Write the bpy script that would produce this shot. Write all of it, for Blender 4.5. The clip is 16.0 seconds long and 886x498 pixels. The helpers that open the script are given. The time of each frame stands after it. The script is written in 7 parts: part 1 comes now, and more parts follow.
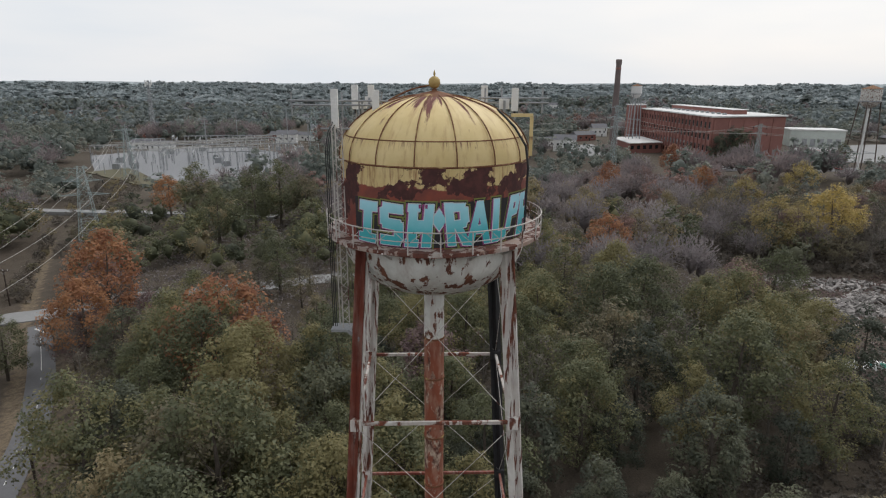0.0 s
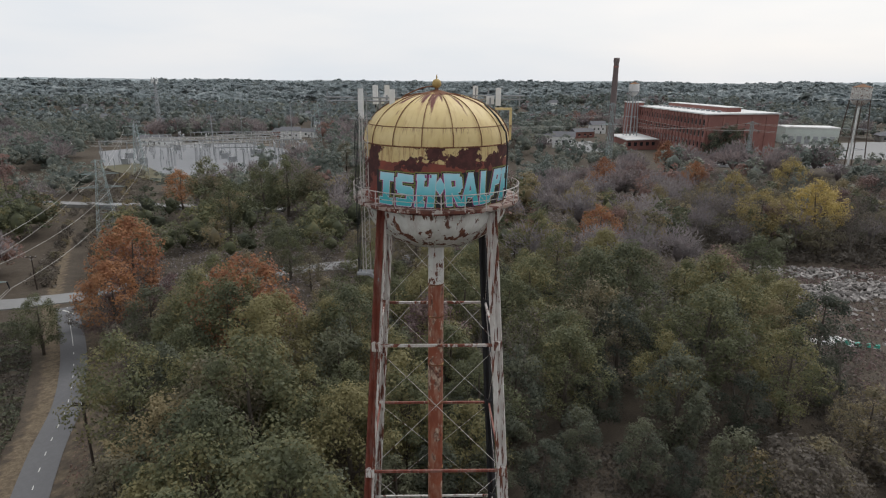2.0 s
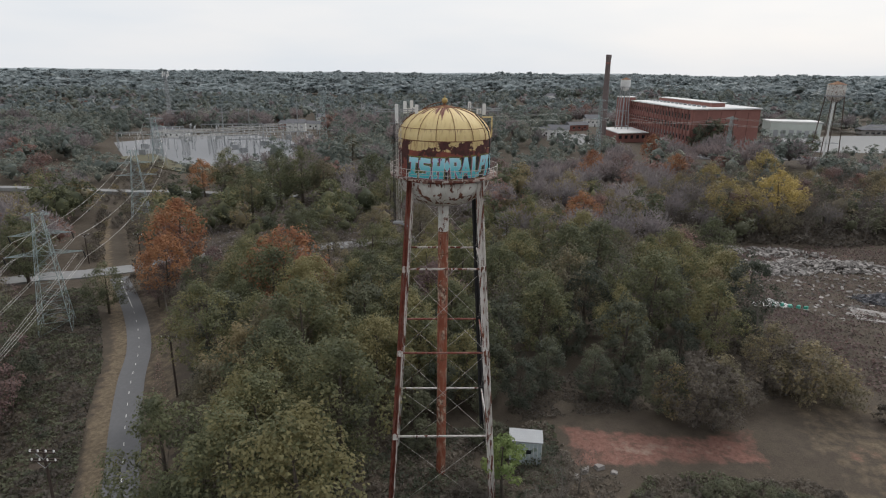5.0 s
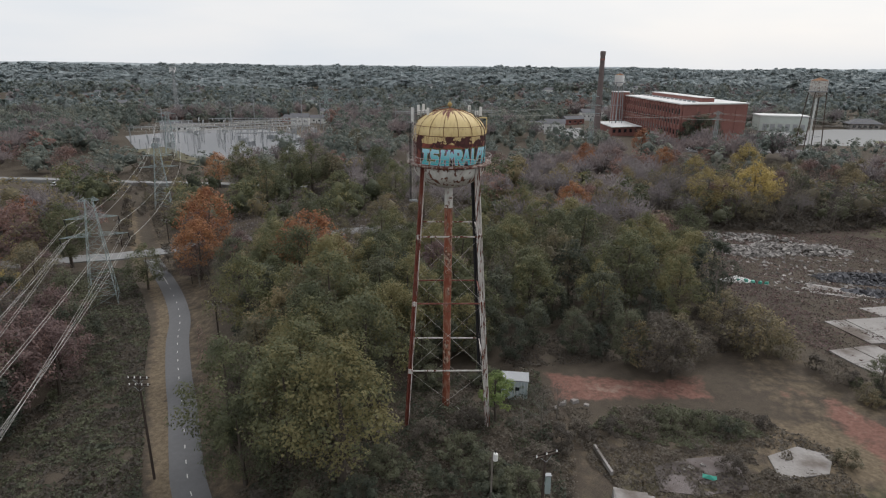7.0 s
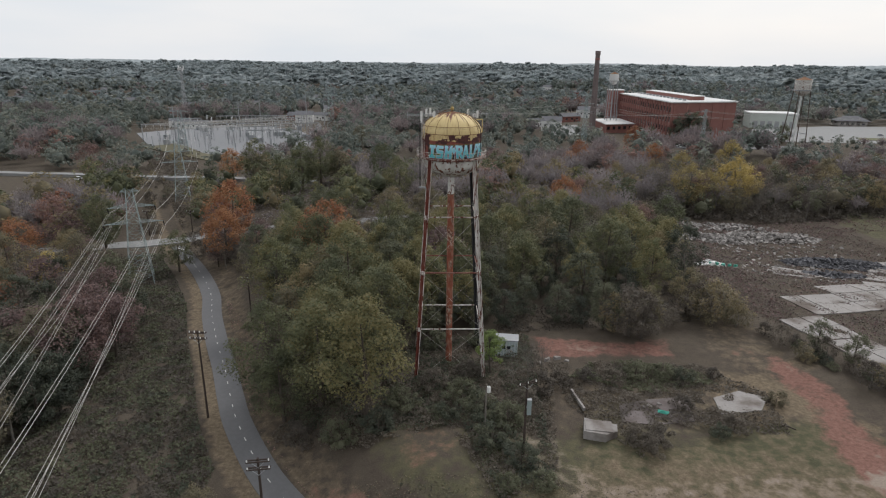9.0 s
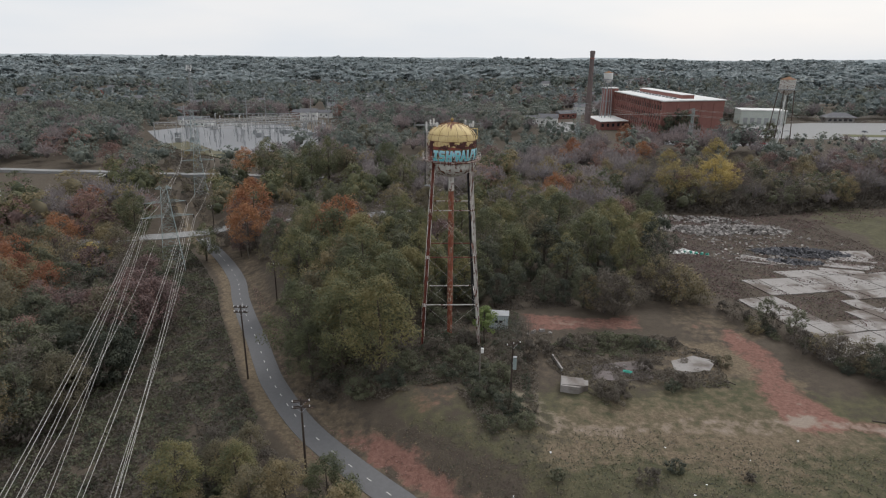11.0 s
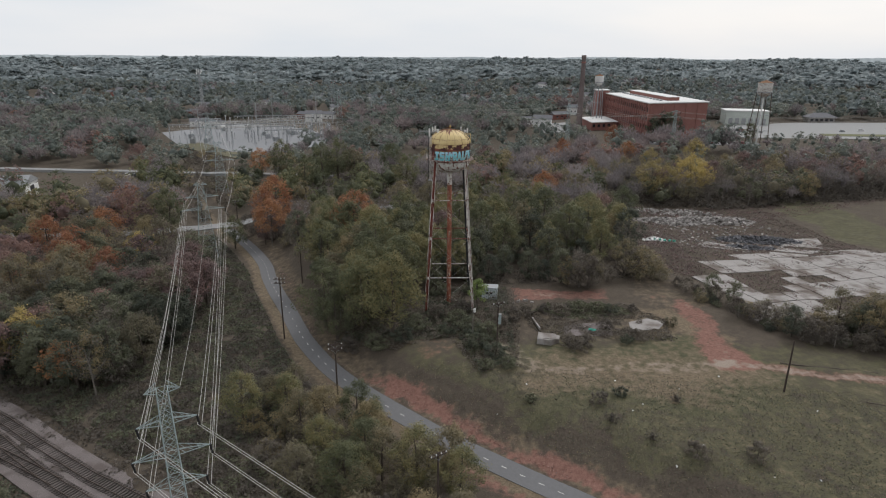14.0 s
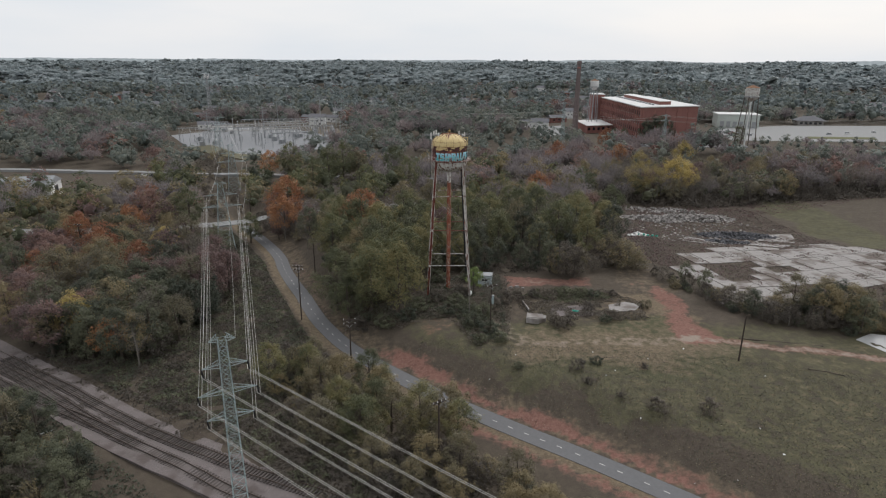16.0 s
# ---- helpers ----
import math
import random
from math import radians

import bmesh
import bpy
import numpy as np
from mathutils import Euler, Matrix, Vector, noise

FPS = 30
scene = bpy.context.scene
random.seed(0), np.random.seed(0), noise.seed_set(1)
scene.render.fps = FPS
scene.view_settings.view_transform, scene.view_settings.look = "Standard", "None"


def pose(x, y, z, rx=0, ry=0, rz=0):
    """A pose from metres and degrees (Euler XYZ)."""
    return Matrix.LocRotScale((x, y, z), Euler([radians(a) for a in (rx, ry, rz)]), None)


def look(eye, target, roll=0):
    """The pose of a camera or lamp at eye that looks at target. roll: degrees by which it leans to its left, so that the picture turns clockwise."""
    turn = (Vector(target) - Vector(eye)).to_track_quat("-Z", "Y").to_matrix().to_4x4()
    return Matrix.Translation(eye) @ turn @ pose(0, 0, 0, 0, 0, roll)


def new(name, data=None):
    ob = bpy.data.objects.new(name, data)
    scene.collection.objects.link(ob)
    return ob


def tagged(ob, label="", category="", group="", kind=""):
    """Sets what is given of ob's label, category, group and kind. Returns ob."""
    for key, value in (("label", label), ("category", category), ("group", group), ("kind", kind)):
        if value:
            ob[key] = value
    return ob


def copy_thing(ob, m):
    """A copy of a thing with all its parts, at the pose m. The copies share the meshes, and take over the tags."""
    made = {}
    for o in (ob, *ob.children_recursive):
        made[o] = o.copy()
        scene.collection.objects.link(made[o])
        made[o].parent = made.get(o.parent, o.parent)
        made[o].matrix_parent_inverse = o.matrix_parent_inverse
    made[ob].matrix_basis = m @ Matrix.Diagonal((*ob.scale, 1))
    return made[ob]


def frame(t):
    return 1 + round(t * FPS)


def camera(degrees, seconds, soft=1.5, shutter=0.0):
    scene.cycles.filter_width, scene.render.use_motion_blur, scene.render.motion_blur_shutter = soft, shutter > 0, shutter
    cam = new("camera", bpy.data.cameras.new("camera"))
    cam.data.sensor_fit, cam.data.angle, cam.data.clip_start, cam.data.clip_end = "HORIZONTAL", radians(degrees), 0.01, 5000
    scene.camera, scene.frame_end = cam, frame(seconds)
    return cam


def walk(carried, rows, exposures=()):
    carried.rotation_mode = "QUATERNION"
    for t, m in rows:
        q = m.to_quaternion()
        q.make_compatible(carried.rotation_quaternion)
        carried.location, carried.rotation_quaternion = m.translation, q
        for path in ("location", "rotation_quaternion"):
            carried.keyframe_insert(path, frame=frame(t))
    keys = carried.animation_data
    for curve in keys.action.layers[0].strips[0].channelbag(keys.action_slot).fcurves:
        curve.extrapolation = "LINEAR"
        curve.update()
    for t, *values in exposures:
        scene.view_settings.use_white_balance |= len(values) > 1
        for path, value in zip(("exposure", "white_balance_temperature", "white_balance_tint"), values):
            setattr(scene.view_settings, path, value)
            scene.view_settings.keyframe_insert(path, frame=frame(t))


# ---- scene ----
cam = camera(73.9, 16.0, soft=1.15)
PATH = [
    (0, (0.994, -27.421, 39.271), (0.954, -25.494, 38.737), 0.3),
    (0.5, (1.081, -28.942, 39.226), (1.039, -27.014, 38.692), 0.2),
    (1, (1.123, -30.841, 39.223), (1.081, -28.915, 38.687), 0.3),
    (1.5, (1.158, -33.097, 39.286), (1.118, -31.173, 38.744), 0.3),
    (2, (1.237, -35.783, 39.443), (1.194, -33.858, 38.901), 0.4),
    (2.5, (1.3, -38.682, 39.711), (1.259, -36.758, 39.166), 0.5),
    (3, (1.307, -41.679, 40.066), (1.266, -39.756, 39.516), 0.5),
    (3.5, (1.224, -44.828, 40.413), (1.185, -42.908, 39.856), 0.5),
    (4, (1.208, -48.215, 40.739), (1.169, -46.295, 40.181), 0.6),
    (6.5, (0.767, -66.767, 43.168), (0.73, -64.855, 42.582), 0.6),
    (7, (0.674, -70.598, 43.505), (0.639, -68.687, 42.917), 0.6),
    (7.5, (0.619, -74.382, 43.908), (0.583, -72.471, 43.316), 0.5),
    (8, (0.533, -78.109, 44.38), (0.498, -76.2, 43.786), 0.5),
    (8.5, (0.508, -81.908, 44.87), (0.473, -80.0, 44.272), 0.6),
    (9, (0.44, -85.8, 45.427), (0.406, -83.892, 44.828), 0.6),
    (11.5, (0.509, -105.973, 50.111), (0.475, -104.071, 49.493), 0.4),
    (12, (0.567, -109.918, 50.684), (0.534, -108.016, 50.067), 0.3),
    (12.5, (0.649, -113.844, 51.259), (0.615, -111.942, 50.642), 0.3),
    (13, (0.661, -117.632, 51.905), (0.627, -115.73, 51.286), 0.3),
    (13.5, (0.743, -121.508, 52.564), (0.71, -119.606, 51.945), 0.3),
    (14, (0.811, -125.449, 53.238), (0.778, -123.547, 52.619), 0.3),
    (14.5, (0.89, -129.445, 53.883), (0.856, -127.543, 53.268), 0.3),
    (15, (0.907, -133.338, 54.508), (0.874, -131.436, 53.892), 0.2),
    (15.5, (0.98, -137.206, 54.986), (0.948, -135.303, 54.371), 0.2),
    (16, (1.145, -141.071, 55.36), (1.111, -139.167, 54.749), 0.3),
]
walk(cam, [(t, look(eye, target, roll)) for t, eye, target, roll in PATH])

# ---- world and light: bright overcast afternoon ----
world = bpy.data.worlds.new("overcast")
scene.world = world
world.use_nodes = True
wn, wl = world.node_tree.nodes, world.node_tree.links
sky = wn.new("ShaderNodeTexSky")
sky.sky_type, sky.sun_disc = "NISHITA", False
sky.sun_elevation, sky.sun_rotation = radians(32), radians(35)
sky.air_density, sky.dust_density, sky.ozone_density = 1.0, 4.0, 1.0
veil = wn.new("ShaderNodeTexNoise")
veil.inputs["Scale"].default_value, veil.inputs["Detail"].default_value = 2.2, 4
stretch = wn.new("ShaderNodeMapping")
stretch.inputs["Scale"].default_value = (1, 1, 5)
where = wn.new("ShaderNodeTexCoord")
wl.new(where.outputs["Generated"], stretch.inputs["Vector"])
wl.new(stretch.outputs["Vector"], veil.inputs["Vector"])
cloud = wn.new("ShaderNodeValToRGB")
cloud.color_ramp.elements[0].position, cloud.color_ramp.elements[0].color = 0.35, (7.0, 7.35, 7.8, 1)
cloud.color_ramp.elements[1].position, cloud.color_ramp.elements[1].color = 0.6, (7.8, 7.85, 8.0, 1)
wl.new(veil.outputs["Fac"], cloud.inputs["Fac"])
cover = wn.new("ShaderNodeMix")
cover.data_type = "RGBA"
cover.inputs["Factor"].default_value = 0.93
wl.new(sky.outputs["Color"], cover.inputs["A"])
wl.new(cloud.outputs["Color"], cover.inputs["B"])
wn["Background"].inputs["Strength"].default_value = 0.1
wl.new(cover.outputs["Result"], wn["Background"].inputs["Color"])
sun = new("sun", bpy.data.lights.new("sun", "SUN"))
sun.data.energy, sun.data.angle, sun.data.color = 1.5, radians(25), (1.0, 0.985, 0.975)
sun.matrix_world = look((0, 0, 100), (-40, -60, 20))
scene.view_settings.exposure = 0.18


# ---- materials ----
def mat(name, c1, c2=None, rough=0.8, scale=1.0, metal=0.0, bump=0.0, c3=None, scale3=None, t3=(0.55, 0.65), spec=0.3, stretch=(1, 1, 1), rand=0.0, trans=0.0, island=False):
    """Two tones by fine and broad noise, a third one in patches, bump from the fine noise."""
    m = bpy.data.materials.new(name)
    m.use_nodes = True
    n, l = m.node_tree.nodes, m.node_tree.links
    b = n["Principled BSDF"]
    b.inputs["Roughness"].default_value, b.inputs["Metallic"].default_value = rough, metal
    b.inputs["Specular IOR Level"].default_value = spec
    c2 = c2 or tuple(v * 0.7 for v in c1)
    geo = n.new("ShaderNodeNewGeometry")
    mp = n.new("ShaderNodeMapping")
    mp.inputs["Scale"].default_value = stretch
    l.new(geo.outputs["Position"], mp.inputs["Vector"])

    def noise_at(s, detail=6):
        t = n.new("ShaderNodeTexNoise")
        t.inputs["Scale"].default_value, t.inputs["Detail"].default_value = s, detail
        l.new(mp.outputs["Vector"], t.inputs["Vector"])
        return t.outputs["Fac"]

    def mixed(f, a, bb):
        x = n.new("ShaderNodeMix")
        x.data_type = "RGBA"
        if isinstance(f, float):
            x.inputs["Factor"].default_value = f
        else:
            l.new(f, x.inputs["Factor"])
        for sock, v in (("A", a), ("B", bb)):
            if isinstance(v, tuple):
                x.inputs[sock].default_value = (*v[:3], 1)
            else:
                l.new(v, x.inputs[sock])
        return x.outputs["Result"]

    def band(f, lo, hi):
        r = n.new("ShaderNodeMapRange")
        r.inputs["From Min"].default_value, r.inputs["From Max"].default_value = lo, hi
        l.new(f, r.inputs["Value"])
        return r.outputs["Result"]

    fine, broad = noise_at(scale * 6), noise_at(scale * 0.7)
    col = mixed(band(fine, 0.3, 0.7), c1, c2)
    col = mixed(band(broad, 0.4, 0.62), col, mixed(0.6, c2, tuple(v * 0.85 for v in c1)))
    if c3:
        col = mixed(band(noise_at(scale3 or scale * 1.3, 8), *t3), col, c3)
    if rand or island:
        src = geo.outputs["Random Per Island"] if island else n.new("ShaderNodeObjectInfo").outputs["Random"]
        hsv = n.new("ShaderNodeHueSaturation")
        v = n.new("ShaderNodeMapRange")
        v.inputs["To Min"].default_value, v.inputs["To Max"].default_value = 1 - rand, 1 + rand
        l.new(src, v.inputs["Value"])
        l.new(v.outputs["Result"], hsv.inputs["Value"])
        l.new(col, hsv.inputs["Color"])
        col = hsv.outputs["Color"]
    l.new(col, b.inputs["Base Color"])
    if bump:
        bp = n.new("ShaderNodeBump")
        bp.inputs["Strength"].default_value, bp.inputs["Distance"].default_value = bump, 0.5 / scale / 6
        l.new(fine, bp.inputs["Height"])
        l.new(bp.outputs["Normal"], b.inputs["Normal"])
    if trans:
        tr = n.new("ShaderNodeBsdfTranslucent")
        l.new(col, tr.inputs["Color"])
        mx = n.new("ShaderNodeMixShader")
        mx.inputs["Fac"].default_value = trans
        l.new(b.outputs["BSDF"], mx.inputs[1])
        l.new(tr.outputs["BSDF"], mx.inputs[2])
        l.new(mx.outputs["Shader"], n["Material Output"].inputs["Surface"])
    return m


def leaf_mat(name, a, b, c):
    """Leaves: three tones by tree and by leaf."""
    m = bpy.data.materials.new(name)
    m.use_nodes = True
    n, l = m.node_tree.nodes, m.node_tree.links
    p = n["Principled BSDF"]
    p.inputs["Roughness"].default_value, p.inputs["Specular IOR Level"].default_value = 0.65, 0.25
    geo, info = n.new("ShaderNodeNewGeometry"), n.new("ShaderNodeObjectInfo")
    clump = n.new("ShaderNodeTexNoise")
    clump.inputs["Scale"].default_value, clump.inputs["Detail"].default_value = 0.35, 3
    l.new(geo.outputs["Position"], clump.inputs["Vector"])
    add = n.new("ShaderNodeMath")
    add.operation = "MULTIPLY_ADD"
    l.new(geo.outputs["Random Per Island"], add.inputs[0])
    add.inputs[1].default_value = 0.18
    l.new(clump.outputs["Fac"], add.inputs[2])
    add2 = n.new("ShaderNodeMath")
    add2.operation = "MULTIPLY_ADD"
    l.new(info.outputs["Random"], add2.inputs[0])
    add2.inputs[1].default_value = 0.5
    l.new(add.outputs["Value"], add2.inputs[2])
    tone = n.new("ShaderNodeAttribute")
    tone.attribute_name = "tone"
    add3 = n.new("ShaderNodeMath")
    add3.operation = "MULTIPLY_ADD"
    l.new(tone.outputs["Fac"], add3.inputs[0])
    add3.inputs[1].default_value = 0.5
    l.new(add2.outputs["Value"], add3.inputs[2])
    add2 = add3
    ramp = n.new("ShaderNodeValToRGB")
    e = ramp.color_ramp.elements
    e[0].position, e[0].color = 0.45, (*a, 1)
    e[1].position, e[1].color = 1.1, (*c, 1)
    mid = e.new(0.8)
    mid.color = (*b, 1)
    l.new(add2.outputs["Value"], ramp.inputs["Fac"])
    l.new(ramp.outputs["Color"], p.inputs["Base Color"])
    tr = n.new("ShaderNodeBsdfTranslucent")
    l.new(ramp.outputs["Color"], tr.inputs["Color"])
    mx = n.new("ShaderNodeMixShader")
    mx.inputs["Fac"].default_value = 0.36
    l.new(p.outputs["BSDF"], mx.inputs[1])
    l.new(tr.outputs["BSDF"], mx.inputs[2])
    l.new(mx.outputs["Shader"], n["Material Output"].inputs["Surface"])
    return m


M = dict(
    bark=mat("bark", (0.11, 0.09, 0.075), (0.06, 0.05, 0.042), 0.9, 3, bump=0.5, stretch=(1, 1, 0.3)),
    twig=mat("pale_bark", (0.21, 0.19, 0.17), (0.12, 0.105, 0.09), 0.9, 3, rand=0.25),
    asphalt=mat("asphalt", (0.15, 0.148, 0.152), (0.115, 0.114, 0.118), 0.9, 2.5, bump=0.2),
    road=mat("worn_concrete_road", (0.28, 0.28, 0.275), (0.2, 0.2, 0.2), 0.9, 1.2, bump=0.2),
    line=mat("road_paint", (0.62, 0.62, 0.58), (0.45, 0.45, 0.42), 0.8, 3),
    slab=mat("old_concrete", (0.32, 0.30, 0.285), (0.235, 0.22, 0.21), 0.9, 0.5, bump=0.3, c3=(0.12, 0.098, 0.085), scale3=0.16, t3=(0.5, 0.62)),
    white=mat("white_paint", (0.72, 0.72, 0.71), (0.6, 0.6, 0.59), 0.6, 2),
    brick=mat("mill_brick", (0.29, 0.135, 0.115), (0.22, 0.105, 0.09), 0.9, 0.6, rand=0.1),
    steel=mat("galvanised_steel", (0.36, 0.37, 0.38), (0.25, 0.26, 0.27), 0.55, 1.5, metal=0.3),
    pylon=mat("pylon_steel", (0.36, 0.43, 0.43), (0.24, 0.29, 0.29), 0.6, 1.5, metal=0.2),
    wire=mat("wire", (0.46, 0.45, 0.42), (0.36, 0.35, 0.33), 0.5, 1, metal=0.4),
    pole=mat("pole_wood", (0.075, 0.055, 0.045), (0.045, 0.035, 0.03), 0.9, 2, stretch=(1, 1, 0.2)),
    dark=mat("dark_rubber", (0.03, 0.03, 0.032), (0.02, 0.02, 0.022), 0.6, 3),
    glass=mat("window_glass", (0.03, 0.035, 0.04), (0.02, 0.022, 0.026), 0.15, 0.5, spec=0.5),
    roof=mat("white_roofing", (0.66, 0.66, 0.65), (0.54, 0.54, 0.53), 0.8, 0.2),
    gravel=mat("grey_gravel", (0.27, 0.275, 0.285), (0.19, 0.193, 0.2), 0.95, 1.2, bump=0.5),
    ballast=mat("ballast", (0.20, 0.172, 0.166), (0.105, 0.09, 0.088), 0.95, 0.9, bump=0.7, c3=(0.10, 0.082, 0.076), scale3=0.3, t3=(0.5, 0.66)),
    rail=mat("rail_steel", (0.13, 0.1, 0.085), (0.08, 0.06, 0.05), 0.5, 2, metal=0.5),
    tie=mat("tie_wood", (0.105, 0.09, 0.083), (0.07, 0.06, 0.055), 0.9, 3, rand=0.3),
    rubble=mat("rubble", (0.3, 0.285, 0.27), (0.17, 0.15, 0.14), 0.95, 1, rand=0.45, island=True),
)
LEAF = dict(
    green=leaf_mat("green_leaves", (0.081, 0.092, 0.057), (0.136, 0.142, 0.077), (0.220, 0.196, 0.094)),
    dark=leaf_mat("dark_leaves", (0.053, 0.061, 0.050), (0.088, 0.098, 0.070), (0.138, 0.141, 0.091)),
    olive=leaf_mat("olive_leaves", (0.123, 0.112, 0.080), (0.180, 0.157, 0.102), (0.250, 0.203, 0.115)),
    orange=leaf_mat("orange_leaves", (0.209, 0.097, 0.064), (0.292, 0.136, 0.075), (0.352, 0.182, 0.090)),
    rust=leaf_mat("rust_leaves", (0.140, 0.100, 0.100), (0.188, 0.129, 0.120), (0.253, 0.157, 0.134)),
    yellow=leaf_mat("yellow_leaves", (0.211, 0.178, 0.094), (0.334, 0.266, 0.112), (0.462, 0.356, 0.131)),
    brown=leaf_mat("brown_leaves", (0.084, 0.074, 0.063), (0.118, 0.102, 0.086), (0.155, 0.133, 0.108)),
    lime=leaf_mat("lime_leaves", (0.121, 0.165, 0.069), (0.176, 0.231, 0.083), (0.242, 0.297, 0.107)),
    twiggy=leaf_mat("bare_twigs", (0.164, 0.149, 0.151), (0.227, 0.203, 0.207), (0.296, 0.262, 0.258)),
    # mid, midbrown, grey, blue: distance haze painted into the leaf colour, growing stepwise
    mid=leaf_mat("hazed_grey_green_leaves", (0.128, 0.151, 0.138), (0.177, 0.198, 0.172), (0.242, 0.246, 0.202)),
    midbrown=leaf_mat("hazed_grey_brown_leaves", (0.180, 0.161, 0.165), (0.227, 0.197, 0.197), (0.281, 0.228, 0.221)),
    grey=leaf_mat("hazed_grey_woods", (0.168, 0.204, 0.208), (0.204, 0.239, 0.238), (0.246, 0.271, 0.261)),
    blue=leaf_mat("far_hazed_woods", (0.265, 0.308, 0.319), (0.292, 0.333, 0.341), (0.324, 0.359, 0.363)),
)


# ---- geometry helpers ----
class Geo:
    """Collects vertices and faces of one mesh."""

    def __init__(self):
        self.v, self.f = [], []

    def add(self, v, f):
        k = len(self.v)
        self.v += [tuple(p) for p in v]
        self.f += [tuple(i + k for i in q) for q in f]
        return self

    def box(self, c, s, m=None):
        x, y, z = (q / 2 for q in s)
        pts = [Vector((i * x, j * y, k * z)) for k in (-1, 1) for j in (-1, 1) for i in (-1, 1)]
        pts = [(m @ p if m else p) + Vector(c) for p in pts]
        return self.add(pts, [(0, 2, 3, 1), (4, 5, 7, 6), (0, 1, 5, 4), (2, 6, 7, 3), (0, 4, 6, 2), (1, 3, 7, 5)])

    def rod(self, a, b, r, r2=None, n=6, caps=True):
        a, b = Vector(a), Vector(b)
        r2 = r if r2 is None else r2
        d = (b - a).normalized()
        u = d.orthogonal().normalized()
        w = d.cross(u)
        ring = [(math.cos(2 * math.pi * i / n), math.sin(2 * math.pi * i / n)) for i in range(n)]
        v = [a + r * (c * u + s * w) for c, s in ring] + [b + r2 * (c * u + s * w) for c, s in ring]
        f = [(i, (i + 1) % n, n + (i + 1) % n, n + i) for i in range(n)]
        if caps:
            f += [tuple(range(n))[::-1], tuple(range(n, 2 * n))]
        return self.add(v, f)

    def beam(self, a, b, w, h):
        """A bar of rectangular section, h upright."""
        a, b = Vector(a), Vector(b)
        d = (b - a).normalized()
        s = d.cross(Vector((0, 0, 1)))
        s = s.normalized() if s.length > 1e-3 else Vector((1, 0, 0))
        t = s.cross(d)
        v = [p + i * s * w / 2 + j * t * h / 2 for p in (a, b) for i, j in ((-1, -1), (1, -1), (1, 1), (-1, 1))]
        return self.add(v, [(0, 1, 5, 4), (1, 2, 6, 5), (2, 3, 7, 6), (3, 0, 4, 7), (3, 2, 1, 0), (4, 5, 6, 7)])

    def lathe(self, prof, n=48, c=(0, 0), a0=0.0, a1=2 * math.pi):
        full = abs(a1 - a0 - 2 * math.pi) < 1e-6
        m = n if full else n + 1
        v = [(c[0] + r * math.cos(a0 + (a1 - a0) * i / n), c[1] + r * math.sin(a0 + (a1 - a0) * i / n), z) for r, z in prof for i in range(m)]
        f = [(j * m + i, j * m + (i + 1) % m, (j + 1) * m + (i + 1) % m, (j + 1) * m + i) for j in range(len(prof) - 1) for i in range(n)]
        return self.add(v, f)

    def curve(self, pts, r, n=6):
        """One tube along a line."""
        p = [Vector(q) for q in pts]
        k, u = len(self.v), None
        for i, q in enumerate(p):
            d = (p[min(i + 1, len(p) - 1)] - p[max(i - 1, 0)]).normalized()
            u = d.orthogonal().normalized() if u is None else (u - d * u.dot(d)).normalized()
            w = d.cross(u)
            self.v += [tuple(q + r * (math.cos(6.2832 * j / n) * u + math.sin(6.2832 * j / n) * w)) for j in range(n)]
        self.f += [(k + i * n + j, k + i * n + (j + 1) % n, k + (i + 1) * n + (j + 1) % n, k + (i + 1) * n + j) for i in range(len(p) - 1) for j in range(n)]
        return self

    def mesh(self, name, material, smooth=False):
        me = bpy.data.meshes.new(name)
        me.from_pydata(self.v, [], self.f)
        me.materials.append(material)
        if smooth:
            me.shade_smooth()
        return me


def part(name, g, material, parent=None, label="", smooth=False):
    ob = new(name, g.mesh(name, material, smooth) if isinstance(g, Geo) else g)
    if parent:
        ob.parent = parent
    return tagged(ob, label)


def thing(name, label, category, group="", at=(0, 0, 0), turn=0.0):
    ob = new(name)
    ob.empty_display_size = 0.2
    ob.matrix_world = pose(*at, 0, 0, turn)
    return tagged(ob, label, category, group)


def quick_mesh(name, verts, faces, material, smooth=False):
    """A mesh from arrays; all faces have the same number of corners."""
    verts, faces = np.asarray(verts, np.float32), np.asarray(faces, np.int32)
    me = bpy.data.meshes.new(name)
    k = faces.shape[1]
    me.vertices.add(len(verts))
    me.vertices.foreach_set("co", verts.ravel())
    me.loops.add(faces.size)
    me.loops.foreach_set("vertex_index", faces.ravel())
    me.polygons.add(len(faces))
    me.polygons.foreach_set("loop_start", np.arange(0, faces.size, k, dtype=np.int32))
    me.update(calc_edges=True)
    me.validate()
    me.materials.append(material)
    if smooth:
        me.shade_smooth()
    return me


# ---- the lie of the land ----
PATHWAY = [(-80.5, 78.5, -6.6), (-65.4, 57, -6.4), (-55.9, 41, -6.2), (-50.4, 28, -6.0), (-44.2, 15, -5.6), (-39.0, 5, -5.2), (-34.2, -5, -5.0), (-30.0, -13, -4.8), (-22.5, -24, -4.8), (-14.7, -32.3, -4.8), (-6.8, -39.5, -4.8), (1.0, -46.2, -4.8), (11, -53.4, -4.9), (21.2, -60.3, -5), (32.6, -68.7, -5), (63, -92, -5)]


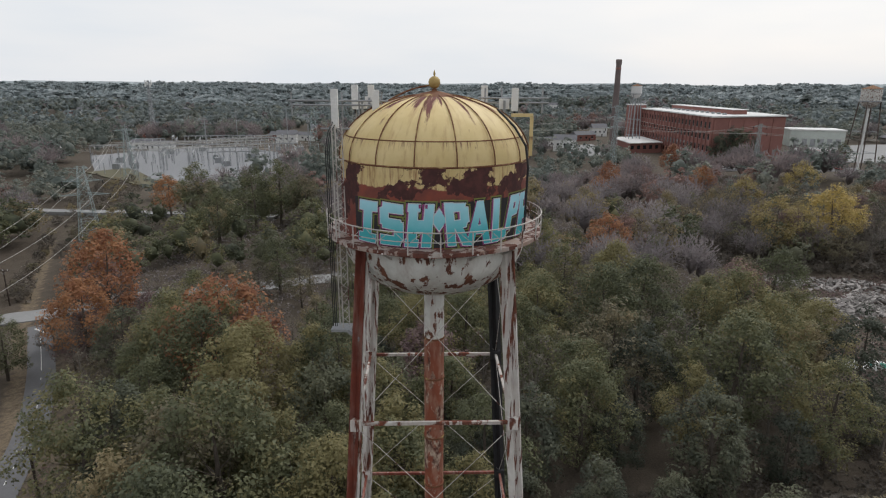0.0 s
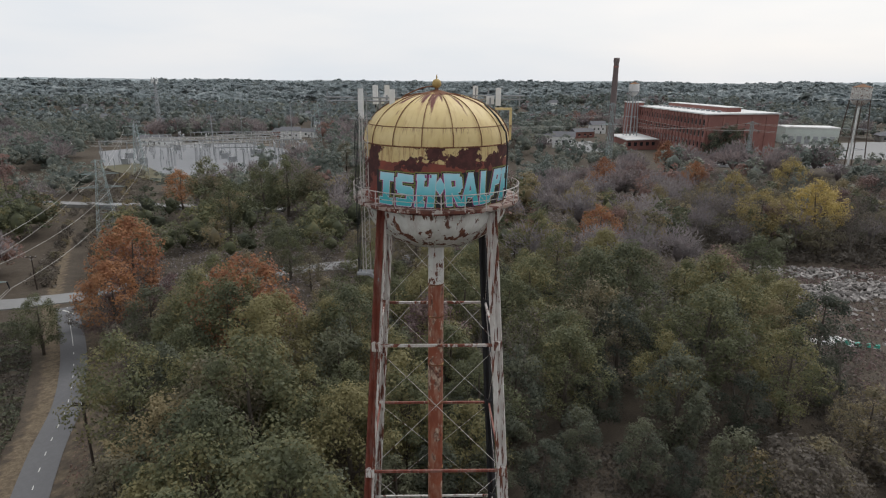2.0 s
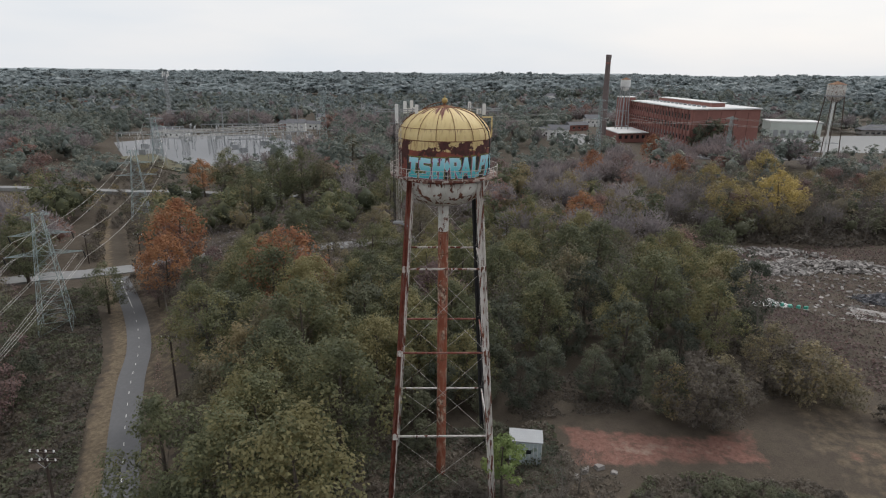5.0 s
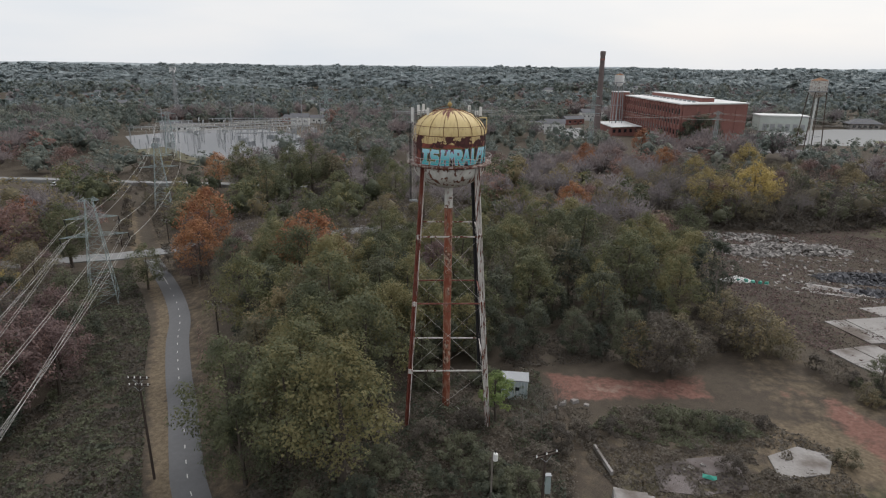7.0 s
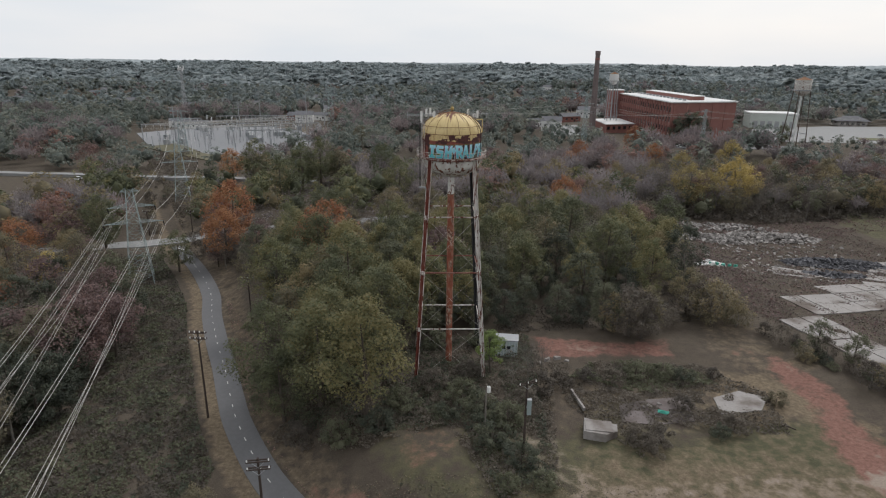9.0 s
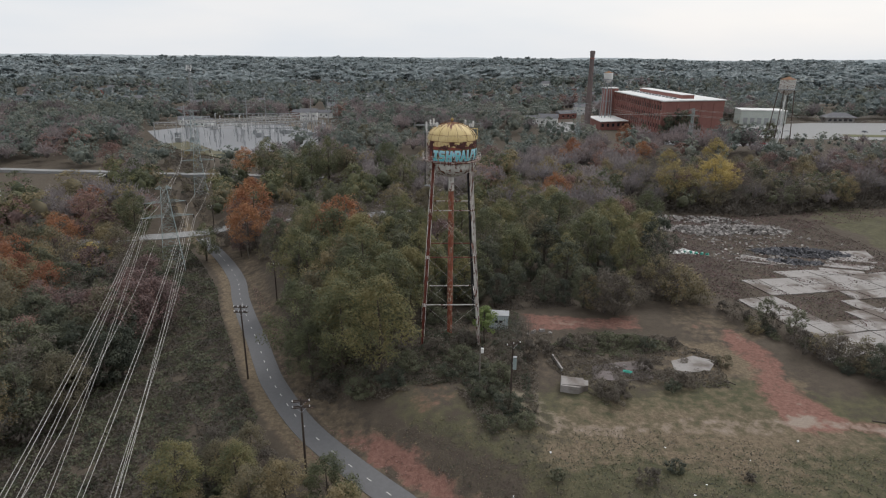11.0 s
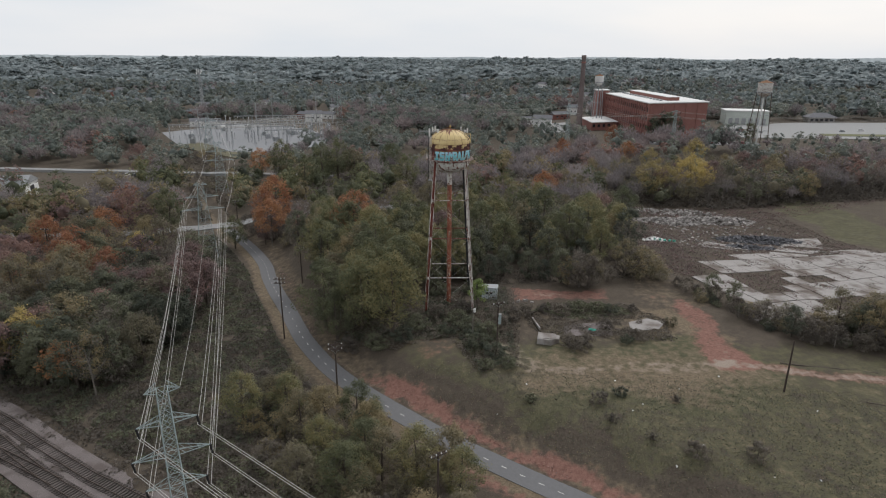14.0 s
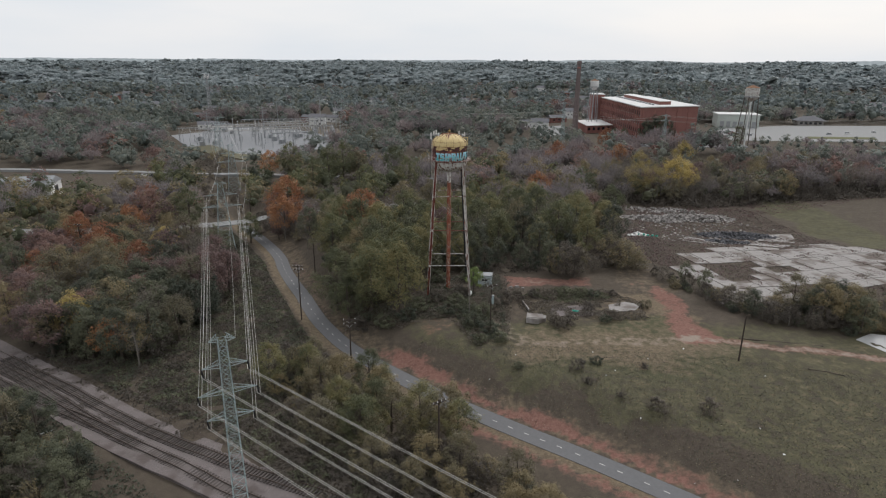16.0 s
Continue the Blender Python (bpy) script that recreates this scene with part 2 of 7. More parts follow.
def smooth_line(pts, n=8):
    """A line through the points, rounded."""
    p = [Vector(q) for q in pts]
    p = [2 * p[0] - p[1]] + p + [2 * p[-1] - p[-2]]
    out = []
    for a, b, c, d in zip(p, p[1:], p[2:], p[3:]):
        for i in range(n):
            t = i / n
            out.append(0.5 * (2 * b + (c - a) * t + (2 * a - 5 * b + 4 * c - d) * t * t + (3 * b - a - 3 * c + d) * t ** 3))
    return out + [p[-2]]


PATHLINE = smooth_line(PATHWAY)
LAY = [Vector((-150, 200, -6.6)), Vector((-100, 112, -6.6))] + smooth_line(PATHWAY, 2) + [Vector((140, -150, -5))]
PXY = np.array([(p.x, p.y) for p in LAY])
PZ = np.array([p.z for p in LAY])


def step(v, a, b):
    t = np.clip((np.asarray(v, float) - a) / (b - a), 0, 1)
    return t * t * (3 - 2 * t)


def path_offset(x, y):
    """Signed distance to the greenway (positive towards the tower) and its height there."""
    q = np.stack([np.ravel(x), np.ravel(y)], 1).astype(float)
    best, side, z = np.full(len(q), 1e9), np.zeros(len(q)), np.zeros(len(q))
    for a, b, za, zb in zip(PXY, PXY[1:], PZ, PZ[1:]):
        d = b - a
        t = np.clip(((q - a) @ d) / (d @ d), 0, 1)
        off = q - a - t[:, None] * d
        dist = np.hypot(off[:, 0], off[:, 1])
        near = dist < best
        best = np.where(near, dist, best)
        side = np.where(near, np.sign(d[0] * off[:, 1] - d[1] * off[:, 0]), side)
        z = np.where(near, za + t * (zb - za), z)
    return (best * side).reshape(np.shape(x)), z.reshape(np.shape(x))


def height(x, y):
    x, y = np.asarray(x, float), np.asarray(y, float)
    d, pz = path_offset(x, y)
    inner = -0.5 - 4.5 * step(y, 35, 80) - 2.0 * step(x, 60, 110) * step(y, -60, 20) - 1.5 * step(-y, 40, 80)
    h = pz + (inner - pz) * step(d, 2.2, 15)
    west = pz - 1.5 * step(-d, 8, 40) + 0.5 * np.sin(x * 0.13) * np.sin(y * 0.11 + 1) * step(-d, 4, 12)
    h = np.where(d < 0, west, h)
    far = step(np.hypot(x, y - 30), 110, 220)
    r = np.hypot(x, y)
    roll = -5 + 3.0 * np.sin(x * 0.006 + 1.0) * np.cos(y * 0.005) * step(r, 300, 900)
    roll = roll + (7 * np.sin(x * 0.0074 + 0.8 * np.sin(y * 0.004)) * np.sin(y * 0.0085 + 0.6) + 5 * np.sin(x * 0.0031 - y * 0.0125)) * step(r, 480, 900)
    roll = roll + 27 * step(r, 1300, 3400)
    roll = roll + 5 * step(x, 30, 110) * step(y, 170, 250)
    h = h * (1 - far) + roll * far
    calm = step(np.abs(d), 2.5, 7)
    return h + calm * (0.18 * np.sin(x * 0.31 + 1.3 * np.sin(y * 0.17)) * np.sin(y * 0.27) + 0.08 * np.sin(x * 0.9) * np.sin(y * 0.8 + x * 0.3))


def gz(x, y):
    return float(height(np.array([x]), np.array([y]))[0])


# ---- ground: one sheet to the horizon ----
def spread(lo, hi, fine, far, grow=1.16):
    out, s, v = [], fine, hi
    while v < far:
        s *= grow
        v += s
        out.append(v)
    back, s, v = [], fine, lo
    while v > -far:
        s *= grow
        v -= s
        back.append(v)
    return np.array(back[::-1] + list(np.arange(lo, hi + fine / 2, fine)) + out)


def line_near(x, y, pts):
    """Distance to a run of points."""
    best = np.full(np.shape(x), 1e9)
    for (ax, ay), (bx, by) in zip(pts, pts[1:]):
        dx, dy = bx - ax, by - ay
        t = np.clip(((x - ax) * dx + (y - ay) * dy) / (dx * dx + dy * dy), 0, 1)
        best = np.minimum(best, np.hypot(x - ax - t * dx, y - ay - t * dy))
    return best


def rect_near(x, y, x0, x1, y0, y1):
    return np.maximum(np.maximum(x0 - x, x - x1), np.maximum(y0 - y, y - y1))


def ground_mat():
    m = bpy.data.materials.new("ground_soil_and_grass")
    m.use_nodes = True
    n, l = m.node_tree.nodes, m.node_tree.links
    p = n["Principled BSDF"]
    p.inputs["Roughness"].default_value, p.inputs["Specular IOR Level"].default_value = 0.95, 0.15
    geo = n.new("ShaderNodeNewGeometry")

    def noise_at(s, d=6, rough=0.6):
        t = n.new("ShaderNodeTexNoise")
        t.inputs["Scale"].default_value, t.inputs["Detail"].default_value, t.inputs["Roughness"].default_value = s, d, rough
        l.new(geo.outputs["Position"], t.inputs["Vector"])
        return t.outputs["Fac"]

    def ramp(f, lo, hi, a, b):
        r = n.new("ShaderNodeValToRGB")
        r.color_ramp.elements[0].position, r.color_ramp.elements[0].color = lo, (*a, 1)
        r.color_ramp.elements[1].position, r.color_ramp.elements[1].color = hi, (*b, 1)
        l.new(f, r.inputs["Fac"])
        return r.outputs["Color"]

    def weight(name, jitter):
        a = n.new("ShaderNodeAttribute")
        a.attribute_name = name
        s = n.new("ShaderNodeMath")
        s.operation = "MULTIPLY_ADD"
        l.new(jitter, s.inputs[0])
        s.inputs[1].default_value = 1.3
        l.new(a.outputs["Fac"], s.inputs[2])
        r = n.new("ShaderNodeMapRange")
        r.inputs["From Min"].default_value, r.inputs["From Max"].default_value = 1.0, 1.35
        l.new(s.outputs["Value"], r.inputs["Value"])
        return r.outputs["Result"]

    def mixed(f, a, b):
        x = n.new("ShaderNodeMix")
        x.data_type = "RGBA"
        l.new(f, x.inputs["Factor"])
        l.new(a, x.inputs["A"])
        l.new(b, x.inputs["B"])
        return x.outputs["Result"]

    fine, mid, broad, tuft = noise_at(5.0, 8, 0.7), noise_at(0.6), noise_at(0.12, 5), noise_at(1.7, 8, 0.75)
    col = mixed(broad, ramp(fine, 0.3, 0.7, (0.042, 0.034, 0.028), (0.108, 0.088, 0.068)), ramp(mid, 0.35, 0.65, (0.070, 0.055, 0.045), (0.105, 0.088, 0.066)))
    grass = mixed(tuft, ramp(fine, 0.3, 0.75, (0.036, 0.041, 0.024), (0.088, 0.090, 0.050)), ramp(mid, 0.35, 0.66, (0.070, 0.066, 0.040), (0.150, 0.128, 0.080)))
    col = mixed(weight("grass", mid), col, grass)
    col = mixed(weight("dry", mid), col, ramp(tuft, 0.32, 0.68, (0.085, 0.066, 0.045), (0.21, 0.165, 0.115)))
    col = mixed(weight("clay", mid), col, ramp(tuft, 0.3, 0.7, (0.115, 0.058, 0.046), (0.255, 0.142, 0.114)))
    col = mixed(weight("pale", mid), col, ramp(fine, 0.3, 0.7, (0.2, 0.160, 0.130), (0.32, 0.265, 0.22)))
    l.new(col, p.inputs["Base Color"])
    bp = n.new("ShaderNodeBump")
    bp.inputs["Strength"].default_value, bp.inputs["Distance"].default_value = 0.7, 0.15
    l.new(fine, bp.inputs["Height"])
    l.new(bp.outputs["Normal"], p.inputs["Normal"])
    return m


xs, ys = spread(-112, 150, 1.15, 4700), spread(-100, 130, 1.15, 4700)
GX, GY = np.meshgrid(xs, ys)
GZ = height(GX, GY)
nx, ny = len(xs), len(ys)
ii = (np.arange(ny - 1)[:, None] * nx + np.arange(nx - 1)[None]).ravel()
ground_me = quick_mesh("ground", np.stack([GX.ravel(), GY.ravel(), GZ.ravel()], 1), np.stack([ii, ii + 1, ii + nx + 1, ii + nx], 1), ground_mat(), True)
gd, _ = path_offset(GX, GY)
TRACK = [(54, 3), (54.6, -9), (53.7, -15), (53.3, -20), (53.0, -26)]
TRACK_E = [(51, -27.4), (60.9, -28.6), (68, -31.3), (79.6, -32.2), (86.3, -34.9), (120, -44)]
TRACK_W = [(51, -27.8), (42.5, -28.3), (33, -29.3), (23.6, -29.9), (15, -30), (12, -26), (12, -19)]
near = (np.abs(GX) < 160) & (np.abs(GY) < 140)
wobble = 0.8 * np.sin(GX * 0.7) * np.sin(GY * 0.6)
soft = 2.2 * np.sin(GX * 0.23 + 1.7 * np.sin(GY * 0.19)) + 1.2 * np.sin(GY * 0.41 + GX * 0.13)
grass = 0.62 * step(gd + soft, 7, 13) * (1 - step(GY + soft, -26, -10)) + 0.3 * step(-rect_near(GX, GY, 14, 60, -45, -2) + soft, 0, 6) + 0.7 * step(-rect_near(GX, GY, 132, 230, 46, 132) + soft, 0, 6)
dry = 0.75 * step(gd, -5.5, -3.8) * (1 - step(gd, -1.5, -1.0)) + 0.5 * step(gd, 1.5, 2.0) * (1 - step(gd, 6, 9)) + 0.38 * step(-rect_near(GX, GY, 10, 60, -42, 2) + soft, 0, 8) + 0.45 * step(-rect_near(GX, GY, 38, 60, -20, 30) + soft, 0, 8)
dry = dry + 0.3 * step(gd + soft, 10, 18) * (1 - step(GY, -30, -20))
bank = step(gd + wobble, 2.2, 3.2) * (1 - step(gd + wobble + 0.4 * soft, 3.5, 8)) * (1 - step(GY, -34, -20)) + 0.7 * step(-gd + wobble, 2.5, 3.5) * (1 - step(-gd, 4, 8)) * (1 - step(GY, -54, -42))
clay = 0.84 * bank + 0.72 * (1 - step(rect_near(GX, GY, 16.5, 37, 3.0, 8.4) + 0.35 * soft, -1, 2.2)) + 0.76 * (1 - step(line_near(GX, GY, TRACK) + 0.35 * soft - 2.2 * step(-GY, 12, 26), 0.4, 4.6)) + 0.66 * (1 - step(line_near(GX, GY, TRACK_E), 0.6, 3.0)) + 0.3 * (1 - step(rect_near(GX, GY, 62, 130, 0, 110), 0, 6)) * step(np.sin(GX * 0.11 + 2) * np.sin(GY * 0.13), 0.2, 0.8)
clay = clay + 0.5 * (1 - step(np.hypot(GX - 53, GY + 25.5) + 0.6 * soft, 2, 6.5)) + 0.4 * (1 - step(np.hypot(GX + 2, GY + 24) + soft, 3, 9)) + 0.35 * (1 - step(np.hypot(GX - 49.3, GY - 5.3), 1.5, 4))
pale = 0.34 * (1 - step(line_near(GX, GY, TRACK), 0.2, 2.2)) + 0.42 * (1 - step(line_near(GX, GY, TRACK_W) + 0.3 * soft, 0.5, 4.0)) + 0.55 * (1 - step(line_near(GX, GY, TRACK_E), 0.4, 2.4)) + 0.4 * (1 - step(rect_near(GX, GY, 20, 35, 3.8, 7.2) + 0.4 * soft, -1, 1))
for key, val in (("grass", grass * near + 0.3 * ~near), ("dry", dry * near), ("clay", clay * near), ("pale", pale * near)):
    at = ground_me.attributes.new(key, "FLOAT", "POINT")
    at.data.foreach_set("value", np.clip(val, 0, 1).astype(np.float32).ravel())
tagged(new("ground", ground_me), "autumn ground of dry grass, leaf litter and red clay", "ground", kind="structure")


def gz(x, y):
    """Height of the ground sheet at a place."""
    i = min(max(int(np.searchsorted(xs, x)) - 1, 0), nx - 2)
    j = min(max(int(np.searchsorted(ys, y)) - 1, 0), ny - 2)
    a, c = (x - xs[i]) / (xs[i + 1] - xs[i]), (y - ys[j]) / (ys[j + 1] - ys[j])
    return float((1 - c) * ((1 - a) * GZ[j, i] + a * GZ[j, i + 1]) + c * ((1 - a) * GZ[j + 1, i] + a * GZ[j + 1, i + 1]))


def ribbon(line, width, lift, thick=0.08):
    """A paved strip with sides, laid along points."""
    g = Geo()
    rows = []
    for i, p in enumerate(line):
        d = (line[min(i + 1, len(line) - 1)] - line[max(i - 1, 0)])
        s = Vector((d.y, -d.x, 0)).normalized() * width / 2
        rows.append([p - s + Vector((0, 0, -thick)), p - s + Vector((0, 0, lift)), p + s + Vector((0, 0, lift)), p + s + Vector((0, 0, -thick))])
    v = [q for r in rows for q in r]
    f = [(4 * i + k, 4 * i + k + 1, 4 * i + k + 5, 4 * i + k + 4) for i in range(len(rows) - 1) for k in range(3)]
    return g.add(v, f)


# greenway path with dashed centre line
pathway = part("pathway", ribbon(PATHLINE, 4.0, 0.07), M["asphalt"])
tagged(pathway, "grey asphalt greenway path with dashed white centre line", "path", kind="structure")
run = 0.0
for a, b in zip(PATHLINE, PATHLINE[1:]):
    run += (b - a).length
    if run > 3.0:
        run = 0.0
        d = (b - a).normalized()
        part("dash", Geo().beam(a + Vector((0, 0, 0.075)), a + d * 0.9 + Vector((0, 0, 0.075)), 0.12, 0.012), M["line"], pathway)

# cross road beyond the end of the path
ROAD = smooth_line([(-190, 62, -7), (-140, 71, -7), (-114, 75.5, -7), (-103, 77.3, -7), (-91, 80.6, -7), (-80, 85.6, -7), (-69, 89.5, -7.0), (-56, 94, -6.6), (-40, 100, -6.4), (-10, 112, -6.2), (40, 128, -6)])
for p in ROAD:
    p.z = max(gz(p.x, p.y), gz(p.x + 2, p.y - 3), gz(p.x - 2, p.y + 3)) + 0.12
tagged(part("road", ribbon(ROAD, 6.5, 0.06, 0.5), M["road"]), "pale worn two-lane road crossing the greenway", "road", kind="structure")
FAR_ROAD = smooth_line([(-330, 176, -5), (-254, 180, -5), (-140, 174, -5), (-108, 172, -5), (-60, 168, -5)])
for p in FAR_ROAD:
    p.z = gz(p.x, p.y) + 1.2
tagged(part("road", ribbon(FAR_ROAD, 4.5, 0.06, 1.4), M["road"]), "distant pale road on a low embankment", "road", kind="structure")

# ---- water tower ----
def rust_mat(name, base, base2, rust=(0.2, 0.06, 0.03), rust2=(0.1, 0.04, 0.03), amount=0.56, scale=0.8, streak=0.25, rough=0.65, run=0.6):
    """Old paint with peeling rust and streaks that run down."""
    m = bpy.data.materials.new(name)
    m.use_nodes = True
    n, l = m.node_tree.nodes, m.node_tree.links
    p = n["Principled BSDF"]
    p.inputs["Specular IOR Level"].default_value = 0.3
    tc = n.new("ShaderNodeTexCoord")

    def noise_at(s, zs=1.0, d=8):
        mp = n.new("ShaderNodeMapping")
        mp.inputs["Scale"].default_value = (1, 1, zs)
        l.new(tc.outputs["Object"], mp.inputs["Vector"])
        t = n.new("ShaderNodeTexNoise")
        t.inputs["Scale"].default_value, t.inputs["Detail"].default_value, t.inputs["Roughness"].default_value = s, d, 0.62
        l.new(mp.outputs["Vector"], t.inputs["Vector"])
        return t.outputs["Fac"]

    def band(f, lo, hi):
        r = n.new("ShaderNodeMapRange")
        r.inputs["From Min"].default_value, r.inputs["From Max"].default_value = lo, hi
        l.new(f, r.inputs["Value"])
        return r.outputs["Result"]

    def mixed(f, a, b):
        x = n.new("ShaderNodeMix")
        x.data_type = "RGBA"
        l.new(f, x.inputs["Factor"])
        for s, v in (("A", a), ("B", b)):
            if isinstance(v, tuple):
                x.inputs[s].default_value = (*v, 1)
            else:
                l.new(v, x.inputs[s])
        return x.outputs["Result"]

    paint = mixed(band(noise_at(0.9), 0.35, 0.65), base, base2)
    paint = mixed(band(noise_at(2.6, streak, 5), 0.47, 0.72), paint, tuple(0.6 * b + 0.4 * r for b, r in zip(base, rust)))
    red = mixed(band(noise_at(4, 0.6), 0.4, 0.6), rust, rust2)
    wear = noise_at(scale, run, 10)
    worn = band(wear, amount, amount + 0.04)
    col = mixed(worn, paint, red)
    l.new(col, p.inputs["Base Color"])
    rr = n.new("ShaderNodeMapRange")
    rr.inputs["To Min"].default_value, rr.inputs["To Max"].default_value = rough, 0.92
    l.new(worn, rr.inputs["Value"])
    l.new(rr.outputs["Result"], p.inputs["Roughness"])
    bp = n.new("ShaderNodeBump")
    bp.inputs["Strength"].default_value, bp.inputs["Distance"].default_value = 0.4, 0.03
    l.new(worn, bp.inputs["Height"])
    l.new(bp.outputs["Normal"], p.inputs["Normal"])
    return m


def tank_mat(name, dome):
    """Chalky yellow paint, fanned rust and drips; on the wall it has peeled to red lead and maroon."""
    m = bpy.data.materials.new(name)
    m.use_nodes = True
    n, l = m.node_tree.nodes, m.node_tree.links
    p = n["Principled BSDF"]
    p.inputs["Specular IOR Level"].default_value = 0.3
    tc, sep, comb = n.new("ShaderNodeTexCoord"), n.new("ShaderNodeSeparateXYZ"), n.new("ShaderNodeCombineXYZ")
    l.new(tc.outputs["Object"], sep.inputs[0])

    def calc(op, a, b=0.0, c=0.0):
        q = n.new("ShaderNodeMath")
        q.operation = op
        for k, v in enumerate((a, b, c)):
            if isinstance(v, (int, float)):
                q.inputs[k].default_value = v
            else:
                l.new(v, q.inputs[k])
        return q.outputs["Value"]

    def band(f, lo, hi):
        r = n.new("ShaderNodeMapRange")
        r.inputs["From Min"].default_value, r.inputs["From Max"].default_value = lo, hi
        l.new(f, r.inputs["Value"])
        return r.outputs["Result"]

    def mixed(f, a, b):
        x = n.new("ShaderNodeMix")
        x.data_type = "RGBA"
        l.new(f, x.inputs["Factor"])
        for k, v in (("A", a), ("B", b)):
            if isinstance(v, tuple):
                x.inputs[k].default_value = (*v, 1)
            else:
                l.new(v, x.inputs[k])
        return x.outputs["Result"]

    def noise_at(vec, s, d=8, scale=(1, 1, 1)):
        mp = n.new("ShaderNodeMapping")
        mp.inputs["Scale"].default_value = scale
        l.new(vec, mp.inputs["Vector"])
        t = n.new("ShaderNodeTexNoise")
        t.inputs["Scale"].default_value, t.inputs["Detail"].default_value, t.inputs["Roughness"].default_value = s, d, 0.62
        l.new(mp.outputs["Vector"], t.inputs["Vector"])
        return t.outputs["Fac"]

    z = sep.outputs["Z"]
    l.new(calc("ARCTAN2", sep.outputs["X"], calc("MULTIPLY", sep.outputs["Y"], -1.0)), comb.inputs["X"])
    l.new(z, comb.inputs["Y"])
    round_, flat = comb.outputs["Vector"], tc.outputs["Object"]
    yellow = mixed(band(noise_at(flat, 0.8), 0.35, 0.65), (0.64, 0.51, 0.265), (0.56, 0.43, 0.20))
    yellow = mixed(band(noise_at(round_, 1.0, 6, (14, 0.9, 1)), 0.52, 0.8), yellow, (0.40, 0.25, 0.12))
    rust = mixed(band(noise_at(flat, 5.0), 0.4, 0.6), (0.17, 0.07, 0.06), (0.11, 0.042, 0.04))
    drip = noise_at(round_, 1.0, 5, (34, 0.8, 1))
    if dome:
        fan = noise_at(round_, 1.0, 9, (6.5, 0.55, 1))
        fan = calc("ADD", fan, calc("MULTIPLY", band(z, 37.3, 38.9), 0.2))
        speck = noise_at(round_, 1.0, 4, (16, 3.0, 1))
        bare = calc("MAXIMUM", band(fan, 0.67, 0.73), band(speck, 0.74, 0.77))
        under = calc("MULTIPLY", band(z, 36.75, 37.12), calc("SUBTRACT", 1.0, band(z, 37.12, 37.16)))
        bare = calc("MAXIMUM", bare, calc("MULTIPLY", under, band(drip, 0.52, 0.66)))
        col = mixed(bare, yellow, rust)
    else:
        edge = calc("MULTIPLY_ADD", noise_at(round_, 1.0, 7, (3.0, 0.4, 1)), 0.9, z)
        red = mixed(band(noise_at(flat, 1.6), 0.4, 0.62), (0.235, 0.062, 0.042), (0.16, 0.05, 0.04))
        old = mixed(band(edge, 35.74, 35.78), red, mixed(calc("MULTIPLY", band(drip, 0.5, 0.66), 0.75), yellow, (0.24, 0.10, 0.05)))
        lost = band(calc("MULTIPLY_ADD", band(z, 34.8, 35.5), 0.05, noise_at(flat, 0.62, 9)), 0.548, 0.563)
        bare = lost
        col = mixed(lost, old, mixed(band(noise_at(flat, 3.0), 0.4, 0.66), (0.062, 0.028, 0.027), (0.105, 0.042, 0.038)))
    l.new(col, p.inputs["Base Color"])
    rr = n.new("ShaderNodeMapRange")
    rr.inputs["To Min"].default_value, rr.inputs["To Max"].default_value = 0.6, 0.92
    l.new(bare, rr.inputs["Value"])
    l.new(rr.outputs["Result"], p.inputs["Roughness"])
    bp = n.new("ShaderNodeBump")
    bp.inputs["Strength"].default_value, bp.inputs["Distance"].default_value = 0.35, 0.03
    bp.invert = True
    l.new(bare, bp.inputs["Height"])
    l.new(bp.outputs["Normal"], p.inputs["Normal"])
    return m


WT = dict(
    yellow=tank_mat("faded_yellow_paint", True),
    ball=rust_mat("finial_paint", (0.44, 0.33, 0.13), (0.38, 0.27, 0.1), (0.16, 0.06, 0.04), (0.1, 0.035, 0.035), 0.68, 3.0),
    band=tank_mat("peeling_yellow_over_red", False),
    bowl=rust_mat("chalky_white_paint", (0.68, 0.68, 0.65), (0.5, 0.5, 0.47), (0.18, 0.075, 0.045), (0.11, 0.048, 0.035), 0.535, 2.2, run=0.45),
    white=rust_mat("white_leg_paint", (0.5, 0.48, 0.45), (0.38, 0.35, 0.32), (0.18, 0.06, 0.035), (0.1, 0.04, 0.03), 0.5, 1.4),
    legw=rust_mat("streaky_leg_paint", (0.62, 0.6, 0.57), (0.46, 0.43, 0.4), (0.17, 0.06, 0.035), (0.1, 0.04, 0.03), 0.52, 4.0, run=0.12),
    red=rust_mat("red_lead_paint", (0.17, 0.045, 0.028), (0.12, 0.033, 0.023), (0.36, 0.3, 0.26), (0.09, 0.03, 0.022), 0.62, 3.5, run=0.1),
    riser=rust_mat("riser_paint", (0.25, 0.075, 0.04), (0.19, 0.055, 0.033), (0.46, 0.36, 0.28), (0.10, 0.038, 0.028), 0.53, 1.5, run=0.5),
    rib=mat("rusty_rib", (0.20, 0.085, 0.04), (0.11, 0.05, 0.03), 0.85, 4, c3=(0.36, 0.25, 0.11), scale3=2.5),
    deck=rust_mat("deck_paint", (0.42, 0.38, 0.35), (0.3, 0.2, 0.16), (0.14, 0.055, 0.04), (0.09, 0.04, 0.03), 0.47, 1.6),
    rail=rust_mat("railing_paint", (0.5, 0.48, 0.45), (0.42, 0.4, 0.38), (0.15, 0.06, 0.04), (0.1, 0.04, 0.03), 0.58, 2.0),
)
DECK, TANK_R, TURN = 32.85, 4.3, 2.8
tower = thing("water_tower", "old steel water tower, faded yellow and rust, with graffiti", "water tower")
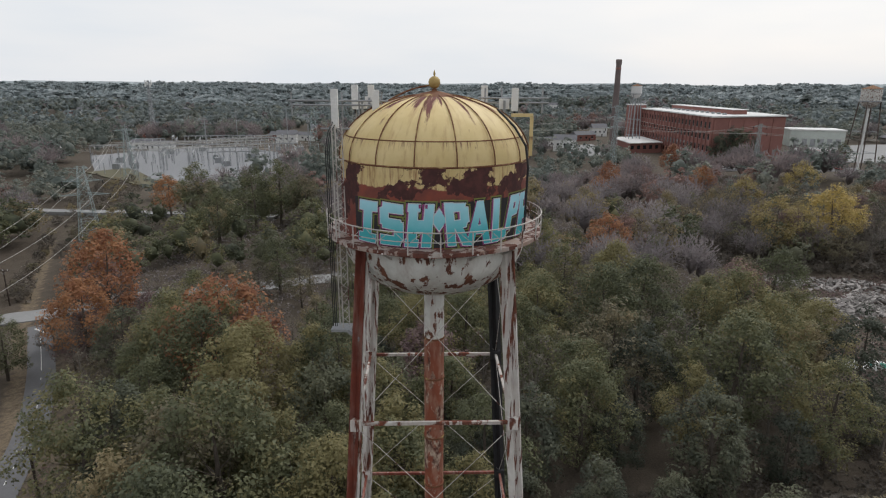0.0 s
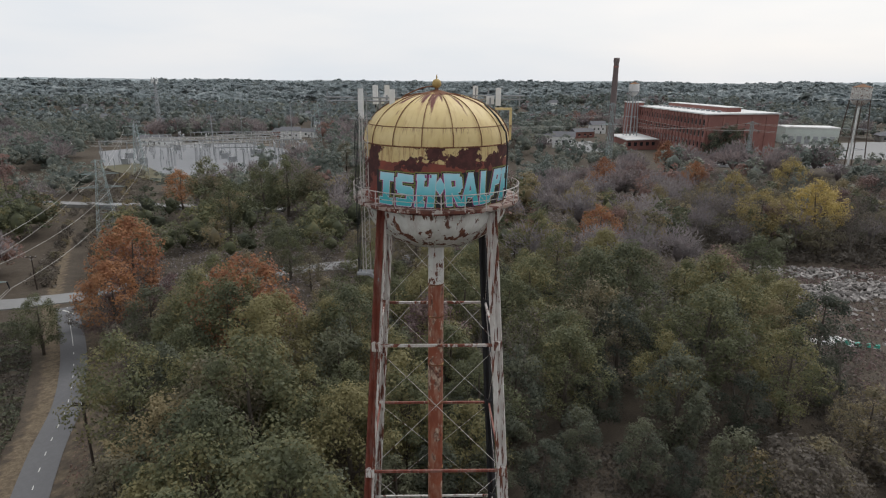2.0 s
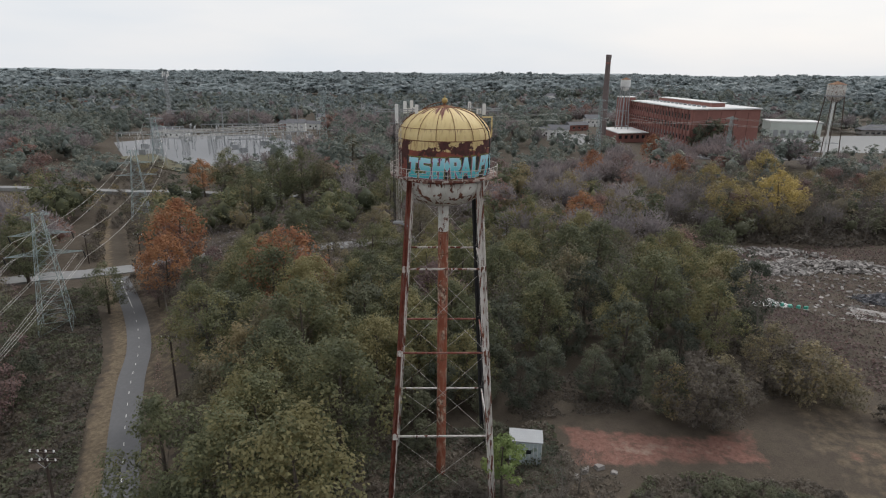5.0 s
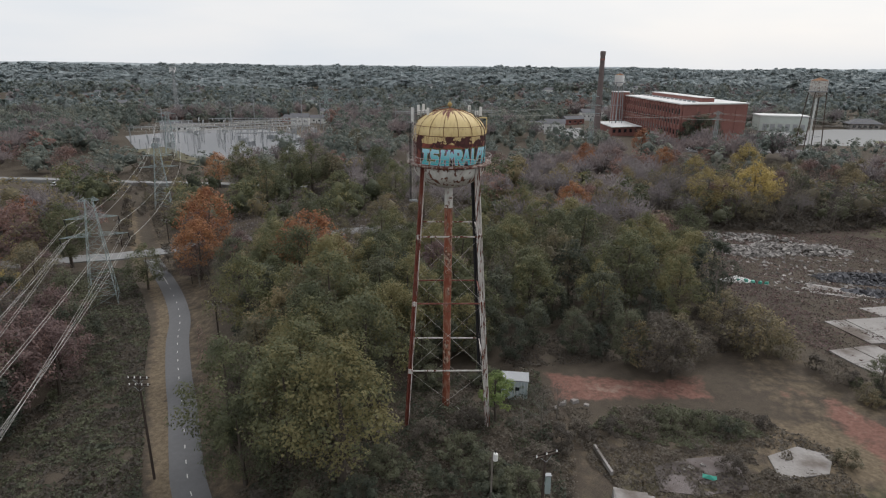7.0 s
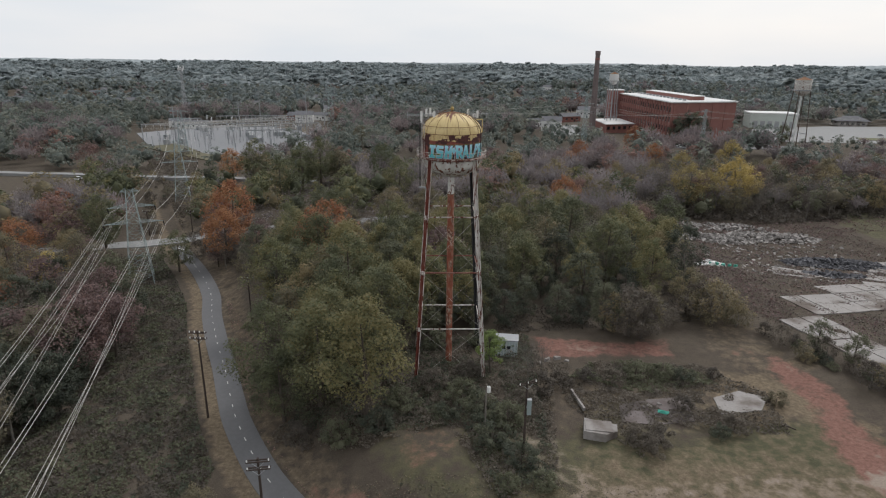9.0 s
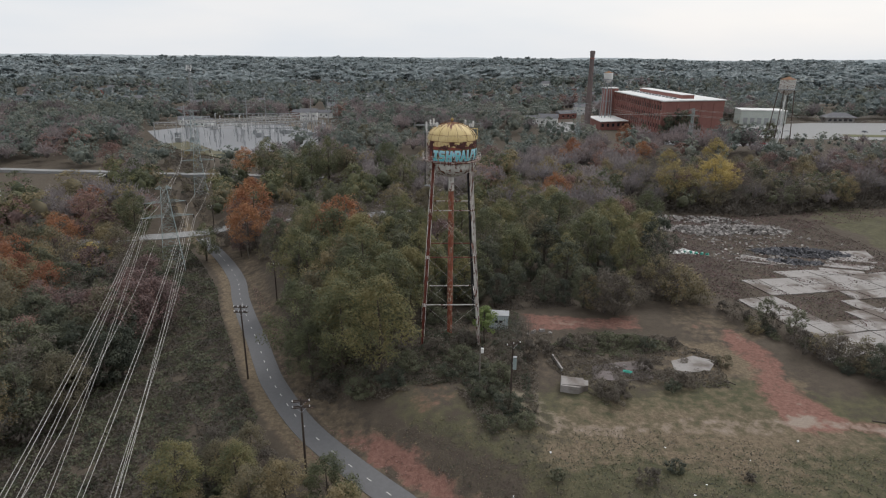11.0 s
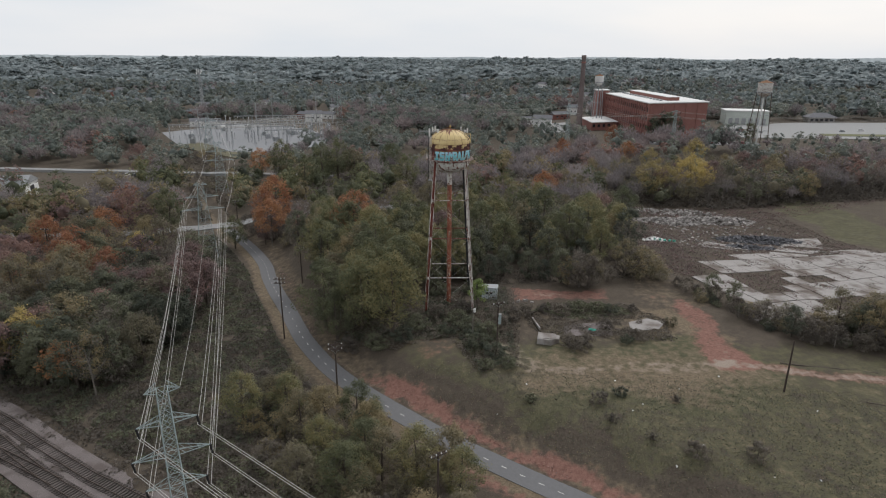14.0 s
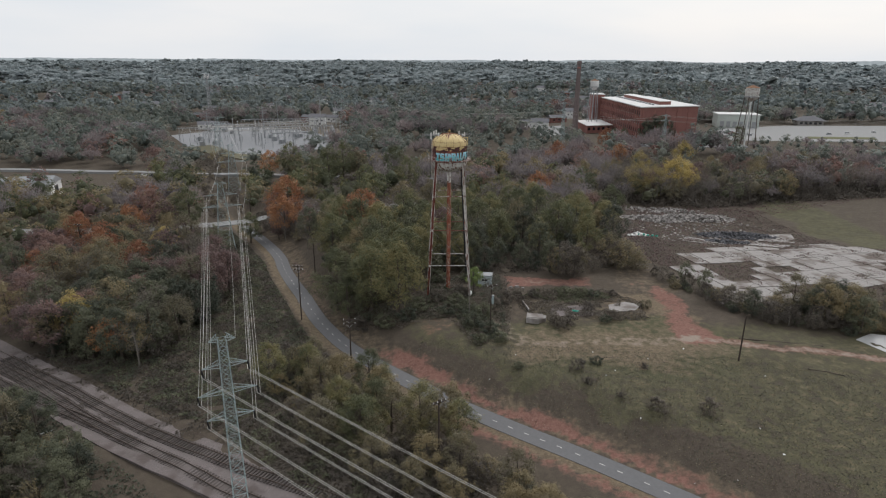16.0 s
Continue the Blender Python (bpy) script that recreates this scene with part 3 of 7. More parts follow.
rot = Matrix.Rotation(radians(TURN), 4, "Z")


dome_prof = [(TANK_R, 36.15)] + [(TANK_R * math.cos(a) ** 0.92, 36.15 + 2.75 * math.sin(a)) for a in np.linspace(0.08, math.pi / 2 - 0.02, 22)]
part("dome", Geo().lathe(dome_prof, 84), WT["yellow"], tower, "faded yellow domed roof", True)
shell = part("shell", Geo().lathe([(TANK_R, DECK - 0.4), (TANK_R, 35.4), (TANK_R, 36.15)], 84), WT["band"], tower, "rust-red tank wall with peeling paint", True)
bowl_prof = [(TANK_R * math.cos(a), DECK - 0.4 - 2.75 * math.sin(a)) for a in np.linspace(0, math.pi / 2 - 0.1, 16)]
part("bowl", Geo().lathe(bowl_prof[::-1], 84), WT["bowl"], tower, "chalky white rounded tank bottom", True)
for k in range(16):
    a = radians(-90 + 2.85 + (k + 0.5) * 22.5)
    line = [(1.012 * r * math.cos(a), 1.012 * r * math.sin(a), z + 0.02) for r, z in dome_prof]
    part("roof_rib", Geo().curve(line, 0.027, 5), WT["rib"], tower)
for z, r in ((37.15, 0.03), (36.15, 0.04)):
    rr = 4.3 * math.cos(math.asin((z - 36.15) / 2.75)) ** 0.92
    part("seam", Geo().lathe([(rr + 0.0, z - r), (rr + r, z), (rr, z + r)], 84), WT["rib"], tower)
cap = part("cap_ring", Geo().lathe([(1.3, 38.7), (1.33, 38.76), (1.25, 38.8), (0.5, 38.98), (0.12, 39.06), (0.1, 39.15)], 40), WT["rib"], tower, "rusty cap ring", True)
ball = [(0.27 * math.cos(a), 39.42 + 0.27 * math.sin(a)) for a in np.linspace(-1.5, 1.5, 14)]
part("finial", Geo().lathe([(0.09, 39.1)] + ball + [(0.035, 39.7), (0.05, 39.8), (0.005, 39.95)], 24), WT["ball"], tower, "yellow ball finial", True)

# legs: four channels, with struts and rods
def leg_half(z):
    return 3.08 + 0.0633 * (32.3 - z)


def leg_at(i, z):
    sx, sy = ((-1, -1), (1, -1), (1, 1), (-1, 1))[i]
    h = leg_half(z)
    return rot @ Vector((sx * h, sy * h, z))


LEVELS = (-1.2, 7.3, 16.1, 24.4, DECK - 0.6)
for i in range(4):
    m = (WT["red"], WT["legw"], M["dark"], WT["legw"])[i]
    a, b = leg_at(i, -1.4), leg_at(i, DECK - 0.3)
    ax = (rot @ Vector((1, 0, 0)), rot @ Vector((0, 1, 0)))
    inward = -1 if leg_at(i, 0).x > 0 else 1
    leg = part("leg", Geo().beam(a - ax[0] * 0.18, b - ax[0] * 0.18, 0.05, 0.36), m, tower, ("red-leaded steel leg", "white peeling steel leg", "black steel leg", "white peeling steel leg")[i])
    part("flange", Geo().beam(a + ax[0] * 0.19, b + ax[0] * 0.19, 0.08, 0.14 if i == 0 else 0.34), WT["legw"] if i == 0 else m, leg)
    part("web", Geo().beam(a, b, 0.31, 0.04), m, leg)
    for lv in (7.3, 16.1, 24.4):
        part("gusset", Geo().box(leg_at(i, lv), (0.5, 0.46, 0.55)), WT["legw"] if i != 2 else M["dark"], leg)
    part("footing", Geo().box(leg_at(i, -1.35), (1.2, 1.2, 0.7)), M["slab"], tower)
for lv in LEVELS[1:4]:
    for i in range(4):
        a, b = leg_at(i, lv), leg_at((i + 1) % 4, lv)
        part("strut", Geo().beam(a, b, 0.13, 0.16), WT["white"] if lv > 20 else WT["red"] if lv > 10 else WT["rail"], tower)
for lo, hi in zip(LEVELS, LEVELS[1:]):
    for i in range(4):
        for p, q in ((leg_at(i, lo + 0.15), leg_at((i + 1) % 4, hi - 0.15)), (leg_at((i + 1) % 4, lo + 0.15), leg_at(i, hi - 0.15))):
            part("brace_rod", Geo().rod(p, q, 0.017, n=5), WT["rail"], tower)
part("riser_pipe", Geo().lathe([(0.5, -1.4), (0.5, 26.9), (0.5, 27.1)], 24), WT["riser"], tower, "rust-red riser pipe", True)
part("riser_neck", Geo().lathe([(0.5, 27.1), (0.5, 29.8)], 24), WT["bowl"], tower, "white upper riser pipe", True)
for z in (8, 13.5, 18.6, 21.5, 24.9, 27.1):
    part("riser_collar", Geo().lathe([(0.5, z - 0.05), (0.54, z - 0.04), (0.54, z + 0.04), (0.5, z + 0.05)], 24), WT["rib"], tower)

# balcony
OUT = 5.02
balcony = part("balcony", Geo().lathe([(TANK_R, DECK), (OUT, DECK), (OUT, DECK - 0.16), (OUT - 0.06, DECK - 0.16), (OUT - 0.06, DECK - 0.06), (TANK_R, DECK - 0.06)], 72), WT["deck"], tower, "rusty white balcony deck")
for z in (DECK + 0.84, DECK + 0.45):
    ring = [(OUT * math.cos(a), OUT * math.sin(a), z) for a in np.linspace(0, 2 * math.pi, 73)]
    part("handrail", Geo().curve(ring, 0.028 if z > DECK + 0.5 else 0.02, 6), WT["rail"], balcony)
for k in range(24):
    a = radians(5 + k * 15)
    c, s = math.cos(a) * OUT, math.sin(a) * OUT
    part("post", Geo().rod((c, s, DECK - 0.1), (c, s, DECK + 0.86), 0.03), WT["rail"], balcony)
    for side in (-1, 1):
        pts = []
        for t in np.linspace(0, 1, 6):
            b = a + side * radians(6.2) * math.sin(t * math.pi / 2)
            pts.append((OUT * math.cos(b), OUT * math.sin(b), DECK + 0.35 + 0.47 * math.sin(t * math.pi / 2)))
        part("brace", Geo().curve(pts, 0.014, 4), WT["rail"], balcony)
for k in range(16):
    a = radians(k * 22.5)
    part("bracket", Geo().beam((4.28 * math.cos(a), 4.28 * math.sin(a), DECK - 0.55), (5.05 * math.cos(a), 5.05 * math.sin(a), DECK - 0.12), 0.07, 0.08), WT["rail"], balcony)


# ---- graffiti on the tank ----
def zramp_mat(name, lo, hi, z0, z1):
    m = bpy.data.materials.new(name)
    m.use_nodes = True
    n, l = m.node_tree.nodes, m.node_tree.links
    tc, sep, mr, rp = n.new("ShaderNodeTexCoord"), n.new("ShaderNodeSeparateXYZ"), n.new("ShaderNodeMapRange"), n.new("ShaderNodeValToRGB")
    ns = n.new("ShaderNodeTexNoise")
    ns.inputs["Scale"].default_value, ns.inputs["Detail"].default_value = 2.5, 5
    l.new(tc.outputs["Object"], ns.inputs["Vector"])
    l.new(tc.outputs["Object"], sep.inputs[0])
    ad = n.new("ShaderNodeMath")
    ad.operation = "MULTIPLY_ADD"
    l.new(ns.outputs["Fac"], ad.inputs[0])
    ad.inputs[1].default_value = 0.5
    l.new(sep.outputs["Z"], ad.inputs[2])
    mr.inputs["From Min"].default_value, mr.inputs["From Max"].default_value = z0 + 0.25, z1 + 0.25
    l.new(ad.outputs["Value"], mr.inputs["Value"])
    rp.color_ramp.elements[0].color, rp.color_ramp.elements[1].color = (*lo, 1), (*hi, 1)
    l.new(mr.outputs["Result"], rp.inputs["Fac"])
    l.new(rp.outputs["Color"], n["Principled BSDF"].inputs["Base Color"])
    n["Principled BSDF"].inputs["Roughness"].default_value = 0.55
    return m


SPRAY = dict(cyan=zramp_mat("cyan_spray", (0.05, 0.42, 0.47), (0.36, 0.66, 0.76), 33.4, 34.6), black=mat("black_spray", (0.02, 0.02, 0.024), (0.03, 0.026, 0.03), 0.6, 2), pink=mat("magenta_spray", (0.3, 0.07, 0.2), (0.24, 0.06, 0.17), 0.6, 2), olive=mat("olive_spray", (0.22, 0.24, 0.06), (0.15, 0.17, 0.05), 0.6, 2), rim=mat("pale_spray", (0.62, 0.66, 0.68), (0.5, 0.56, 0.6), 0.6, 2))
graffiti = part("graffiti", Geo().lathe([(TANK_R + 0.012, 32.9), (TANK_R + 0.012, 34.78)], 40, a0=radians(-90 - 49), a1=radians(-90 + 80)), SPRAY["black"], tower, "large cyan graffiti lettering on black")


STROKES = dict(
    I=[(0, 0, 1, 0, 1, 0.2, 0, 0.2), (0, 0.78, 1, 0.78, 1, 1, 0, 1), (0.27, 0.1, 0.73, 0.1, 0.73, 0.9, 0.27, 0.9)],
    S=[(0, 0, 0.85, 0, 1, 0.2, 0, 0.22), (0.62, 0.05, 1, 0.15, 1, 0.55, 0.66, 0.5), (0.1, 0.4, 0.95, 0.36, 0.9, 0.6, 0.08, 0.64), (0, 0.5, 0.36, 0.46, 0.36, 0.95, 0, 0.85), (0.1, 0.78, 1, 0.76, 1, 0.96, 0.15, 1)],
    H=[(0, 0, 0.38, 0, 0.34, 1, 0.02, 1), (0.64, 0, 1, 0, 1, 1, 0.66, 1), (0.2, 0.36, 0.8, 0.36, 0.8, 0.62, 0.2, 0.62), (-0.06, 0, 0.46, 0, 0.46, 0.16, -0.06, 0.16), (-0.04, 0.84, 0.44, 0.84, 0.44, 1, -0.04, 1)],
    R=[(0.02, 0, 0.34, 0, 0.34, 1, 0, 1), (0, 0.8, 0.82, 0.82, 0.9, 0.98, 0, 1), (0.64, 0.5, 1, 0.56, 1, 0.88, 0.66, 0.95), (0.1, 0.4, 0.85, 0.44, 0.95, 0.6, 0.1, 0.58), (0.68, 0, 1.06, 0, 0.66, 0.5, 0.34, 0.46)],
    A=[(-0.04, 0, 0.26, 0, 0.66, 1, 0.36, 1), (0.72, 0, 1.04, 0, 0.68, 1, 0.4, 1), (0.2, 0.26, 0.84, 0.26, 0.78, 0.44, 0.26, 0.44)],
    L=[(0, 0, 0.42, 0, 0.5, 1, 0.08, 1), (0, 0, 1.05, 0.04, 1.1, 0.24, 0, 0.22)],
    P=[(0, 0, 0.36, 0, 0.42, 1, 0.06, 1), (0.06, 0.8, 0.85, 0.8, 0.95, 1, 0.06, 1), (0.64, 0.5, 1, 0.55, 1.02, 0.9, 0.68, 0.95), (0.1, 0.38, 0.9, 0.42, 0.98, 0.6, 0.1, 0.56)],
)


def wrapped(ch, a0, a1, z0, z1, r, grow, material, name, slant=0.0, shift=0.0):
    """A block letter of broad strokes bent round the tank between two bearings."""
    wide, tall = radians(a1 - a0) * TANK_R, z1 - z0
    g = Geo()
    for k, s in enumerate(STROKES[ch]):
        q = [Vector((s[2 * i] * wide, s[2 * i + 1] * tall)) for i in range(4)]
        c = sum(q, Vector((0, 0))) / 4
        q = [p + Vector((math.copysign(grow, p.x - c.x), math.copysign(grow, p.y - c.y))) for p in q]
        v, f = [], []
        for i in range(6):
            t = i / 5
            for p in (q[0].lerp(q[1], t), q[3].lerp(q[2], t)):
                a = radians(-90 + a0 + slant * (p.y / tall - 0.5)) + (p.x + shift) / TANK_R
                rr = r + 0.0006 * k
                v.append((rr * math.cos(a), rr * math.sin(a), z0 + p.y + 0.4 * shift))
        f = [(2 * i, 2 * i + 2, 2 * i + 3, 2 * i + 1) for i in range(5)]
        g.add(v, f)
    return part(name, g, material, graffiti)


LETTERS = (("I", -44.5, -31.5, 32.93, 34.66, 2), ("S", -28.5, -15.0, 32.95, 34.7, 0), ("H", -12.0, 1.0, 32.95, 34.7, 2), ("R", 8.5, 21.0, 33.0, 34.75, -2), ("A", 20.5, 34, 32.98, 34.76, 0), ("L", 36, 45.5, 32.98, 34.78, 0), ("P", 48, 58.5, 33.4, 34.8, 4), ("H", 60, 76, 33.0, 34.78, 4))
for ch, a0, a1, z0, z1, sl in LETTERS:
    wrapped(ch, a0, a1, z0, z1, TANK_R + 0.018, 0.15, SPRAY["olive"], "halo", sl, -0.02)
    wrapped(ch, a0, a1, z0, z1, TANK_R + 0.026, 0.1, SPRAY["black"], "shadow", sl, -0.03)
    wrapped(ch, a0, a1, z0, z1, TANK_R + 0.034, 0.045, SPRAY["pink"], "edge", sl, -0.07)
    wrapped(ch, a0, a1, z0, z1, TANK_R + 0.042, 0.04, SPRAY["rim"], "rim", sl)
    wrapped(ch, a0, a1, z0, z1, TANK_R + 0.05, 0.005, SPRAY["cyan"], "letter", sl)
for r, s, m, nm in ((0.03, 1.25, "pink", "edge"), (0.036, 1.1, "rim", "rim"), (0.042, 0.95, "cyan", "diamond")):
    g = Geo()
    rr = TANK_R + r
    pts = [(4.7 + 4.4 * s * dx, 34.07 + 0.46 * s * dz) for dx, dz in ((-1, 0), (0, -1), (1, 0), (0, 1))]
    g.add([(rr * math.cos(radians(-90 + a)), rr * math.sin(radians(-90 + a)), z) for a, z in pts], [(0, 1, 2, 3)])
    part(nm, g, SPRAY[m], graffiti)
for k in range(3):
    a = radians(-90 - 5.6 + k * 1.8)
    part("small_mark", Geo().box(((TANK_R + 0.05) * math.cos(a), (TANK_R + 0.05) * math.sin(a), 34.62), (0.09, 0.02, 0.16)), SPRAY["pink"], graffiti)



# ---- trees ----
def leaf_cloud(rng, centres, radii, per, size, flat=0.7, up=0.3):
    """Small triangles over the skins of many clumps."""
    c = np.repeat(centres, per, 0)
    r = np.repeat(radii, per)
    n = len(c)
    d = rng.normal(size=(n, 3))
    d[:, 2] += up
    d /= np.linalg.norm(d, axis=1, keepdims=True)
    pos = c + d * (r * rng.uniform(0.55, 1.12, n))[:, None] * np.array([1, 1, 0.85])
    nor = d * flat + rng.normal(size=(n, 3)) * (1 - flat)
    nor[:, 2] += 0.45
    nor /= np.linalg.norm(nor, axis=1, keepdims=True)
    u = np.cross(nor, rng.normal(size=(n, 3)))
    u /= np.linalg.norm(u, axis=1, keepdims=True)
    w = np.cross(nor, u)
    s = (size * rng.uniform(0.6, 1.4, n))[:, None]
    v = np.stack([pos - u * s * 0.5 - w * s * 0.32, pos + u * s * 0.5 - w * s * 0.28, pos + w * s * 0.62], 1).reshape(-1, 3)
    return v, np.arange(3 * n).reshape(-1, 3)


def crown_clumps(rng, h, w, low, count):
    """Centres and radii of clumps that fill a lumpy crown."""
    pts = []
    while len(pts) < count:
        d = rng.normal(size=3)
        d /= np.linalg.norm(d)
        k = rng.uniform(0.55, 1.0) ** 0.6
        t = (d[2] * k + 1) / 2
        lump = 1 + 0.22 * math.sin(3 * math.atan2(d[1], d[0]) + 2.1 * t * 3 + h)
        belly = math.sin(min(1, 0.18 + 0.82 * (1 - t) ** 0.75) * math.pi * 0.62)
        pts.append((d[0] * k * w * belly * lump, d[1] * k * w * belly * lump, low + (h - low) * (0.02 + 0.94 * t)))
    return np.array(pts), rng.uniform(0.11, 0.22, count) * w * 1.45


def limbs(rng, h, spread_w, base_r, n, twigs, start=0.25):
    """A tapered trunk with limbs and twigs."""
    g = Geo()
    top = Vector((rng.uniform(-0.4, 0.4), rng.uniform(-0.4, 0.4), h * 0.8))
    mid = Vector((rng.uniform(-0.3, 0.3), rng.uniform(-0.3, 0.3), h * 0.4))
    g.rod((0, 0, -0.5), mid, base_r, base_r * 0.65, 7, False)
    g.rod(mid, top, base_r * 0.65, base_r * 0.12, 6, False)
    for i in range(n):
        t = rng.uniform(start, 0.95)
        o = (mid * (t / 0.5) if t < 0.5 else mid.lerp(top, (t - 0.5) / 0.5))
        a = i * 2.4 + rng.uniform(-0.4, 0.4)
        ln = spread_w * (1.15 - t) * rng.uniform(0.7, 1.2)
        e = o + Vector((math.cos(a) * ln, math.sin(a) * ln, ln * rng.uniform(0.5, 1.3)))
        k = o.lerp(e, 0.5) + Vector((0, 0, -0.08 * ln))
        r = base_r * 0.42 * (1.05 - t)
        g.rod(o, k, r, r * 0.6, 5, False)
        g.rod(k, e, r * 0.6, r * 0.15, 4, False)
        for _ in range(twigs):
            u = rng.uniform(0.25, 1.0)
            p = o.lerp(k, u * 2) if u < 0.5 else k.lerp(e, u * 2 - 1)
            q = p + Vector(rng.normal(size=3) * 0.35 + np.array([math.cos(a) * 0.3, math.sin(a) * 0.3, 0.5])) * ln * 0.38
            g.rod(p, q, max(0.014, r * 0.22), 0.006, 3, False)
    return g


TREE = {}


def tree_kind(kind, leaf, h, w, low, clumps, per, size, seed, name="tree", label="", bark="bark", bare=False):
    rng = np.random.default_rng(seed)
    tr = limbs(rng, h, w * (1.0 if bare else 0.75), 0.028 * h * (0.55 if bare else 0.9), 26 if bare else 9, 9 if bare else 1).mesh("trunk", M[bark])
    cr = None
    if clumps:
        c, r = crown_clumps(rng, h, w, low, clumps)
        v, f = leaf_cloud(rng, c, r, per, size)
        cr = quick_mesh("crown", v, f, LEAF[leaf])
    TREE.setdefault(kind, []).append((tr, cr, name, label))


for s in range(3):
    tree_kind("green", "green", 15, 5.0, 1.5, 95, 84, 0.25, 10 + s, "tree", "tall tree with dense olive-green crown")
    tree_kind("dark", "dark", 12, 3.8, 0.4, 75, 72, 0.25, 20 + s, "vine_clad_tree", "dark evergreen tree overgrown with vines")
    tree_kind("olive", "olive", 13, 4.6, 2.0, 75, 64, 0.26, 30 + s, "autumn_tree", "tree with thinning olive-brown autumn crown")
    tree_kind("rust", "rust", 12, 4.6, 2.5, 80, 42, 0.28, 50 + s, "russet_tree", "tree with thin rust-brown autumn leaves")
    tree_kind("bare", "brown", 12, 4.5, 3.5, 40, 16, 0.22, 80 + s, "bare_tree", "leafless grey tree with fine branching", "twig", True)
for s in range(2):
    tree_kind("orange", "orange", 12, 4.3, 2.5, 80, 50, 0.27, 40 + s, "maple_tree", "maple tree with orange autumn leaves")
    tree_kind("yellow", "yellow", 12, 4.4, 2.5, 80, 50, 0.27, 60 + s, "yellow_tree", "tree with yellow autumn leaves")
tree_kind("gold", "brown", 9, 3.6, 0.2, 70, 44, 0.24, 120, "golden_shrub", "tall shrub with yellow-tipped leaves", "twig")
tree_kind("gold", "olive", 8.2, 3.0, 0.3, 50, 40, 0.24, 121, "golden_shrub", "tall shrub with sparse yellow leaf tips", "twig")
tree_kind("lime", "lime", 7, 1.9, 1.5, 50, 60, 0.2, 70, "tree", "small bright green tree beside the shed")
for s in range(3):
    tree_kind("shrub", ("dark", "brown", "olive")[s], 3.0, 2.1, 0.1, 26, 70, 0.19, 90 + s, "shrub", ("dark green shrub in rough ground", "brown shrub with withered leaves", "olive shrub with autumn leaves")[s])
    tree_kind("thicket", ("brown", "brown", "olive")[s], 6.5, 3.4, 0.3, 55, 40, 0.24, 100 + s, "shrub", "tall grey-brown autumn thicket", "twig")
GROUPS = dict(green="green trees", dark="dark evergreens", olive="olive trees", rust="rust trees", bare="bare trees", orange="orange maples", yellow="yellow trees", shrub="shrubs", thicket="thickets", lime="small trees", gold="golden shrubs")
tree_rng = np.random.default_rng(7)


def plant(kind, x, y, s=1.0, variant=None, tall=1.0, sink=0.0):
    tr, cr, name, label = TREE[kind][int(tree_rng.integers(len(TREE[kind]))) if variant is None else variant]
    top = new(name)
    top.empty_display_size = 0.3
    top.matrix_world = Matrix.LocRotScale((x, y, gz(x, y) - 0.05 - sink), Euler((0, 0, tree_rng.uniform(0, 6.28))), (s, s, s * tall))
    tagged(top, label, "shrub" if name == "shrub" else "tree", GROUPS[kind])
    for nm, me in (("trunk", tr), ("crown", cr)):
        if me:
            ob = new(nm, me)
            ob.parent = top
    return top


def inside(x, y, poly):
    hit = False
    for (ax, ay), (bx, by) in zip(poly, poly[1:] + poly[:1]):
        if (ay > y) != (by > y) and x < (bx - ax) * (y - ay) / (by - ay) + ax:
            hit = not hit
    return hit


def grove(poly, gap, kinds, s0=0.8, s1=1.15):
    """Trees at a loose spacing over a patch of land."""
    x0, x1 = min(p[0] for p in poly), max(p[0] for p in poly)
    y0, y1 = min(p[1] for p in poly), max(p[1] for p in poly)
    names = list(kinds)
    pr = np.array([kinds[k] for k in names], float)
    j = 0
    yy = y0
    while yy <= y1:
        xx = x0 + (gap / 2 if j % 2 else 0)
        while xx <= x1:
            x, y = xx + tree_rng.uniform(-0.35, 0.35) * gap, yy + tree_rng.uniform(-0.35, 0.35) * gap
            k = names[int(tree_rng.choice(len(names), p=pr / pr.sum()))]
            s = tree_rng.uniform(s0, s1)
            if inside(x, y, poly):
                plant(k, x, y, s)
            xx += gap
        yy += gap * 0.87
        j += 1



# woods beside and behind the tower
grove([(-27, -14), (-10, -17), (-8, -3), (-7, 10), (-10, 36), (-26, 44), (-40, 40), (-34, 18), (-30, 2)], 6.6, dict(green=7, dark=1, olive=2), 0.7, 1.2)
grove([(-40, 40), (-26, 44), (-8, 40), (-20, 70), (-46, 72), (-58, 66)], 7.2, dict(green=3, olive=2, bare=2, rust=1, dark=1), 0.7, 1.0)
grove([(8, 22), (26, 22), (46, 26), (58, 46), (64, 84), (20, 88), (-20, 80), (-8, 42)], 7.4, dict(green=6, dark=4, olive=1.5, bare=2, rust=0.6), 0.65, 1.22)
grove([(-6, 7), (8, 8), (9, 24), (-8, 40)], 5.0, dict(dark=3, green=1), 0.6, 0.95)
grove([(-100, -48), (-80, -54), (-68, -68), (-60, -90), (-100, -95)], 6.0, dict(dark=3, thicket=3, bare=1), 0.6, 0.9)
grove([(64, 119), (110, 115), (200, 133), (216, 150), (214, 196), (64, 190)], 8.4, dict(bare=8, thicket=2, rust=1.2, olive=1), 0.85, 1.25)
grove([(-70, 66), (-60, 56), (-50, 50), (-44, 58), (-58, 84), (-70, 84)], 5.0, dict(thicket=4, bare=3, rust=2), 0.55, 0.9)
grove([(-90, -46), (-72, -54), (-58, -65), (-48, -75), (-56, -92), (-92, -84)], 5.5, dict(dark=3, thicket=4, bare=1, olive=1), 0.5, 0.85)
grove([(4, -62), (14, -69), (26, -78), (20, -88), (0, -82), (-6, -74)], 4.4, dict(olive=2, thicket=5, shrub=2), 0.45, 0.68)
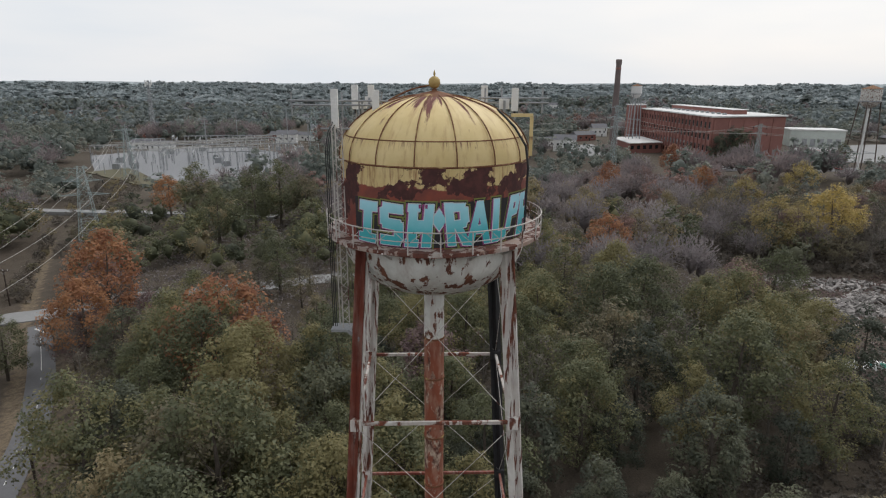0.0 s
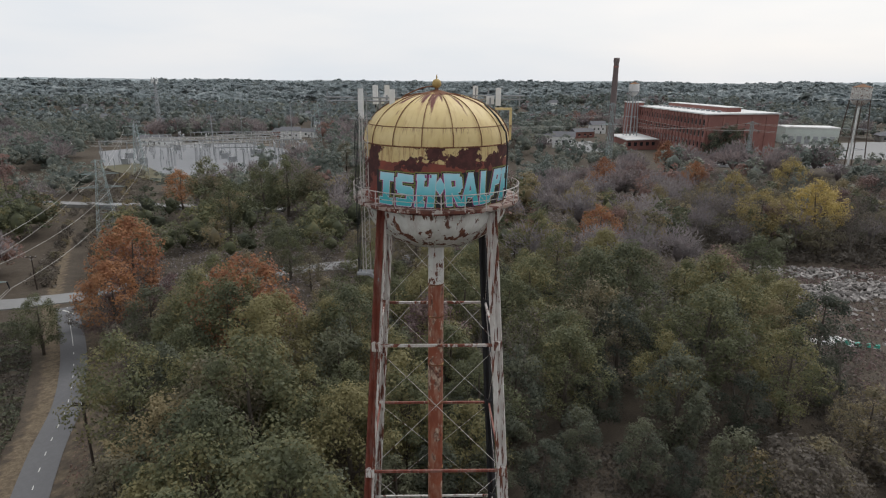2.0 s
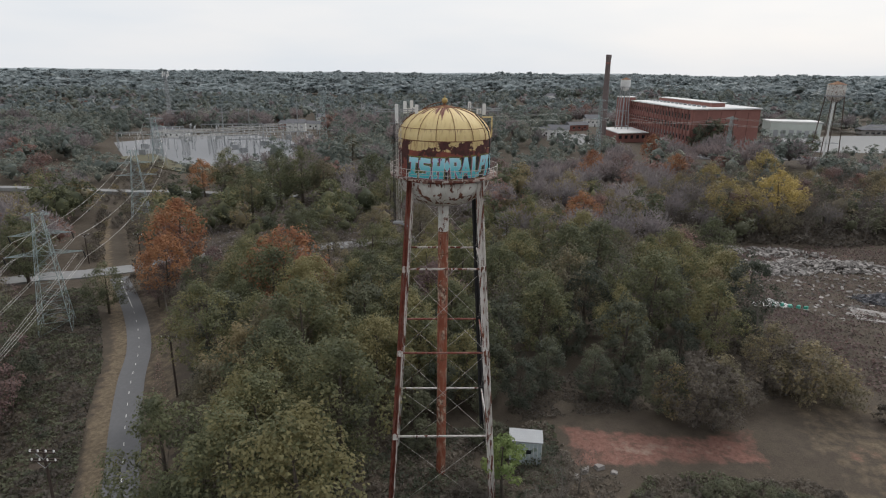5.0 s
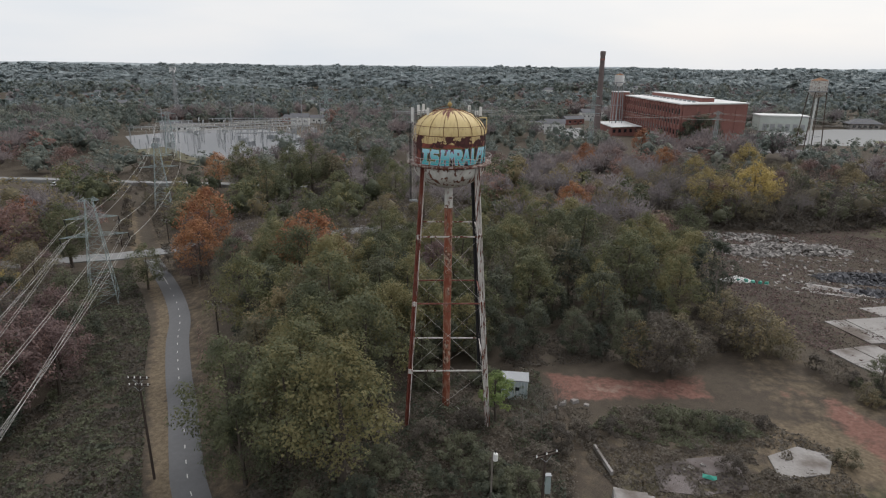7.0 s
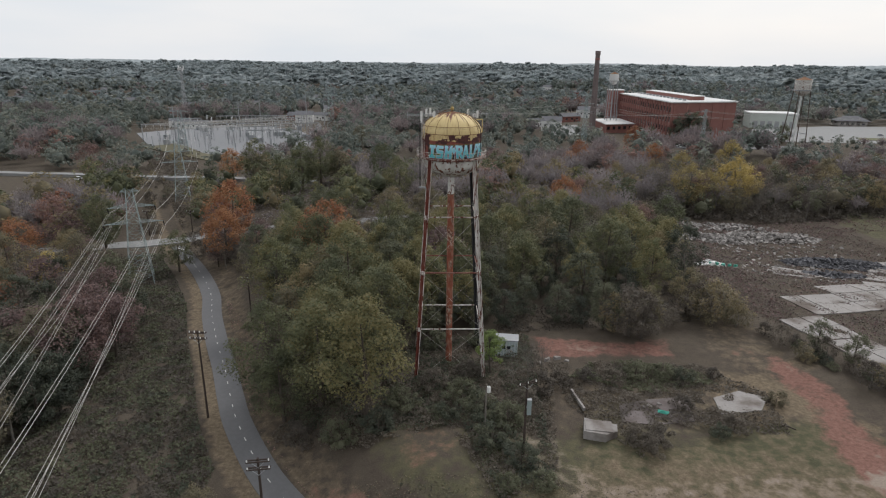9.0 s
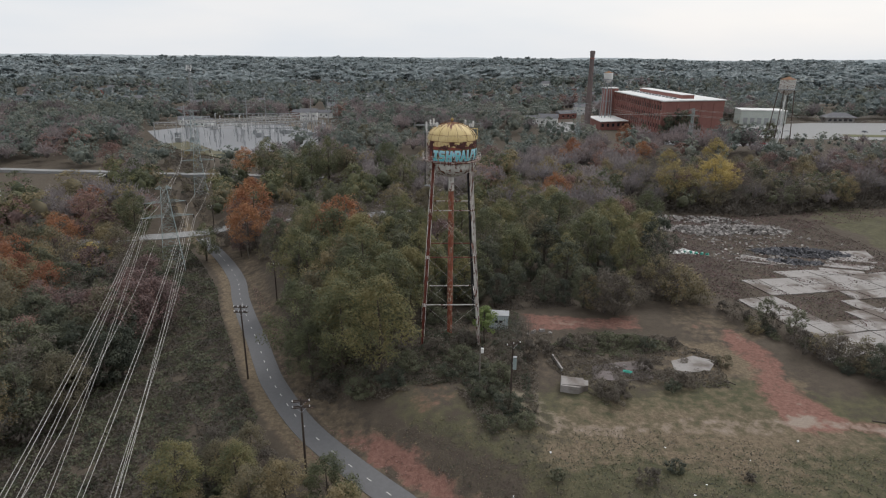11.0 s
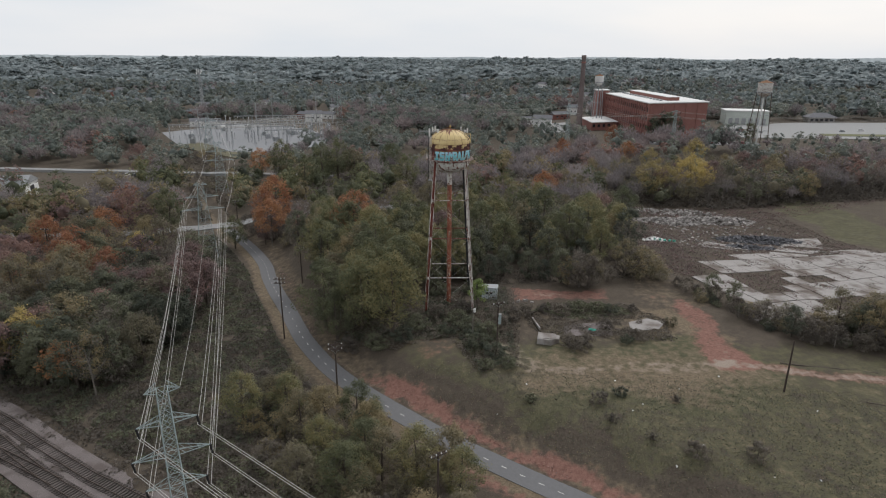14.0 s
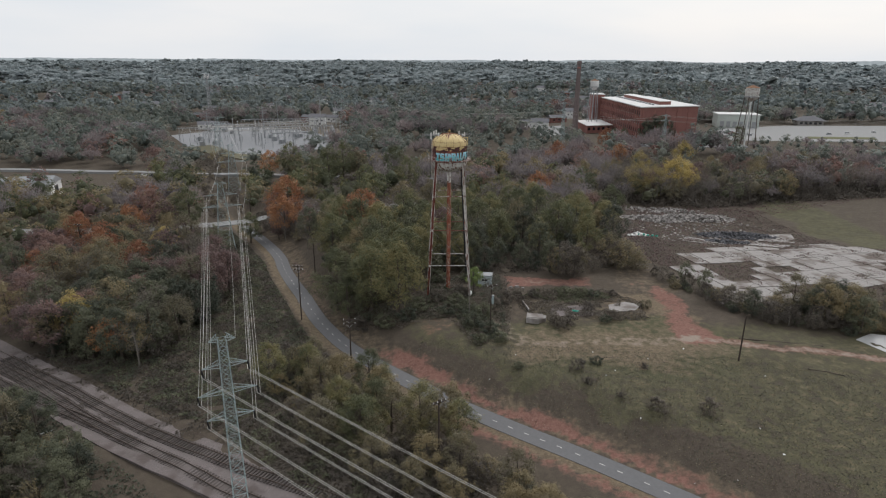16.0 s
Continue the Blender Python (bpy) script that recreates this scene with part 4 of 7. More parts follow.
grove([(-88, 92), (-100, 92), (-168, 240), (-150, 250)], 7.5, dict(thicket=3, shrub=4), 0.4, 0.75)
grove([(-58, -34), (-57, 10), (-72, 36), (-96, 58), (-130, 52), (-130, -8), (-90, -26)], 6.8, dict(rust=2, olive=2.5, bare=4, dark=2.5, orange=0.35, yellow=0.25), 0.85, 1.2)
grove([(-62, -34), (-57, -4), (-70, 12), (-96, 4), (-96, -22)], 5.2, dict(dark=5, bare=1, thicket=1), 0.8, 1.15)
grove([(-78, -50), (-66, -57), (-56, -65), (-50, -76), (-62, -84), (-84, -66)], 5.0, dict(dark=4, thicket=2), 0.6, 0.9)
grove([(-29, -28), (-20, -38), (-9, -48), (4, -58), (8, -66), (-4, -74), (-20, -60), (-34, -46), (-36, -32)], 4.2, dict(olive=3, thicket=4, green=1.5, shrub=1), 0.5, 0.8)
for x, y, s, k in ((-60, 70, 1.75, "orange"), (-59, 60, 1.3, "orange"), (-66, 78, 1.2, "rust"), (-28, 41, 1.6, "orange"), (86, 127, 1.6, "yellow"), (94, 131, 1.4, "yellow"), (106, 136, 1.75, "yellow"), (112, 140, 1.5, "yellow"), (38, 111, 1.4, "orange"), (44, 118, 1.2, "rust"),
                   (30, 40, 1.25, "bare"), (34, 34, 1.2, "bare"), (-112, 40, 1.2, "orange"), (-100, 22, 1.1, "orange"), (-92, 40, 1.05, "yellow"), (-24, -6, 0.7, "bare"), (-48, 52, 1.0, "dark"), (-46, 40, 0.9, "bare"), (-70, 56, 0.8, "green"),
                   (6.6, -3.5, 1.15, "lime"), (12, -6, 0.62, "bare"), (9.5, -7.5, 0.55, "bare"), (14.5, -3, 0.5, "bare"), (32, 10.5, 1.25, "gold"), (35.5, 12.5, 1.15, "gold"), (29.5, 12, 1.0, "gold"), (34, 10, 1.1, "gold"), (28, 13, 0.85, "dark"), (40, 15, 0.7, "thicket"), (49, 17, 1.5, "thicket"), (51, 18.5, 1.3, "thicket"), (47.5, 18.5, 1.3, "thicket"), (53, 15, 0.9, "thicket"), (46, 21, 0.8, "olive"), (20, 16, 0.75, "dark"), (14, 17, 0.8, "dark"), (24, 15, 0.55, "dark"), (10, 13, 0.7, "dark")):
    plant(k, x, y, s * 0.95)
for k, x, y, s in (("orange", 61.3, 206, 1.3), ("orange", 98, 240, 1.3), ("rust", 72, 198, 1.3), ("orange", 96, 200, 1.2), ("orange", 54, 190, 1.1), ("olive", 41, 150, 1.2), ("olive", 48, 124, 1.1), ("green", -84, 163, 1.35), ("green", -62, 153, 1.4), ("olive", -48, 161, 1.3), ("green", -30, 162, 1.3), ("orange", -96, 168, 1.3), ("green", -65, 131, 1.2), ("green", -56, 160, 1.45), ("green", -20, 133, 1.2), ("green", -98, 72, 1.2), ("rust", -154, 162, 1.5), ("rust", -117, 80, 1.3), ("orange", -114, 60, 1.3), ("rust", -106, 68, 1.2), ("olive", -54, 258, 1.3), ("rust", 19, 196, 1.2), ("green", 21, 100, 1.1), ("olive", -8, 99, 1.1), ("olive", 66, 152, 1.1), ("yellow", 101, 176, 1.3), ("yellow", 131, 196, 1.4), ("orange", -122, 44, 1.3), ("orange", -108, 30, 1.2), ("rust", -126, 30, 1.2)):
    plant(k, x, y, s)
grove([(-50, 80), (-10, 88), (30, 90), (34, 124), (-4, 111), (-44, 94)], 7.0, dict(green=2, olive=2, bare=3, thicket=2, rust=1), 0.6, 0.95)
# shrubs of the hedge line, the waste ground and the tower's foot
grove([(56, 14), (62, 8), (67, 0), (71, -8), (79, -12), (92, -13), (114, -6), (114, -20), (88, -24), (75, -21), (67, -16), (62, -5), (57, 5)], 2.9, dict(thicket=5, shrub=4, dark=0.5), 0.5, 0.85)
grove([(78, -11), (96, -11), (116, -4), (116, -20), (88, -23)], 4.2, dict(thicket=5, dark=2, olive=1), 0.6, 0.85)
for x, y, s, k in (
                   (36, -54, 0.8, 1), (44.5, -54, 0.85, 1), (31, -50, 0.4, 1), (14, -40, 0.5, 0), (25, -41, 0.7, 1), (29, -39, 0.6, 0), (26, -46, 0.5, 1), (38, -40, 0.4, 1), (47, -11, 0.75, 2), (41, -4, 0.6, 1), (26, -23, 0.9, 1), (24, -21, 0.9, 1), (27.5, -20.5, 0.8, 1), (33, -13, 0.8, 1), (38, -18, 0.8, 1), (35.5, -19, 0.7, 0), (29, -4, 0.9, 0), (33, -4, 0.9, 0), (36, -5, 0.8, 0), (25, -6, 0.8, 1), (21, -6, 0.8, 1),
                   (2, -12, 1.2, 0), (5, -16, 1.3, 0), (-2, -9, 1.1, 1), (0, -16, 0.9, 0), (8, -18, 1.2, 0), (6, -22, 1.2, 0), (9, -26, 1.0, 0), (11, -13, 1.1, 1), (14, -9, 1.0, 1), (11, -30, 0.8, 0), (7, -30, 0.7, 0), (-6, -14, 1.2, 0), (-9, -19, 1.1, 0), (-14, -20, 1.2, 0), (-20, -18, 1.1, 1), (17, -7, 0.8, 1), (3, -5, 1.0, 1), (5, 6, 1.1, 0), (-3, 5, 1.2, 0), (-32, 8, 1.0, 1), (-35, 22, 1.1, 0)):
    plant("shrub", x, y, s, k)


def inside_all(x, y, poly):
    hit = np.zeros(len(x), bool)
    for (ax, ay), (bx, by) in zip(poly, poly[1:] + poly[:1]):
        hit ^= ((ay > y) != (by > y)) & (x < (bx - ax) * (y - ay) / (by - ay + 1e-9) + ax)
    return hit


# ---- brush and dry stalks over the rough ground ----
def brush(name, label, poly, count, size, tall, leaf, seed, avoid=3.2):
    rng = np.random.default_rng(seed)
    p = np.array(poly)
    x, y = rng.uniform(p[:, 0].min(), p[:, 0].max(), count * 3), rng.uniform(p[:, 1].min(), p[:, 1].max(), count * 3)
    ok = inside_all(x, y, poly)
    d, _ = path_offset(x, y)
    ok &= np.abs(d) > avoid
    x, y = x[ok][:count], y[ok][:count]
    lump = np.array([noise.noise(Vector((a * 0.22, b * 0.22, seed))) + 0.6 * noise.noise(Vector((a * 0.6, b * 0.6, seed + 9))) for a, b in zip(x, y)])
    keep = lump > -0.32
    x, y, lump = x[keep], y[keep], lump[keep]
    hz = np.clip(tall * (0.25 + 1.1 * lump), 0.05, None) * rng.uniform(0.2, 1.0, len(x)) ** 0.5
    pos = np.stack([x, y, height(x, y) + hz], 1)
    n = len(x)
    nor = rng.normal(size=(n, 3)) * 0.5 + np.array([0, 0, 0.7])
    nor /= np.linalg.norm(nor, axis=1, keepdims=True)
    u = np.cross(nor, rng.normal(size=(n, 3)))
    u /= np.linalg.norm(u, axis=1, keepdims=True)
    w = np.cross(nor, u)
    s = (size * rng.uniform(0.5, 1.5, n))[:, None]
    v = np.stack([pos - u * s * 0.5 - w * s * 0.3, pos + u * s * 0.5 - w * s * 0.3, pos + w * s * 0.6], 1).reshape(-1, 3)
    tagged(new(name, quick_mesh(name, v, np.arange(3 * n).reshape(-1, 3), LEAF[leaf])), label, "brush", kind="stuff")


CORRIDOR = [(-38, 0), (-44, 8), (-56, 30), (-68, 50), (-82, 70), (-104, 64), (-76, 40), (-62, 8), (-64, -20), (-90, -26), (-60, -44), (-40, -54), (-28, -42), (-30, -22)]
brush("brush", "grey-brown dead brush and vines over the power corridor", CORRIDOR, 46000, 0.34, 0.9, "brown", 1, 5.0)
brush("brush", "dark green vines among the dead brush", CORRIDOR, 52000, 0.34, 0.9, "dark", 2, 5.0)
brush("brush", "brown brush under the power line", [(-84, 88), (-100, 92), (-170, 250), (-150, 262)], 30000, 0.5, 1.0, "brown", 15, 3.0)
brush("brush", "dense grey-brown understorey of the bare woods", [(64, 117), (112, 114), (204, 132), (216, 150), (214, 196), (64, 190)], 60000, 0.7, 4.5, "brown", 16, 3.0)
brush("brush", "brambles between the pylon and the greenway trees", [(-40, -30), (-26, -42), (-10, -58), (4, -70), (-4, -80), (-22, -68), (-38, -56)], 26000, 0.32, 1.0, "brown", 17, 4.0)
brush("brush", "dark creepers between the pylon and the greenway trees", [(-40, -30), (-26, -42), (-10, -58), (4, -70), (-4, -80), (-22, -68), (-38, -56)], 12000, 0.32, 1.0, "dark", 18, 4.0)
brush("brush", "brown brambles below the greenway bank", [(2, -60), (14, -68), (40, -88), (30, -100), (-4, -86), (-8, -74)], 22000, 0.32, 0.9, "brown", 19, 6.0)
brush("brush", "withered brush between the road and the woods", [(-86, 92), (-60, 100), (-30, 112), (-46, 74), (-56, 58), (-66, 68)], 16000, 0.36, 1.0, "brown", 14, 3.0)
brush("brush", "brown brambles on the waste ground", [(16, 0), (40, 0), (47, -8), (45, -19), (30, -17), (24, -24), (17, -12)], 16000, 0.26, 0.8, "brown", 3)
brush("brush", "green creepers on the waste ground", [(24, 1), (36, 0), (41, -6), (30, -9), (18, -5)], 6000, 0.26, 0.9, "dark", 4)
brush("brush", "undergrowth round the foot of the tower", [(-26, -16), (-10, -22), (0, -18), (6, -32), (13, -30), (16, -6), (14, 10), (-8, 6)], 22000, 0.28, 1.0, "brown", 5)
brush("brush", "dark creepers round the foot of the tower", [(-24, -14), (-10, -20), (2, -18), (6, -32), (13, -28), (14, 10), (-8, 6)], 20000, 0.28, 1.1, "dark", 6)
brush("brush", "brown weeds over the demolition site", [(56, 22), (70, 4), (90, -12), (120, -10), (150, 40), (135, 55), (130, 112), (70, 116), (58, 60)], 40000, 0.3, 0.26, "brown", 7)
brush("brush", "red-brown weeds over the demolition site", [(56, 24), (70, 6), (90, -10), (120, -8), (150, 40), (135, 55), (130, 112), (70, 116), (58, 60)], 30000, 0.34, 0.28, "rust", 24)
brush("brush", "reddish weeds under the tree line", [(54, 26), (66, 14), (72, 60), (76, 112), (200, 132), (130, 100), (90, 96), (66, 70)], 16000, 0.4, 0.6, "rust", 8)
brush("brush", "brown undergrowth in the clearing behind the tower", [(8, 10), (48, 18), (60, 44), (30, 26), (10, 22)], 12000, 0.3, 0.5, "brown", 9)
brush("brush", "leaf litter and dry stalks beside the greenway", [(-40, 20), (-28, -12), (-16, -27), (0, -36), (20, -54), (10, -56), (-22, -30), (-52, 40)], 12000, 0.22, 0.15, "rust", 10, 2.3)
brush("grass_tufts", "grass tufts on the mown slope", [(-16, -26), (10, -28), (60, -34), (90, -44), (90, -80), (40, -72), (10, -48)], 11000, 0.16, 0.1, "brown", 11, 6.5)
brush("grass_tufts", "low scrub beside the railway", [(-90, -24), (-52, -46), (-30, -56), (-6, -66), (0, -76), (-30, -60), (-60, -52), (-96, -32)], 16000, 0.35, 0.8, "brown", 12)
brush("brush", "dead brush below the ballast shoulder", [(-112, -30), (-92, -38), (-74, -49), (-57, -59), (-44, -69), (-30, -79), (-52, -92), (-112, -66)], 26000, 0.34, 1.0, "dark", 20)
brush("brush", "withered undergrowth before the far road", [(-58, 74), (-20, 84), (40, 92), (66, 100), (66, 190), (-60, 200), (-84, 120)], 26000, 0.5, 1.6, "twiggy", 21)
brush("grass_tufts", "dark green weeds in the mown slope", [(-16, -26), (10, -30), (60, -36), (90, -46), (90, -80), (40, -72), (10, -48)], 16000, 0.17, 0.1, "dark", 22, 6.5)
brush("grass_tufts", "pale dry grass on the mown slope", [(-16, -26), (10, -28), (60, -34), (90, -44), (90, -80), (40, -72), (10, -48)], 16000, 0.15, 0.1, "olive", 23, 6.5)
brush("brush", "bushes below the railway embankment", [(-110, -50), (-72, -52), (-58, -66), (-40, -78), (-60, -100), (-110, -100)], 30000, 0.36, 1.2, "dark", 13)


# ---- far woods: lumpy crowns to the horizon ----
HOUSES = [(-147.5, 466.2), (-132.4, 442.5), (-124.9, 468.2), (-127.0, 525.0), (-111.1, 585.6), (-96.2, 552.1), (66.0, 408.3), (75.0, 379.5), (98.3, 432.4), (119.8, 476.2), (168.1, 406.0), (177.3, 387.2), (-492.2, 924.0), (-570.7, 1163.0), (-108.1, 978.4), (-54.4, 1188.5), (860.4, 1758.2), (734.8, 1385.1), (918.4, 1575.2), (872.4, 1408.5), (-413.8, 1189.7), (59.4, 1002.1), (794.8, 1106.2), (13.6, 742.0), (-263.4, 1215.3), (443.5, 503.7)]
house_rng = np.random.default_rng(21)
for _ in range(44):
    r_, a_ = house_rng.uniform(560, 1150), house_rng.uniform(-0.6, 0.62)
    HOUSES.append((r_ * math.sin(a_), r_ * math.cos(a_) - 150))


def icosphere_parts():
    bm = bmesh.new()
    bmesh.ops.create_icosphere(bm, subdivisions=1, radius=1.0)
    v, f = np.array([p.co[:] for p in bm.verts]), np.array([[p.index for p in q.verts] for q in bm.faces])
    bm.free()
    return v, f


def crown_cards(rng, kind, count, size):
    """Triangles of one crown, one unit tall and as wide as its habit: twigs for bare trees, leaf clumps for the rest."""
    if kind == "twiggy":
        d = rng.normal(size=(count, 3))
        d[:, 2] = np.abs(d[:, 2]) * 0.9 - 0.25
        d /= np.linalg.norm(d, axis=1, keepdims=True)
        root = d * rng.uniform(0.25, 0.95, (count, 1)) * np.array([0.36, 0.36, 0.42]) + np.array([0, 0, 0.52])
        way = d * 0.6 + rng.normal(size=(count, 3)) * 0.45 + np.array([0, 0, 0.75])
        way /= np.linalg.norm(way, axis=1, keepdims=True)
        side = np.cross(way, rng.normal(size=(count, 3)))
        side /= np.linalg.norm(side, axis=1, keepdims=True)
        ln = (size * rng.uniform(1.2, 2.8, count))[:, None]
        wd = (size * rng.uniform(0.14, 0.30, count))[:, None]
        return np.stack([root - side * wd, root + side * wd, root + way * ln], 1).reshape(-1, 3)
    clumps = max(7, min(46, count // 11))
    c, r = crown_clumps(rng, 1.0, rng.uniform(0.30, 0.38) if kind != "dark" else 0.26, rng.uniform(0.08, 0.2), clumps)
    return leaf_cloud(rng, c, r * 0.95, count // clumps, size, 0.55)[0]


def far_woods():
    rng = np.random.default_rng(5)
    tones = dict(dark=0.17, green=0.29, olive=0.20, twiggy=0.19, rust=0.08, orange=0.045, yellow=0.025)
    # outer rings swap to the leaf materials with painted haze, ring by ring
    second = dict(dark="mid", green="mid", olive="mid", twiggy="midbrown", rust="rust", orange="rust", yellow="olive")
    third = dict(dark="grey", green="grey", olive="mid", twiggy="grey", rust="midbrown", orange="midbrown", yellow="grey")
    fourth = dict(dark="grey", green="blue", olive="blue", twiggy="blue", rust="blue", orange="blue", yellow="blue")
    clear = [(95, 205, 250, 420), (205, 430, 285, 420), (-270, -150, 120, 178), (70, 130, 330, 420)]
    ico_v, ico_f = icosphere_parts()
    out, core, tone, core_shade = ({k: [] for k in LEAF} for _ in range(4))
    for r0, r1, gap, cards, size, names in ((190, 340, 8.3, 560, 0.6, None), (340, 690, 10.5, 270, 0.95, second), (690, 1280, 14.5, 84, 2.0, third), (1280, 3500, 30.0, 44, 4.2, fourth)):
        half = radians(41)
        n = int(half * (r1 ** 2 - r0 ** 2) / gap ** 2)
        r = np.sqrt(rng.uniform(r0 ** 2, r1 ** 2, n))
        a = rng.uniform(-half, half, n)
        x, y = r * np.sin(a), r * np.cos(a) - 150
        keep = y > np.where(x < -130, -20, np.where(x < -98, 62, np.where(x < -70, 88, np.where(x < 66, 92, 117 + 0.12 * (x - 70)))))
        keep &= line_near(x, y, [(p.x, p.y) for p in ROAD]) > 8
        keep &= line_near(x, y, [(p.x, p.y) for p in FAR_ROAD]) > 8
        keep &= line_near(x, y, [(-75, 48), (-160, 255)]) > 11
        for x0, x1, y0, y1 in clear:
            keep &= ~((x > x0) & (x < x1) & (y > y0) & (y < y1))
        keep &= ~inside_all(x, y, [(-240, 345), (-194, 420), (-96, 406), (-68, 312), (-72, 276), (-120, 200), (-166, 206), (-200, 268)])
        for hx, hy in HOUSES:
            keep &= np.hypot(x - hx, (y - hy + 14) * 0.55) > 16
        x, y = x[keep], y[keep]
        z = height(x, y)
        patch = np.array([noise.noise(Vector((px * 0.012, py * 0.012, 3.0))) for px, py in zip(x, y)])
        hgt = rng.uniform(11, 18.5, len(x)) + 4 * patch
        hgt = hgt - 5.0 * ((x > -40) & (x < 130) & (y > 185) & (y < 330)) - 3.0 * ((y < 185) & (x > 60)) - 3.0 * ((y < 230) & (x < 60))
        if gap > 20:
            hgt = rng.uniform(14, 24, len(x)) + 10 * np.clip(patch, 0, 1)
        hgt = np.where((x > 170) & (y > 200) & (y < 292), hgt * 0.42, hgt)
        hgt = np.clip(hgt, 5.5, None)
        wid = hgt * rng.uniform(0.95, 1.5, len(x)) * (1.0 if gap < 20 else 1.7)
        mixv = rng.uniform(0, 1, len(x)) * 0.62 + 0.38 * np.clip(patch * 1.2 + 0.5, 0, 1)
        brown = (x > 30) & (y < 250)
        mixv = np.where(brown & (rng.uniform(0, 1, len(x)) < 0.5), 0.7, mixv)
        pick = np.searchsorted(np.cumsum(list(tones.values())), np.clip(mixv, 0, 0.999))
        for k, name in enumerate(tones):
            habit = "olive" if r0 > 600 else name
            protos = [crown_cards(rng, habit, int(cards * 1.25) if habit == "twiggy" else cards, size / 15) for _ in range(4)]
            which = rng.integers(0, 4, len(x))
            for q, proto in enumerate(protos):
                sel = np.where((pick == k) & (which == q))[0]
                if not len(sel):
                    continue
                turn = rng.uniform(0, 6.283, len(sel))
                c, s = np.cos(turn)[:, None], np.sin(turn)[:, None]
                px, py, pz = proto[None, :, 0], proto[None, :, 1], proto[None, :, 2]
                ww, hh = wid[sel][:, None], hgt[sel][:, None]
                v = np.stack([x[sel][:, None] + ww * (c * px - s * py), y[sel][:, None] + ww * (s * px + c * py), z[sel][:, None] + hh * pz], 2)
                tn = rng.uniform(-0.45, 0.45, len(sel)).astype(np.float32)
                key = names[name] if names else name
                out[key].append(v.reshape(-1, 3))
                tone[key].append(np.repeat(tn, proto.shape[0]))
                # added filler core, its tone lowered to paint the shade inside a crown
                fat = 0.10 if name == "twiggy" else 0.17
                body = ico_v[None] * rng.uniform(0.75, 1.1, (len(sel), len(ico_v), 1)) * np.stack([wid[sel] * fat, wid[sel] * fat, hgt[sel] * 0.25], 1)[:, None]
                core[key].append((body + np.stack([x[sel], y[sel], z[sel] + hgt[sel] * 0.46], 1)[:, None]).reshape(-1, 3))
                core_shade[key].append(np.repeat(tn, len(ico_v)) - 0.15)
    for name, chunks in out.items():
        if not chunks:
            continue
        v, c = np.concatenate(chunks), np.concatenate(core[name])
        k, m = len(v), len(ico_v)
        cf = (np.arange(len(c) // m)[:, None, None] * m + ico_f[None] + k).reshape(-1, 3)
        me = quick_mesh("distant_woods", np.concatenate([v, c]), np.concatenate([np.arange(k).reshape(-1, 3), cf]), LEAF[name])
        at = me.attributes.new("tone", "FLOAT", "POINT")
        at.data.foreach_set("value", np.concatenate(tone[name] + core_shade[name]).astype(np.float32))
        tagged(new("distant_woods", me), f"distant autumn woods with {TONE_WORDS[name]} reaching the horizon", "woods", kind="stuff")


TONE_WORDS = dict(green="green foliage", dark="dark evergreen foliage", olive="olive foliage", orange="orange foliage", rust="russet foliage", yellow="yellow foliage", brown="brown foliage", twiggy="bare grey-brown twigs", mid="green foliage greyed by painted haze", midbrown="brown crowns greyed by painted haze", grey="crowns in painted grey haze", blue="crowns in painted blue-grey haze")
far_woods()


# wooded ridges so far off they are blue-grey lines: self-lit, haze painted in
def ridge(dist, base, amp, colour, seed):
    m = bpy.data.materials.new("glowing_ridge")
    m.use_nodes = True
    n, l = m.node_tree.nodes, m.node_tree.links
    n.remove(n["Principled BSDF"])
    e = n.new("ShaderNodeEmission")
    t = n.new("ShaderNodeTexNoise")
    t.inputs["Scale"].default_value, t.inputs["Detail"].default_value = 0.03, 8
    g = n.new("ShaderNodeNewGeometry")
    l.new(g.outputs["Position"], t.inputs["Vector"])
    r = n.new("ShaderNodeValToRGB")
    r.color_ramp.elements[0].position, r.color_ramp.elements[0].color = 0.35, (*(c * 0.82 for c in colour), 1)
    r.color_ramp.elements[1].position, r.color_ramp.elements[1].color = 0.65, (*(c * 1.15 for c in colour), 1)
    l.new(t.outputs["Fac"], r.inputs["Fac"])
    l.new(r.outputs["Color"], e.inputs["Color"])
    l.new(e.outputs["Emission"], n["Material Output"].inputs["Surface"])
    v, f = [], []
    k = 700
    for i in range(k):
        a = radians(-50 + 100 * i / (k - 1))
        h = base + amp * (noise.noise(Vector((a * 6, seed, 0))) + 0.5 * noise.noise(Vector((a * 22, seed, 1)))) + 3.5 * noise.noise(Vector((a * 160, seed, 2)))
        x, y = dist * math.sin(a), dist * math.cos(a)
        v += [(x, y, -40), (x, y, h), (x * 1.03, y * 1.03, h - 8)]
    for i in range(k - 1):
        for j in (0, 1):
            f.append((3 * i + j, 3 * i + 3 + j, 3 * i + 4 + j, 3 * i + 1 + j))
    tagged(new("backdrop", quick_mesh("backdrop", v, f, m, True)), "self-lit blue-grey strip for a wooded ridge on the horizon, haze painted in", "backdrop", kind="structure")


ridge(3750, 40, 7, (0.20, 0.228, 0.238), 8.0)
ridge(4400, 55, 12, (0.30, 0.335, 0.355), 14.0)


